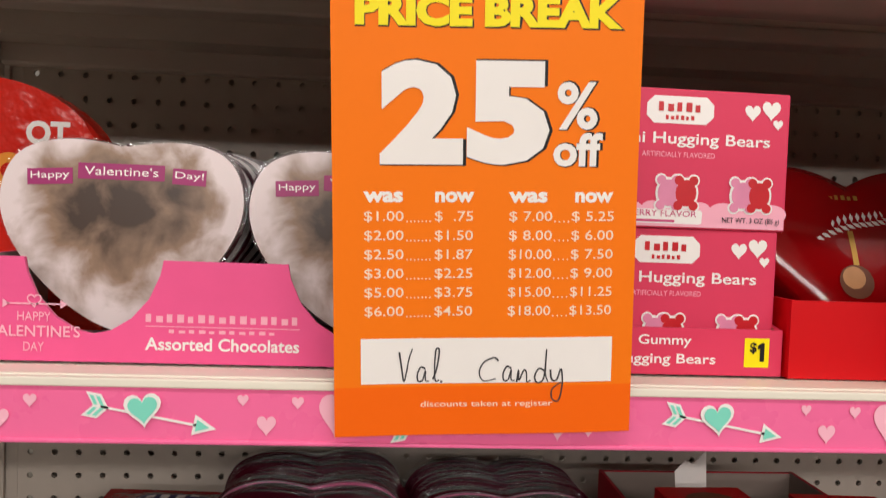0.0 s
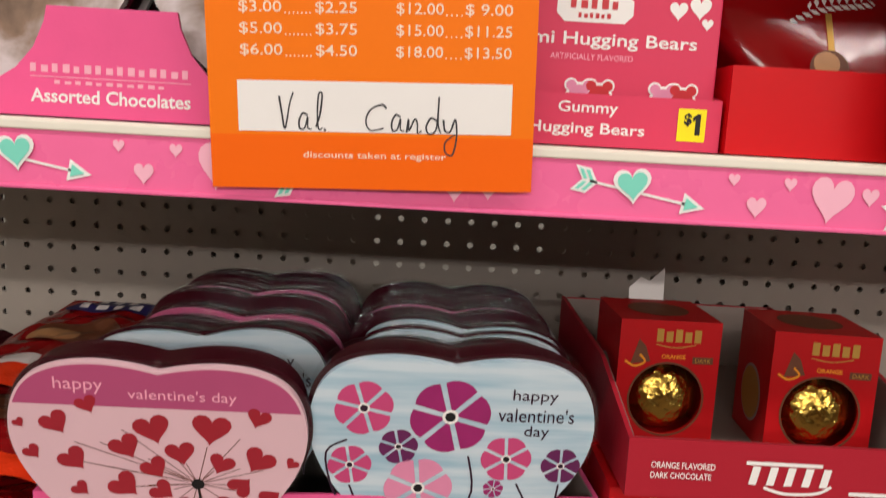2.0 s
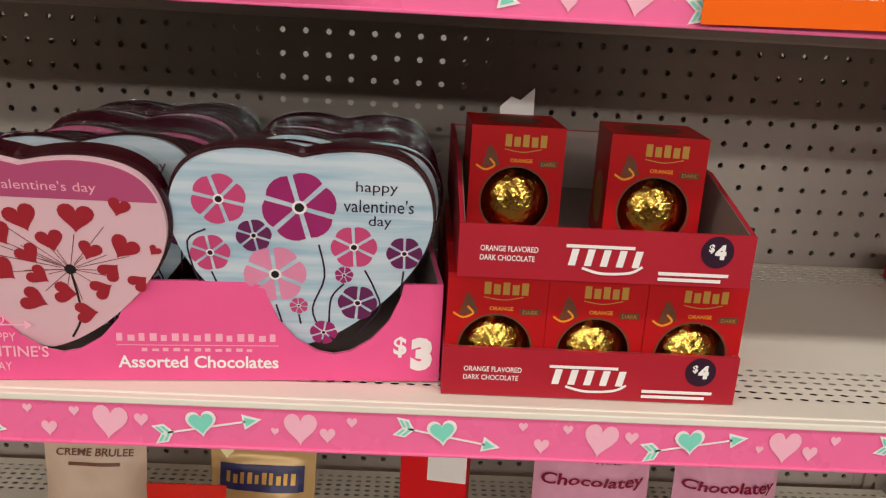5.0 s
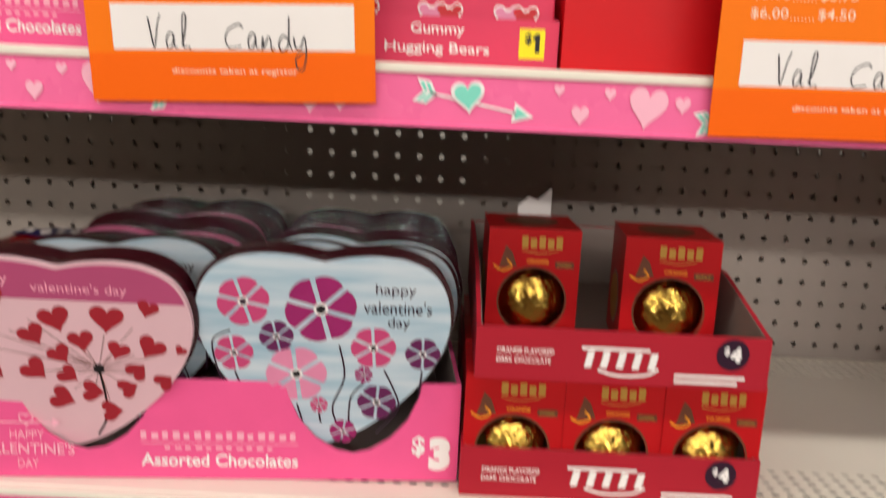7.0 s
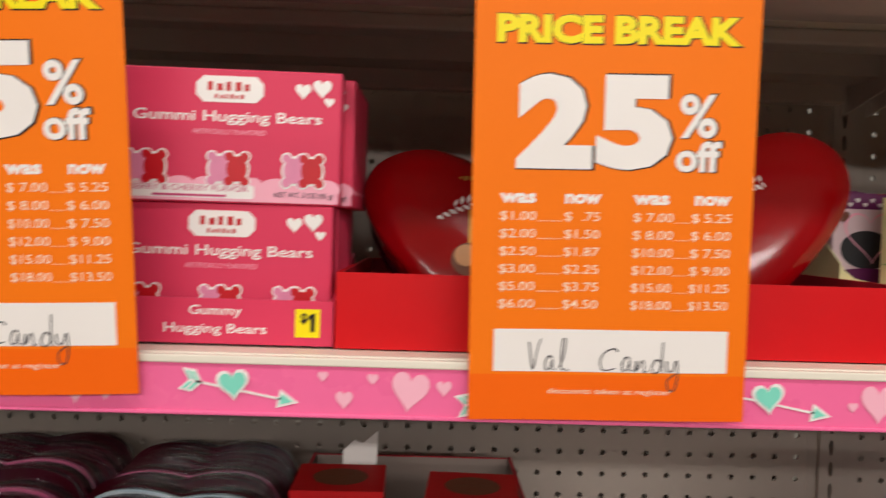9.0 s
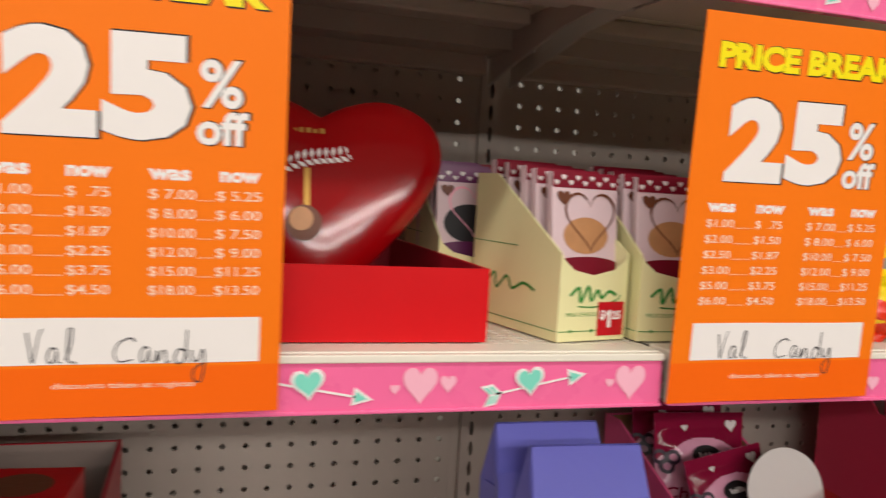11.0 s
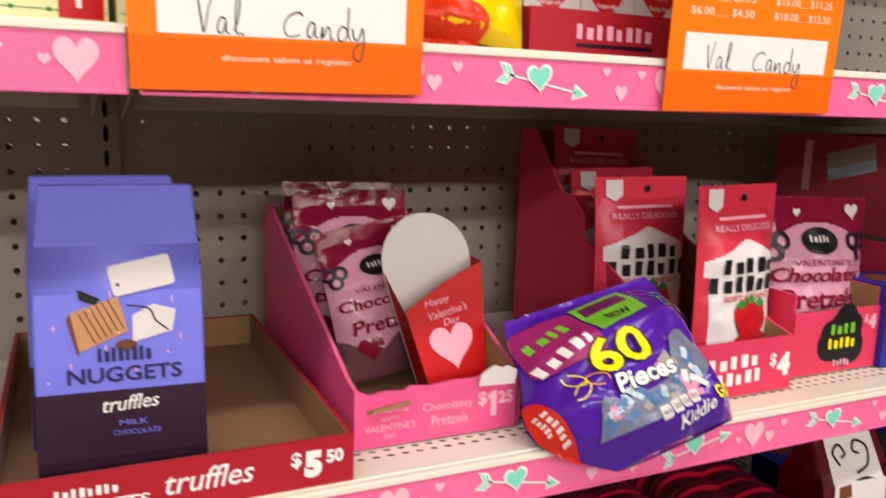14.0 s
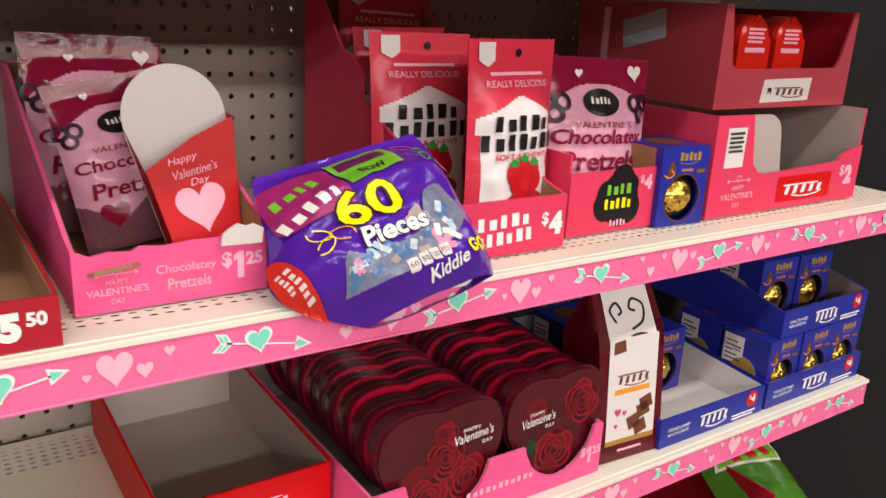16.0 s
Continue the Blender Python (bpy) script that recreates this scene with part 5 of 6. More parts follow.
for k in range(8):
    copy_thing((hearts_d, hearts_b2, hearts_b2, hearts_d, hearts_c, hearts_d, hearts_d, hearts_d)[k], pose(0.0885 + random.uniform(-0.003, 0.003), -0.296 + 0.029 * k, Z2 + 0.009 + random.uniform(0, 0.003), -4 + random.uniform(-2, 1), random.uniform(-2, 2), random.uniform(-2, 2)))

ball_tray(0.186, 0.400, -0.373, Z2, DRED, "DARK CHOCOLATE", 2, "red display tray of foil-wrapped chocolate balls")
redbox = orange_box(BOXRED, "red window carton with a gold foil chocolate ball", "red chocolate ball boxes")
redbox.matrix_basis = pose(0.2228, -0.3675, Z2 + 0.004)
for r_ in range(3):
    for c_ in range(3):
        if r_ or c_:
            copy_thing(redbox, pose(0.2228 + 0.0711 * c_, -0.3675 + 0.073 * r_, Z2 + 0.004, 0, 0, random.uniform(-1.5, 1.5)))
ball_tray(0.192, 0.392, -0.385, Z2 + 0.0942, DRED, "DARK CHOCOLATE", 1, "red display tray stacked on another, half empty", True)
copy_thing(redbox, pose(0.2365, -0.302, Z2 + 0.0982, 0, 0, 1))
copy_thing(redbox, pose(0.3385, -0.318, Z2 + 0.0982, 0, 0, -4))


note = thing("paper_scrap", 0.246, -0.205, Z2 + 0.0982, "torn white paper scrap standing behind a red carton", "paper scrap", rz=8, rx=-8)
part("paper", slab([(-0.012, 0.0), (0.014, 0.0), (0.017, 0.107), (0.004, 0.096), (-0.004, 0.099), (-0.014, 0.090)], 0.0006), WHITECARD, note, "", front(0, 0, 0))


def cookie_bag(x, y, z, rx, rz, seed):
    films = lambda a, b: 1 if b < 0.10 else 2 if abs(a + 0.12) < 0.10 and b < 0.16 else 0
    o, bend = pouch("cookie_bag", 0.150, 0.22, 0.040, [COOKIERED, FLAME, SNOW], "glossy red plastic cookie bag lying flat", "cookie bag", seed, "cookie bags", 0.03, crumple=1.6, zones=films)
    p = Print()
    p.add(rounded(-0.045, 0.045, 0.140, 0.178, 0.012), NAVY, 1.2)
    hidden_word(p, 0, 0.162, 0.070, 0.011, SNOW, 2.2, 5)
    hidden_word(p, 0, 0.145, 0.060, 0.010, SNOW, 2.2, 4)
    bag_print(o, bend, p, "trade_print")
    p = Print()
    p.add(disc(0.036, 0.0, 0.085, 22, 0.028), CHOC, 1.2).add(disc(0.022, -0.015, 0.075, 18, 0.018), TAN, 2.2)
    bag_print(o, bend, p, "cookie_picture")
    o.matrix_basis = pose(x, y, z, rx, 0, rz)
    return o


cookie_bag(-0.262, -0.345, Z2 + 0.021, -90, -2, 2.0)
cookie_bag(-0.260, -0.342, Z2 + 0.059, -90, 2, 5.0)
cookie_bag(-0.238, -0.262, Z2 + 0.090, -84, -4, 9.0)
for k in range(5):
    tin = thing("round_tin", -0.352 + 0.004 * k, -0.33 + 0.045 * k, Z2 + 0.0005, "round glossy red candy tin standing on edge", "candy tin", rz=-14, group="round candy tins")
    part("body", slab(disc(0.052, 0, 0.052, 36), 0.024, bevel=0.003), MAROON, tin, "", front(0, 0.024, 0))
    part("lid", slab(disc(0.0485, 0, 0.052, 36), 0.0022, bevel=0.001), GLOSSRED, tin, "", front(0, -0.0002, 0))
    q = Print().add(heart(0.055, 0.05, 0, 0.054, 30), REDINK, 1)
    q.onto("lid_print", tin, front(0, -0.0026, 0))

# ---- middle shelf, second bay ----
nt_ = tray(0.690, 0.915, -0.388, -0.050, Z2B, 0.034, 0.034, 0.034, DRED, BROWN, "deep red tray with brown card lining, nearly empty")
q = Print()
q.word("truffles", 0.128, 0.0115, 0.056, 0.0155, WHITE, 1, 0.008, "CENTER", 0, 0.25)
q.word("NUGGETS", 0.060, 0.0085, 0.062, 0.0075, WHITE, 1, 0.02)
hidden_word(q, 0.055, 0.0195, 0.036, 0.0062, WHITE, 1, 8)
q.onto("title_print", nt_, front(0, 0, 0.0006))
q = Print()
price(q, 0.196, 0.0070, "5", "50", 0.0195, WHITE, 1)
q.onto("price_print", nt_, front(0, 0, 0.0006))


def nugget_bag(x, y, rz, shift=0.0):
    o = gable_bag(0.108, 0.062, 0.200, LILAC, "periwinkle card gift bag of chocolate truffles", "candy bag", "truffle gift bags")
    w = 0.108
    p = Print()
    p.add(rect(-w * 0.495, w * 0.495, 0.001, 0.062), PLUM, 1)
    p.onto("foot_band", o, front(0, 0.0004, 0))
    p = Print()
    p.word("NUGGETS", 0.002, 0.0675, 0.072, 0.0105, NAVY, 1, 0.02)
    hidden_word(p, 0.002, 0.0815, 0.034, 0.0095, NAVY, 1, 8)
    p.word("truffles", 0.005, 0.048, 0.036, 0.0100, WHITE, 2, 0.006, "CENTER", 0.05, 0.3)
    p.word("MILK", 0.006, 0.0375, 0.018, 0.0038, LILAC, 2).word("CHOCOLATE", 0.008, 0.0310, 0.030, 0.0034, LILAC, 2)
    p.onto("lettering", o, front(0, 0.0004, 0))
    p = Print()
    p.add(rounded(-0.020, 0.020, -0.0105, 0.0105, 0.003), SNOW, 1, 0.014, 0.139, 0.2)
    p.add(disc(0.0012, -0.001, 0.133, 8), BLACK, 2)
    p.onto("gift_tag_print", o, front(0, 0.0006, 0))
    p = Print()
    p.add([(-0.019, -0.012), (0.014, -0.014), (0.019, 0.010), (-0.012, 0.014)], TAN, 1, -0.014, 0.108, 0.45)
    p.add([(-0.021, -0.014), (-0.019, -0.012), (-0.012, 0.014), (-0.016, 0.011)], CHOC, 1.5, -0.014, 0.108, 0.45)
    for i in range(6):
        p.add(rect(-0.008 + i * 0.004, -0.0072 + i * 0.004, -0.011, 0.011), CHOC, 2, -0.014, 0.108, 0.45)
    p.add([(-0.014, -0.012), (0.012, -0.008), (0.016, 0.006), (0.002, 0.012), (-0.012, 0.006)], SNOW, 0.8, 0.020, 0.107, 0.1)
    p.add(stroke(smooth([(0.004, 0.119), (0.018, 0.116), (0.022, 0.108), (0.030, 0.101)], 4), 0.0010), BLACK, 2)
    p.add([(-0.026, 0.131), (-0.012, 0.124), (-0.015, 0.120), (-0.025, 0.124)], BLACK, 2)
    p.add(disc(0.007, 0.003, 0.092, 12, 0.004), CHOC, 1.2)
    p.onto("chocolate_picture", o, front(0, 0.0006, 0))
    p = Print()
    for i in range(12):
        u, v = -0.045 + 0.0079 * i + 0.004 * math.sin(i * 5), 0.070 + 0.062 * ((i * 7) % 12) / 12
        p.add([(0, -0.003), (0.0006, 0), (0, 0.003), (-0.0006, 0)] if i % 3 else disc(0.0009, 0, 0, 8), PALE, 0.7, u, v)
    p.onto("sparkles", o, front(0, 0.0004, 0))
    o.matrix_basis = pose(x, y, Z2B + 0.004, -6, 0, rz)
    return o


nugget_bag(0.770, -0.338, -4)
nugget_bag(0.765, -0.272, -2)

pt_ = tray(0.930, 1.076, -0.344, -0.042, Z2B, 0.046, 0.047, 0.150, HOTPINK, BROWN, "pink open tray with torn front edge",
           slope=[(0, 0), (0.302, 0), (0.302, 0.150), (0.272, 0.150), (0.02, 0.05), (0, 0.047)],
           outline=[(0, 0), (0.140, 0), (0.140, 0.047), (0.128, 0.046), (0.118, 0.0475), (0.100, 0.0455), (0.085, 0.046), (0.062, 0.044), (0.046, 0.046), (0.040, 0.0425), (0.025, 0.044), (0.012, 0.042), (0.004, 0.046), (0, 0.046)])
q = Print()
q.word("Chocolatey", 0.078, 0.0215, 0.044, 0.0085, SALMON, 1, 0.01).word("Pretzels", 0.080, 0.0105, 0.032, 0.0085, SALMON, 1, 0.01)
q.onto("title_print", pt_, front(0, 0, 0.0006))
q = Print()
price(q, 0.118, 0.0120, "1", "25", 0.0215, PALE, 1)
q.onto("price_print", pt_, front(0, 0, 0.0006))
q = Print()
cupid(q, 0.029, 0.006, 0.042, SALMON)
q.onto("greeting_print", pt_, front(0, 0, 0.0006))
torn = thing("torn_card", 1.048, -0.348, Z2B + 0.041, "torn white card edge over the tray's corner", "card scrap", rz=-6, rx=8)
part("scrap", slab([(-0.015, 0), (0.016, 0), (0.017, 0.012), (0.009, 0.016), (0.004, 0.0145), (-0.003, 0.017), (-0.010, 0.0125), (-0.014, 0.009)], 0.002), WHITECARD, torn, "", front(0, 0, 0))
q = Print()
q.add([(0.060, 0.004), (0.104, 0.007), (0.106, 0.041), (0.062, 0.043)], FILM, 3)
q.onto("clear_tape", pt_, front(0, 0, 0.0006))
scrap = thing("torn_card", 0.955, -0.335, Z2B + 0.030, "torn scrap of brown corrugated card in the tray", "card scrap", rz=20, rx=70)
part("scrap", slab([(-0.018, 0), (0.016, 0), (0.020, 0.014), (0.008, 0.020), (-0.006, 0.018), (-0.016, 0.010)], 0.003), BROWN, scrap, "", front(0, 0, 0))


def pretzel_bag(x, y, z, rx, ry, rz, w=0.125, h=0.165, d=0.03, seed=1.0):
    o, bend = pouch("pretzel_bag", w, h, d, [PINKBAG, WINEBAG, MAUVEBAG], "pink plastic pouch of chocolate covered pretzels", "candy bag", seed, "pretzel bags", crumple=1.7, zones=lambda a, b: 1 if b > 0.845 - 0.62 * a * a else 2 if b < 0.24 + 0.05 * math.sin(a * 9) else 0)
    k = w / 0.125
    p = Print()
    p.add(heart(0.016 * k, 0.015 * k, w * 0.34, h * 0.91, 20), SNOW, 2).add(heart(0.009 * k, 0.008 * k, -w * 0.18, h * 0.90, 18), SNOW, 2)
    bag_print(o, bend, p, "top_band")
    p = Print()
    p.add(disc(0.020 * k, 0.0, h * 0.73, 24, 0.012 * k), BLACK, 2.4)
    hidden_word(p, 0.0, h * 0.72, 0.022 * k, 0.006 * k, SNOW, 3.6, 5)
    bag_print(o, bend, p, "badge")
    for cx in (-0.40, 0.37):
        p = Print()
        for dx, dy in ((-0.007, 0.004), (0.007, 0.004), (0, -0.006)):
            a, b = disc(0.0085 * k, w * cx + dx * k, h * 0.70 + dy * k, 18), disc(0.0045 * k, w * cx + dx * k, h * 0.70 + dy * k, 18)
            p.add([[a[i], a[(i + 1) % 18], b[(i + 1) % 18], b[i]] for i in range(18)], PLUM, 2.5)
        bag_print(o, bend, p, "pretzel_picture")
    p = Print()
    p.word("VALENTINE'S", 0, h * 0.575, w * 0.52, 0.0055 * k, WINEBAG, 2)
    p.word("Chocolatey", 0, h * 0.445, w * 0.86, 0.0170 * k, WINEBAG, 2, 0.02, "CENTER", 0, 0.1)
    bag_print(o, bend, p, "title")
    p = Print().word("Pretzels", 0, h * 0.31, w * 0.72, 0.0170 * k, WINEBAG, 2, 0.02, "CENTER", 0, 0.1)
    bag_print(o, bend, p, "title")
    p = Print()
    p.add(heart(0.03 * k, 0.028 * k, -w * 0.22, h * 0.2, 22), WINEBAG, 2).add(heart(0.018 * k, 0.017 * k, w * 0.22, h * 0.16, 22), WINEBAG, 2)
    bag_print(o, bend, p, "heart_print")
    o.matrix_basis = pose(x, y, z, rx, ry, rz)
    return o


pretzel_bag(1.012, -0.215, Z2B + 0.012, -12, -9, 4, 0.098, 0.142, 0.034, 1.0)
pretzel_bag(0.990, -0.160, Z2B + 0.010, -9, 2, 2, 0.118, 0.168, 0.034, 4.0)
pretzel_bag(0.995, -0.110, Z2B + 0.012, -9, 1, -2, 0.118, 0.168, 0.03, 6.0)

card = thing("card_pocket", 1.046, -0.292, Z2B + 0.006, "red card pocket with a white rounded back", "greeting carton", rx=-13, ry=-8, rz=-6)
part("front_panel", slab([(-0.024, 0), (0.024, 0), (0.040, 0.118), (0.004, 0.106), (-0.036, 0.086)], 0.0012), RED, card, "", front(0, 0, 0))
round_top = [(-0.026, 0.0), (0.026, 0.0), (0.042, 0.118)] + [(0.042 * math.cos(a), 0.126 + 0.044 * math.sin(a)) for a in [math.pi * i / 18 for i in range(1, 18)]] + [(-0.042, 0.118)]
part("back_panel", slab(round_top, 0.0012), WHITECARD, card, "white rounded card back", front(0, 0.034, 0))
for sx, low in ((-1, 0.086), (1, 0.118)):
    bm = bmesh.new()
    bm.faces.new([bm.verts.new(q) for q in ((sx * 0.0245, 0.0005, 0), (sx * 0.026, 0.0325, 0), (sx * 0.042, 0.0325, 0.124), (sx * (0.0365 if sx < 0 else 0.0405), 0.0005, low))])
    bmesh.ops.solidify(bm, geom=bm.faces[:], thickness=0.0008)
    part("side_panel", bm, RED, card)
q = Print()
q.word("Happy", -0.006, 0.086, 0.024, 0.0075, SALMON, 1, 0, "CENTER", 0.12, 0.3).word("Valentine's", 0.002, 0.0765, 0.036, 0.0075, SALMON, 1, 0, "CENTER", 0.12, 0.3).word("Day", 0.004, 0.067, 0.016, 0.0075, SALMON, 1, 0, "CENTER", 0.12, 0.3)
q.onto("greeting", card, front(0, -0.0012, 0))
Print().add(heart(0.040, 0.040, 0.001, 0.048, 32, 0.05), SALMON, 1).onto("printed_heart", card, front(0, -0.0012, 0))

taffy, tbend = pouch("taffy_bag", 0.185, 0.165, 0.085, PURBAG, "violet plastic bag of sixty taffy pieces hanging over the shelf edge", "candy bag", 12.0, seal=0.04, crumple=1.8, tuck=0.12, fold=0.30)
taffy.matrix_basis = Matrix.Translation((1.1560, -0.366, 1.106)) @ pose(0, 0, 0, -42, 0, -6) @ pose(0, 0, 0, 0, -14, 0) @ Matrix.Diagonal((0.94, 1.1, 0.88, 1)) @ Matrix.Translation((0, 0.0, -0.0825))
q = Print()
q.word("60", -0.024, 0.071, 0.062, 0.038, PLUM, 2.0, 0.06).word("60", -0.024, 0.072, 0.058, 0.035, YELLOW, 3.0, 0.022)
q.word("Pieces", -0.013, 0.051, 0.062, 0.0185, PLUM, 5.0, 0.05).word("Pieces", -0.013, 0.052, 0.060, 0.0170, WHITE, 6.2, 0.03)
bag_print(taffy, tbend, q, "count_print")
q = Print()
q.add([(-0.026, 0.112), (0.030, 0.120), (0.036, 0.156), (-0.028, 0.150)], LIME, 1.4).add([(-0.022, 0.134), (0.026, 0.138), (0.028, 0.150), (-0.020, 0.147)], PURPLE, 2.2)
q.word("NOW", 0.002, 0.121, 0.024, 0.0085, PLUM, 2.4, 0.03)
bag_print(taffy, tbend, q, "flavour_panel")
q = Print()
q.add(rounded(-0.091, -0.030, 0.094, 0.148, 0.008), MAGENTA, 1.2)
hidden_word(q, -0.062, 0.101, 0.052, 0.012, WHITE, 2.4, 5, 0.25)
hidden_word(q, -0.064, 0.124, 0.040, 0.010, LIME, 2.4, 4, 0.15)
bag_print(taffy, tbend, q, "trade_panel")
q = Print()
q.add(smooth([(-0.112, 0.064), (-0.108, 0.080), (-0.100, 0.078), (-0.092, 0.058), (-0.085, 0.034), (-0.080, 0.018), (-0.087, 0.022), (-0.100, 0.036), (-0.109, 0.050), (-0.112, 0.064)], 4), ORANGERED, 1.6)
hidden_word(q, -0.0975, 0.050, 0.036, 0.0045, SNOW, 2.6, 6, -1.25)
hidden_word(q, -0.1050, 0.056, 0.022, 0.0035, SNOW, 2.6, 5, -1.25)
bag_print(taffy, tbend, q, "red_panel")
q = Print()
win = smooth([(-0.044, 0.030), (-0.036, 0.060), (-0.020, 0.054), (0.030, 0.056), (0.050, 0.088), (0.078, 0.096), (0.082, 0.062), (0.056, 0.040), (0.010, 0.026), (-0.044, 0.030)], 4)
q.add(win, WINDOWFILM, 1.3, -0.025, -0.006)
rng = random.Random(5)
for i in range(44):
    u, v = -0.061 + rng.random() * 0.10, 0.028 + rng.random() * 0.04
    q.add(rounded(-0.006, 0.006, -0.003, 0.003, 0.0012, 2), (ICE, SLATE, GREYCARD, LPINK, SLATE, SNOW)[i % 6], 1.7 + 0.03 * i, u, min(v, 0.040 + (u + 0.055) * 0.45), rng.random() * 3)
bag_print(taffy, tbend, q, "clear_window")
q = Print()
for i in range(4):
    q.add(rounded(-0.005, 0.005, -0.0058, 0.0058, 0.002), SNOW, 2.8, -0.016 + i * 0.0118, 0.023 + i * 0.0014)
    q.word(("60", "50", "120", "110")[i], -0.016 + i * 0.0118, 0.0205 + i * 0.0014, 0.0075, 0.0048, BLACK, 3.6)
q.word("GO", 0.052, 0.0165, 0.020, 0.0125, YELLOW, 2.6, 0.04)
q.word("Kiddie", 0.020, 0.009, 0.042, 0.0100, WHITE, 2.4, 0.02, "CENTER", 0.15)
bag_print(taffy, tbend, q, "lower_print")
q = Print()
for i in range(9):
    a = rng.random() * 6
    q.add(stroke(smooth([(0.008 * math.cos(t) * 1.2, 0.005 * math.sin(t)) for t in [j * 0.9 for j in range(7)]], 3), 0.0011), (YELLOW, LIME, LPINK, ROSE, AMBER)[i % 5], 1.5, (-0.07, 0.06, 0.072, 0.05, -0.055, -0.07, 0.064, 0.078, -0.04)[i], (0.080, 0.125, 0.110, 0.145, 0.072, 0.068, 0.135, 0.120, 0.09)[i], a)
bag_print(taffy, tbend, q, "confetti_print")

wt_ = tray(1.236, 1.370, -0.357, -0.050, Z2B, 0.053, 0.053, 0.235, CARTONPINK, BROWN, "rose red candy tray with tall sloping sides",
           slope=[(0, 0), (0.307, 0), (0.307, 0.235), (0.275, 0.235), (0.215, 0.17), (0.196, 0.168), (0.172, 0.15), (0.17, 0.128), (0.03, 0.06), (0, 0.053)])
q = Print()
hidden_word(q, 0.060, 0.027, 0.062, 0.0125, WHITE, 1, 5, 0.05)
hidden_word(q, 0.056, 0.011, 0.078, 0.0125, WHITE, 1, 7, 0.05)
q.onto("title_print", wt_, front(0, 0, 0.0006))
q = Print()
price(q, 0.122, 0.014, "4", "", 0.023, WHITE, 1)
q.onto("price_print", wt_, front(0, 0, 0.0006))


def licorice_bag(x, y, z, rx, ry, rz, seed):
    w, h = 0.118, 0.190
    panel = lambda a, b: int((abs(a) < 0.40 and 0.02 < b < 0.56) or (abs(a) < 0.44 and 0.55 <= b < 0.735 - 0.24 * abs(a)))
    o, bend = pouch("licorice_bag", w, h, 0.036, [ROSEBAG, WHITEFILM], "red and white stand-up pouch of soft licorice", "candy bag", seed, "licorice pouches", zones=panel)
    p = Print()
    hidden_word(p, 0.0, h * 0.565, w * 0.60, h * 0.075, BLACK, 2.2, 5)
    bag_print(o, bend, p, "trade_mark")
    p = Print()
    hidden_word(p, 0.0, h * 0.470, w * 0.80, h * 0.080, BLACK, 2.2, 7)
    bag_print(o, bend, p, "trade_mark")
    p = Print()
    p.word("SOFT & CHEWY", 0.0, h * 0.425, w * 0.58, h * 0.030, REDINK, 2.2, 0.015)
    bag_print(o, bend, p, "lettering")
    p = Print()
    p.word("CLASSIC RED", 0.004, h * 0.03, w * 0.5, h * 0.022, REDINK, 2.2, 0.01)
    bag_print(o, bend, p, "lettering")
    p = Print()
    p.word("REALLY DELICIOUS!", 0.0, h * 0.775, w * 0.70, h * 0.032, SALMON, 2, 0.01)
    bars(p, 0.0, h * 0.83, w * 0.6, h * 0.016, SALMON, 1)
    bag_print(o, bend, p, "lettering")
    p = Print()
    for i in range(7):
        cx, cy = -0.016 + 0.013 * (i % 3) + 0.004 * (i // 3), h * (0.35 - 0.06 * (i // 3)) + 0.004 * (i % 2)
        p.add(disc(0.0095, cx + 0.004, cy, 16, 0.011), REDINK, 2.2 + 0.1 * i)
        if i < 3:
            p.add([(-0.007, 0.0), (0, 0.006), (0.007, 0.0), (0.003, -0.003), (-0.003, -0.003)], GREEN, 3.4, cx + 0.004, cy + 0.010)
    p.add(disc(0.030, 0.004, h * 0.20, 20, 0.012), DRED, 2.0)
    bag_print(o, bend, p, "fruit_picture")
    p = Print()
    p.add([(-w * 0.40, h * 0.985), (-w * 0.40, h * 0.90), (-w * 0.31, h * 0.87), (-w * 0.22, h * 0.90), (-w * 0.22, h * 0.985)], SNOW, 2)
    bag_print(o, bend, p, "corner_print")
    p = Print()
    p.add(disc(0.0038, 0.006, h * 0.935, 14), BLACK, 2)
    bag_print(o, bend, p, "hang_hole")
    o.matrix_basis = pose(x, y, z, rx, ry, rz)
    return o


licorice_bag(1.284, -0.232, Z2B + 0.004, -4, 0, 0, 2.0)
licorice_bag(1.329, -0.316, Z2B + 0.004, -2, 0, 9, 5.0)
licorice_bag(1.310, -0.105, Z2B + 0.050, -5, 2, 0, 8.0)
licorice_bag(1.314, -0.150, Z2B + 0.006, -5, -1, 2, 11.0)

st_ = tray(1.392, 1.518, -0.337, -0.060, Z2B, 0.066, 0.085, 0.085, CARTONPINK, BROWN, "rose pink tray with a black splash emblem")
q = Print()
for i in range(9):
    q.add(disc(0.010 + 0.004 * (i % 3), 0.070 + 0.019 * math.cos(i * 0.7), 0.036 + 0.018 * math.sin(i * 0.7), 14), BLACK, 1 + 0.02 * i)
q.add(disc(0.022, 0.070, 0.036, 20), BLACK, 1.3)
hidden_word(q, 0.070, 0.040, 0.036, 0.011, LIME, 2, 4)
hidden_word(q, 0.070, 0.025, 0.040, 0.011, YELLOW, 2, 5)
hidden_word(q, 0.072, 0.006, 0.024, 0.007, SALMON, 2, 5)
q.onto("emblem", st_, front(0, 0, 0.0006))
q = Print()
price(q, 0.113, 0.042, "4", "", 0.016, SALMON, 1)
q.onto("price_print", st_, front(0, 0, 0.0006))
pretzel_bag(1.463, -0.292, Z2B + 0.006, -5, 2, -3, 0.150, 0.170, 0.034, 15.0)

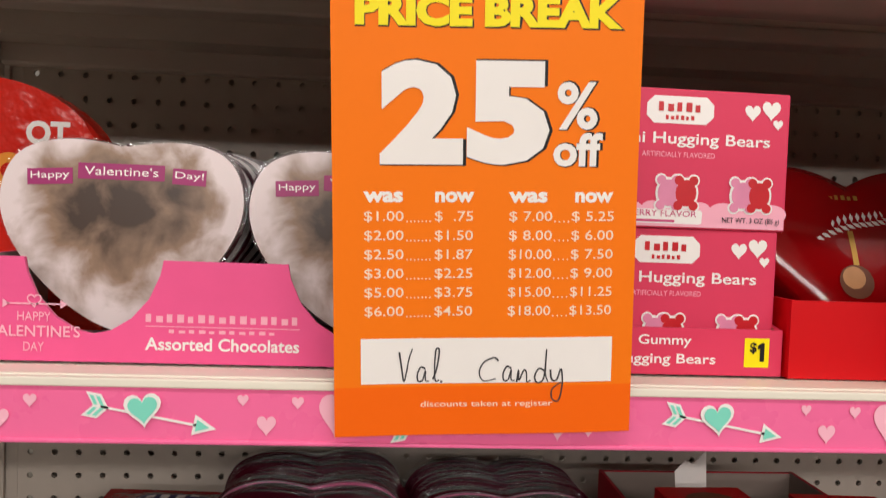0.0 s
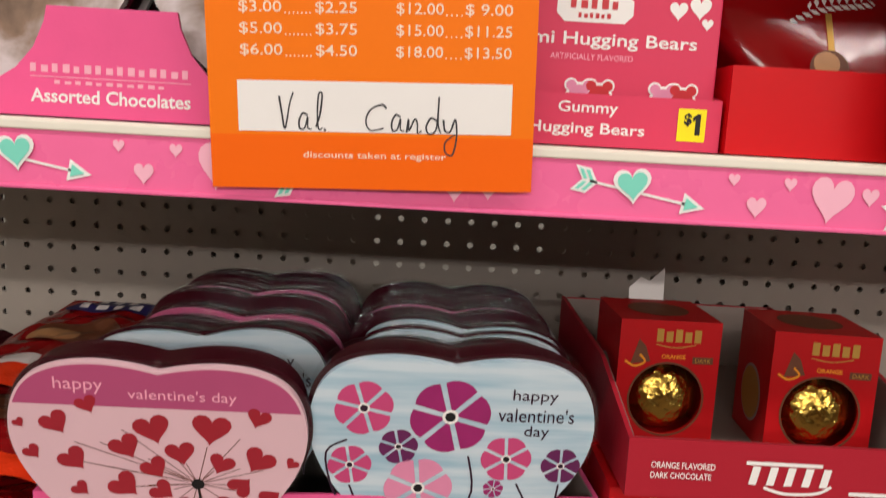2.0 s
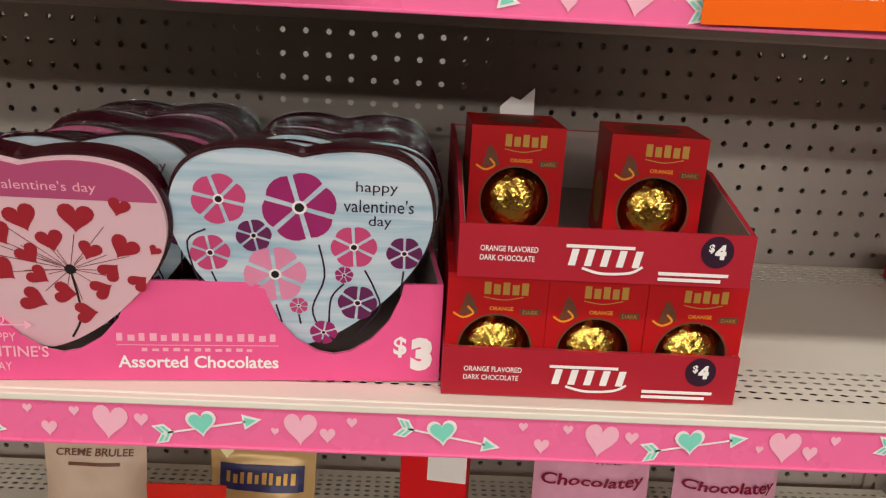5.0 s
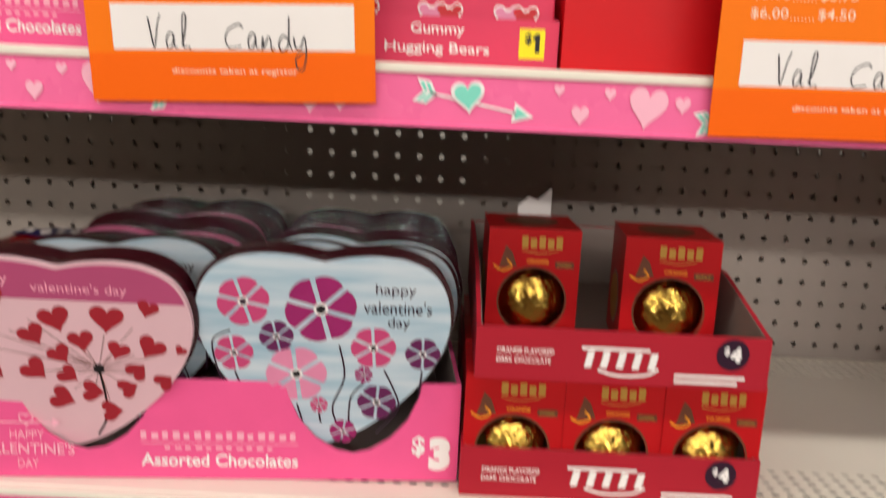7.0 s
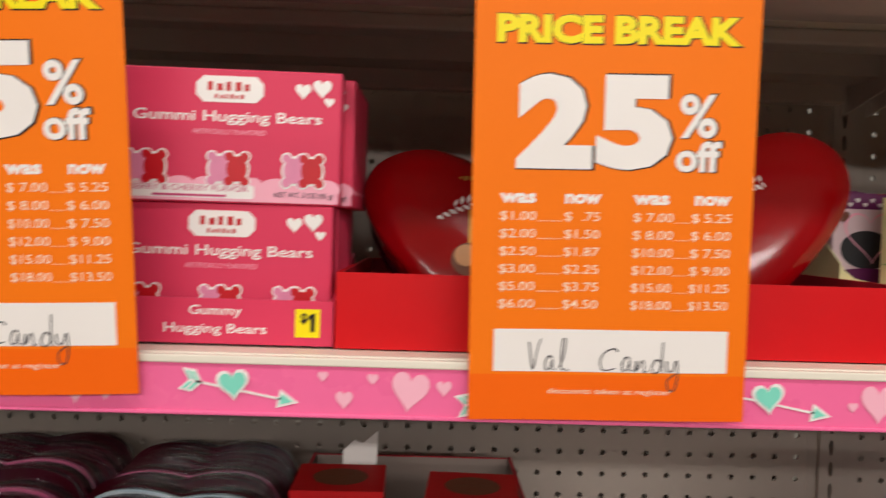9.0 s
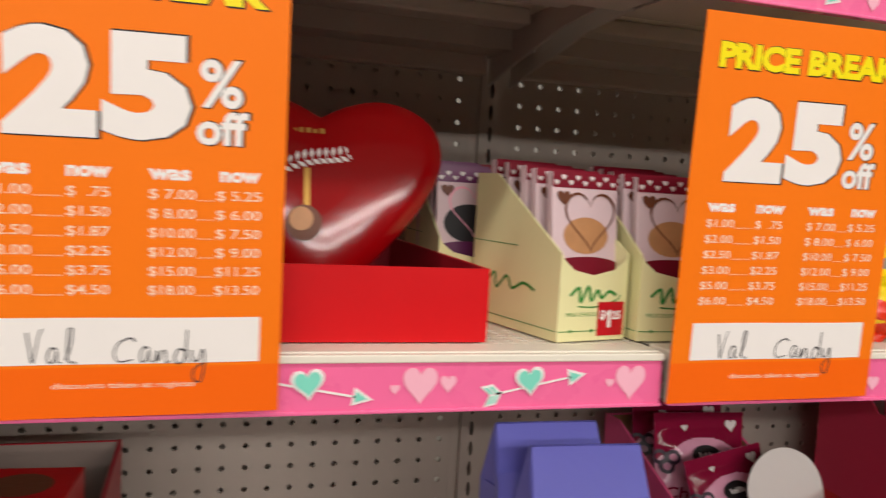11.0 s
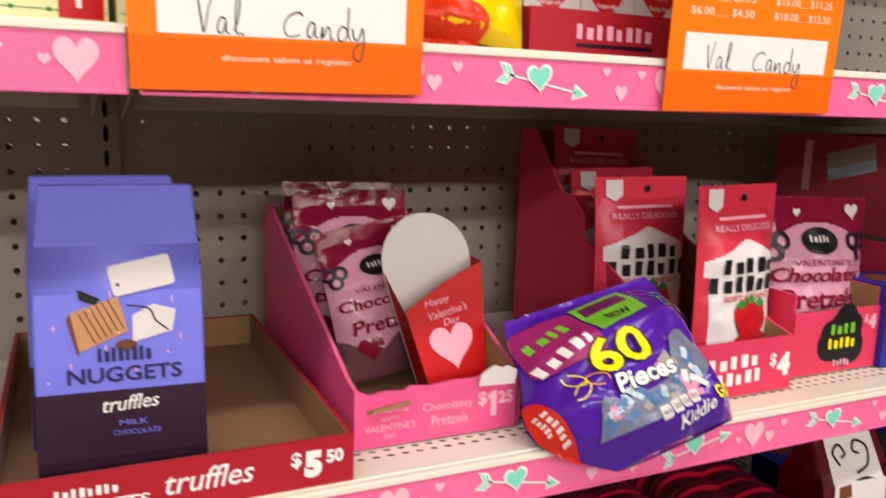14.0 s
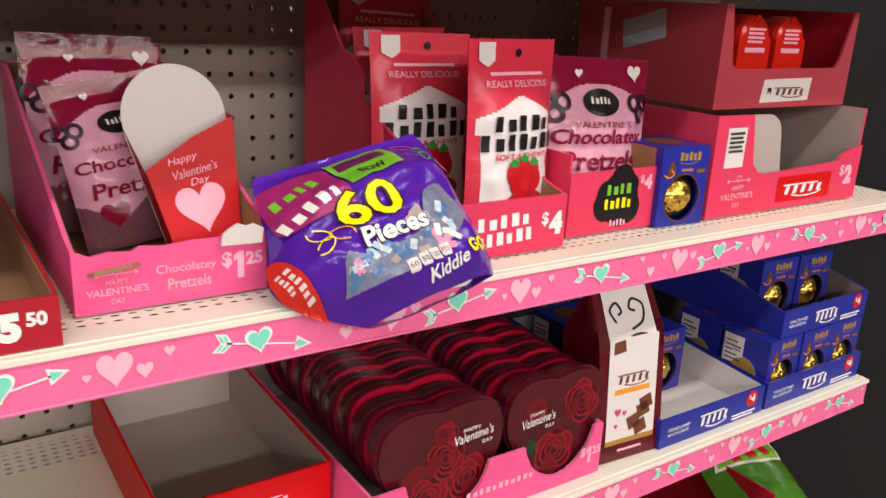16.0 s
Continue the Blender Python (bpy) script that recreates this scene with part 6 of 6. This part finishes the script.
bluebox = orange_box(BLUE, "royal blue window carton with a gold foil chocolate ball", "blue chocolate ball boxes", "MILK")
bluebox.matrix_basis = pose(1.5505, -0.347, Z2B, 0, 0, -4)
q = Print()
q.add(rect(-0.068, -0.038, 0.004, 0.080), SNOW, 1.5)
for i in range(11):
    q.add(rect(-0.065, -0.041 - 0.006 * (i % 3), 0.008 + 0.0062 * i, 0.0098 + 0.0062 * i), GREYINK, 2.5)
q.word("160", -0.048, 0.058, 0.011, 0.006, BLACK, 3.2)
q.onto("nutrition_panel", bluebox, side(-0.0355, 0.0, 0))

sw_ = tray(1.597, 1.905, -0.346, -0.060, Z2B, 0.06, 0.118, 0.118, CARTONPINK, GREYCARD, "bright pink carton tray with a rounded cut-away front",
           outline=[(0, 0), (0.308, 0), (0.308, 0.070), (0.285, 0.066), (0.262, 0.060), (0.255, 0.052), (0.105, 0.046), (0.088, 0.048), (0.075, 0.060), (0.064, 0.118), (0, 0.118)])
q = Print()
q.add(rounded(0.130, 0.245, 0.008, 0.040, 0.004), RED, 1)
swoosh(q, 0.187, 0.017, 0.085, 0.016, WHITE)
q.onto("trade_label", sw_, front(0, 0, 0.0006))
q = Print()
cupid(q, 0.052, 0.010, 0.060, SALMON)
q.onto("greeting_print", sw_, front(0, 0, 0.0006))
q = Print()
price(q, 0.284, 0.020, "2", "", 0.026, SALMON, 1)
q.add(rect(0.020, 0.054, 0.058, 0.104), SNOW, 1)
bars(q, 0.037, 0.096, 0.026, 0.003, GREYINK, 5)
q.onto("price_print", sw_, front(0, 0, 0.0006))
liner = thing("card_divider", 1.722, -0.318, Z2B + 0.004, "grey rounded card divider inside the carton", "card divider", rz=-6, rx=-8)
part("divider", slab(rounded(-0.046, 0.046, 0.0, 0.108, 0.022), 0.0015), GREYCARD, liner, "", front(0, 0, 0))

ls_ = tray(1.630, 1.900, -0.310, -0.075, Z2B + 0.1195, 0.046, 0.118, 0.118, HAZERED, DRED, "deep red carton of small red bottles standing on another carton",
           outline=[(0, 0), (0.27, 0), (0.27, 0.118), (0.262, 0.118), (0.245, 0.060), (0.236, 0.048), (0.034, 0.046), (0.024, 0.052), (0.012, 0.118), (0, 0.118)])
q = Print()
q.add([(0.085, 0.006), (0.185, 0.008), (0.188, 0.036), (0.090, 0.034)], SNOW, 1)
swoosh(q, 0.145, 0.015, 0.062, 0.012, CHOC)
q.add([(-0.004, -0.004), (0.004, 0.004), (0.004, -0.004), (-0.004, 0.004)], CHOC, 2, 0.102, 0.020)
q.onto("trade_label", ls_, front(0, 0, 0.0006))
q = Print()
q.add([(-0.150, 0.060), (-0.082, 0.078), (-0.088, 0.112), (-0.156, 0.094)], GREYCARD, 1).add([(-0.150, 0.060), (-0.082, 0.078), (-0.0845, 0.092), (-0.1525, 0.074)], ICE, 1.6)
q.add(rect(-0.19, -0.178, 0.045, 0.110), SALMON, 1)
q.onto("side_label", ls_, side(0, 0, 0))
for k in range(3):
    bo = thing("candy_bottle", 1.678 + 0.075 * k, -0.265, Z2B + 0.125, "small red round-shouldered candy pack", "candy pack", group="red candy packs")
    out = rounded(-0.032, 0.032, 0.0, 0.104, 0.030)
    part("pack", slab(out, 0.03, bevel=0.008), REDBAG, bo, "", front(0, 0.03, 0))
    q = Print()
    bars(q, 0, 0.085, 0.034, 0.003, SALMON, 4)
    bars(q, 0, 0.058, 0.040, 0.006, SALMON, 1)
    q.onto("pack_print", bo, front(0, -0.0004, 0))

# ---- lower shelf, second bay ----
# white lining coloured grey for the shade of the shelf above
et_ = tray(0.985, 1.146, -0.306, -0.030, Z3B, 0.064, 0.066, 0.070, RED, GREYCARD, "empty red tray, its white lining greyed with painted shade")
q = Print()
swoosh(q, 0.095, 0.034, 0.05, 0.014, SALMON)
q.onto("front_print", et_, front(0, 0, 0.0006))

RW = 0.288
ro = tray(1.152, 1.152 + RW, -0.374, -0.045, Z3B, 0.060, 0.060, 0.060, HOTPINK, GREYCARD, "pink tray of rose-printed heart boxes", outline=heart_notches(RW, 0.060, (0.085, 0.227), 0.048, 0.046))
q = Print()
hidden_word(q, 0.150, 0.024, 0.085, 0.0065, SALMON, 1, 11)
q.onto("front_print", ro, front(0, 0, 0.0006))
q = Print()
price(q, 0.270, 0.016, "1", "25", 0.020, SALMON, 1)
q.onto("price_print", ro, front(0, 0, 0.0006))


def rose_bloom(p, u, v, r, turn, layer):
    """A printed rose seen from the front: rings of overlapping petals, each with a paler turned edge."""
    p.add(disc(r * 1.02, u, v, 22), ROSEDARK, layer)
    for ring, (reach, size, count) in enumerate(((0.60, 0.52, 6), (0.40, 0.42, 5), (0.22, 0.30, 4), (0.08, 0.20, 3))):
        for i in range(count):
            a = turn + ring * 0.62 + 2 * math.pi * i / count
            cu, cv = u + r * reach * math.cos(a), v + r * reach * math.sin(a)
            q = layer + 0.35 + ring * 0.9 + i * 0.14
            p.add(disc(r * size, 0, 0, 16, r * size * 0.86), ROSEEDGE if (i + ring) % 3 else ROSEMID, q, cu, cv, a + 1.3)
            k = r * size * 0.17
            p.add(disc(r * size * 0.88, 0, 0, 16, r * size * 0.76), ROSEMID if (i + ring) % 2 else ROSEDARK, q + 0.06, cu - k * math.cos(a), cv - k * math.sin(a), a + 1.3)
    p.add(disc(r * 0.10, u, v, 10), ROSEDARK, layer + 4.4)


def greeting(p, w, h, u, v):
    p.word("HAPPY", u - 0.02 * w, v + h * 0.085, w * 0.15, h * 0.032, WHITE, 6.2)
    p.word("Valentine's", u, v, w * 0.33, h * 0.085, WHITE, 6.2, 0.0, "CENTER", 0.08, 0.25)
    p.word("DAY", u + 0.11 * w, v - h * 0.055, w * 0.09, h * 0.032, WHITE, 6.2)


def art_rose(p, w, h):
    p.add([[(x * 0.5 - 0.20 * w, y * 0.5 + 0.22 * h) for x, y in disc(0.3 * w, 0, 0.35 * h, 18)]], ROSEMID, 0.6)
    p.add([(-0.16 * w, 0.44 * h), (-0.10 * w, 0.56 * h), (-0.03 * w, 0.50 * h), (-0.05 * w, 0.40 * h)], GREENDARK, 0.9)
    for u, v, r, a in ((0.02, 0.76, 0.10, 0.2), (0.02, 0.56, 0.160, 0.4), (-0.12, 0.26, 0.16, 1.1), (0.20, 0.34, 0.175, 2.0)):
        rose_bloom(p, u * w, v * h, r * w, a, 1.0)
    greeting(p, w, h, 0.255 * w, h * 0.66)


def art_rose_pair(p, w, h):
    p.add([(-0.32 * w, 0.36 * h), (-0.28 * w, 0.48 * h), (-0.18 * w, 0.42 * h), (-0.20 * w, 0.30 * h)], GREENDARK, 0.9)
    p.add(disc(0.11 * w, -0.22 * w, 0.72 * h, 18), ROSEMID, 0.6)
    for u, v, r, a in ((0.25, 0.70, 0.19, 0.5), (-0.02, 0.30, 0.20, 1.4)):
        rose_bloom(p, u * w, v * h, r * w, a, 1.0)
    greeting(p, w, h, -0.19 * w, h * 0.60)


def art_crimson(p, w, h):
    p.add([(x * 0.965, y * 0.965 + h * 0.018) for x, y in wide_heart(w, h)], BRIGHTCRIMSON, 0.8)


rose = heart_box(0.141, 0.120, 0.024, ROSELID, WINEPLASTIC, "heart-shaped chocolate box printed with four dark red roses", "rose hearts", art_rose)
rose_pair = heart_box(0.134, 0.122, 0.024, ROSELID, WINEPLASTIC, "heart-shaped chocolate box printed with two large red roses", "rose hearts", art_rose_pair)
rose_plain = heart_box(0.141, 0.119, 0.021, WINEPLASTIC, WINEPLASTIC, "heart-shaped chocolate box in dark red plastic", "rose hearts", art_crimson)
rose.matrix_basis = pose(1.236, -0.367, Z3B + 0.004, -2, 0, 0)
rose_pair.matrix_basis = pose(1.380, -0.367, Z3B + 0.004, -2, 0, 0)
rose_plain.matrix_basis = pose(1.236, -0.337, Z3B + 0.003, -5, 0, 0)
for k in range(9):
    for x in (1.236, 1.380):
        if k or x > 1.3:
            copy_thing(rose_plain, pose(x + random.uniform(-0.002, 0.002), -0.337 + 0.027 * k, Z3B + 0.003 + random.uniform(0, 0.005), -8 + random.uniform(-2, 2), random.uniform(-2, 2)))

gb = gable_bag(0.098, 0.075, 0.198, ROSEPRINT, "dark red gift bag with a white front panel of chocolates", "candy bag")
gb.matrix_basis = pose(1.492, -0.370, Z3B, -5, 0, -4)
q = Print()
q.add(rect(-0.036, 0.036, 0.026, 0.143), SNOW, 1)
q.add([(-0.036, 0.143), (0.036, 0.143), (0.035, 0.146), (-0.035, 0.146)], SNOW, 1)
q.onto("white_panel", gb, front(0, 0.0004, 0))
q = Print()
q.add([(-0.035, 0.0), (0.035, 0.0), (0.033, 0.058), (-0.033, 0.058)], SNOW, 1)
for pts in (((-0.020, 0.020), (-0.026, 0.034), (-0.016, 0.042), (-0.010, 0.032), (-0.016, 0.028)), ((0.0, 0.010), (0.018, 0.018), (0.022, 0.036), (0.008, 0.044), (0.002, 0.034), (0.010, 0.030)), ((-0.004, 0.002), (0.010, 0.004), (0.026, 0.000))):
    q.add(stroke(smooth(pts, 6), 0.003), BLACK, 2)
q.onto("swirl_print", gb, Matrix.Translation((0, 0.0024, 0.1424)) @ pose(0, 0, 0, -24) @ front(0, -0.0004, 0.0))
q = Print()
swoosh(q, 0.002, 0.092, 0.048, 0.014, CHOC)
q.add(rect(-0.026, 0.026, 0.080, 0.086), AMBER, 2)
q.add([(-0.030, 0.128), (-0.012, 0.130), (-0.014, 0.144), (-0.030, 0.142)], CHOC, 2)
for cx, cy in ((0.008, 0.044), (0.022, 0.056), (0.018, 0.036), (0.026, 0.064)):
    q.add(rect(-0.009, 0.009, -0.008, 0.008), CHOC, 2.2, cx - 0.004, cy, 0.3)
for cx, cy, s in ((-0.020, 0.058, 0.010), (-0.010, 0.056, 0.007), (-0.022, 0.042, 0.006)):
    q.add(heart(s, s, cx, cy, 18), ROSE, 2)
q.add(rect(-0.036, 0.036, 0.020, 0.026), GOLDINK, 1)
bars(q, 0.0, 0.011, 0.036, 0.003, SALMON, 1)
q.onto("panel_print", gb, front(0, 0.0006, 0))

ball_tray(1.534, 1.730, -0.377, Z3B, BLUE, "MILK CHOCOLATE", 1, "royal blue display tray, front half empty", inner=WHITECARD, dark=REDINK)
ball_tray(1.736, 1.956, -0.377, Z3B, BLUE, "MILK CHOCOLATE", 2, "royal blue display tray of foil-wrapped chocolate balls", dark=REDINK)
for x, y in ((1.574, -0.282), (1.648, -0.279), (1.574, -0.207), (1.648, -0.205), (1.775, -0.369), (1.847, -0.370), (1.918, -0.369), (1.775, -0.295), (1.847, -0.295), (1.918, -0.295)):
    copy_thing(bluebox, pose(x, y, Z3B + 0.004, 0, 0, random.uniform(-2, 2)))
ball_tray(1.760, 1.958, -0.368, Z3B + 0.0915, BLUE, "MILK CHOCOLATE", 2, "royal blue display tray stacked on another", True, REDINK)
for x, y in ((1.802, -0.325), (1.876, -0.330), (1.802, -0.250), (1.876, -0.255)):
    copy_thing(bluebox, pose(x, y, Z3B + 0.0955, 0, 0, random.uniform(-4, 4)))

# ---- bottom shelf, second bay ----
tray(1.55, 1.86, -0.350, -0.05, Z4B, 0.09, 0.11, 0.11, DRED, DRED, "dark red candy tray on the bottom shelf")
gbag, gbend = pouch("green_candy_bag", 0.17, 0.15, 0.06, mat("green_plastic_film", srgb(70, 120, 36), 0.25, vary=0.2, scale=16, bump=0.5, bump_scale=40), "green plastic candy bag lying on the shelf", "candy bag", 21.0)
gbag.matrix_basis = pose(1.90, -0.330, Z4B + 0.045, -60, 0, -8)
q = Print()
q.add([(-0.07, 0.085), (0.06, 0.075), (0.075, 0.115), (-0.055, 0.122)], SNOW, 1).add([(-0.064, 0.089), (0.055, 0.080), (0.068, 0.111), (-0.051, 0.117)], LIME, 1.8)
hidden_word(q, 0.005, 0.088, 0.09, 0.022, REDINK, 2.6, 3)
bag_print(gbag, gbend, q)

# ---- lower shelf, first bay ----
def biscuit_pack(x, rz, material, ink, label, seed, wd=0.085, h=0.19):
    o, bend = pouch("chocolate_pouch", wd, h, 0.03, material, label, "candy bag", seed, "chocolate pouches")
    o.matrix_basis = pose(x, -0.200, Z3 + 0.001, -5, 0, rz)
    return o, bend


o1, b1 = biscuit_pack(-0.145, 2, mat("beige_matt_film", srgb(206, 178, 156), 0.4, vary=0.05), CHOC, "beige stand-up pouch of chocolate squares", 31.0, 0.100, 0.142)
q = Print()
q.word("CREME BRULEE", 0.0, 0.122, 0.075, 0.0070, CHOC, 1.2, 0.015)
bars(q, 0, 0.113, 0.05, 0.003, CHOC, 1, 1.2)
bag_print(o1, b1, q)
o2, b2 = biscuit_pack(0.020, -2, mat("gold_matt_film", srgb(196, 160, 106), 0.35, metal=0.2, vary=0.1), CHOC, "gold stand-up pouch with a navy label", 33.0, 0.106, 0.142)
q = Print()
q.add([(-0.042, 0.095), (0.042, 0.095), (0.042, 0.120), (-0.042, 0.120)], NAVY, 1.2)
hidden_word(q, 0.0, 0.102, 0.070, 0.011, GOLDINK, 2.2, 10)
q.add(heart(0.014, 0.013, -0.036, 0.130, 18), CREAMCARD, 1.2)
bag_print(o2, b2, q)
pouch_low, blow = pouch("candy_bag", 0.07, 0.15, 0.03, REDBAG, "dark red plastic candy bag", "candy bag", 35.0)
pouch_low.matrix_basis = pose(-0.030, -0.29, Z3 + 0.001, -5)
cb = carton("candy_carton", 0.066, 0.05, 0.205, RED, "red and white tall candy carton", "candy box")
cb.matrix_basis = pose(0.190, -0.210, Z3, 0, 0, -8)
Print().add(rect(-0.006, 0.032, 0.12, 0.204), WHITECARD, 1).onto("front_print", cb, front(0, 0, 0))
pretzel_bag(0.352, -0.195, Z3 + 0.001, -5, 0, 0, 0.122, 0.240, 0.03, 41.0)
pretzel_bag(0.489, -0.195, Z3 + 0.001, -5, 1, 2, 0.112, 0.240, 0.03, 43.0)
price_sign(0.032, 1.333, -2.1, 4.4, 1.0)
price_sign(0.417, 1.327, -0.9, 3.2, 0.9)
price_sign(0.866, 1.327, -0.7, 3.2, 1.1)
price_sign(1.241, 1.324, -0.6, 3.0, 1.0)
price_sign(1.622, 1.324, 0.4, 4.0, 1.0)
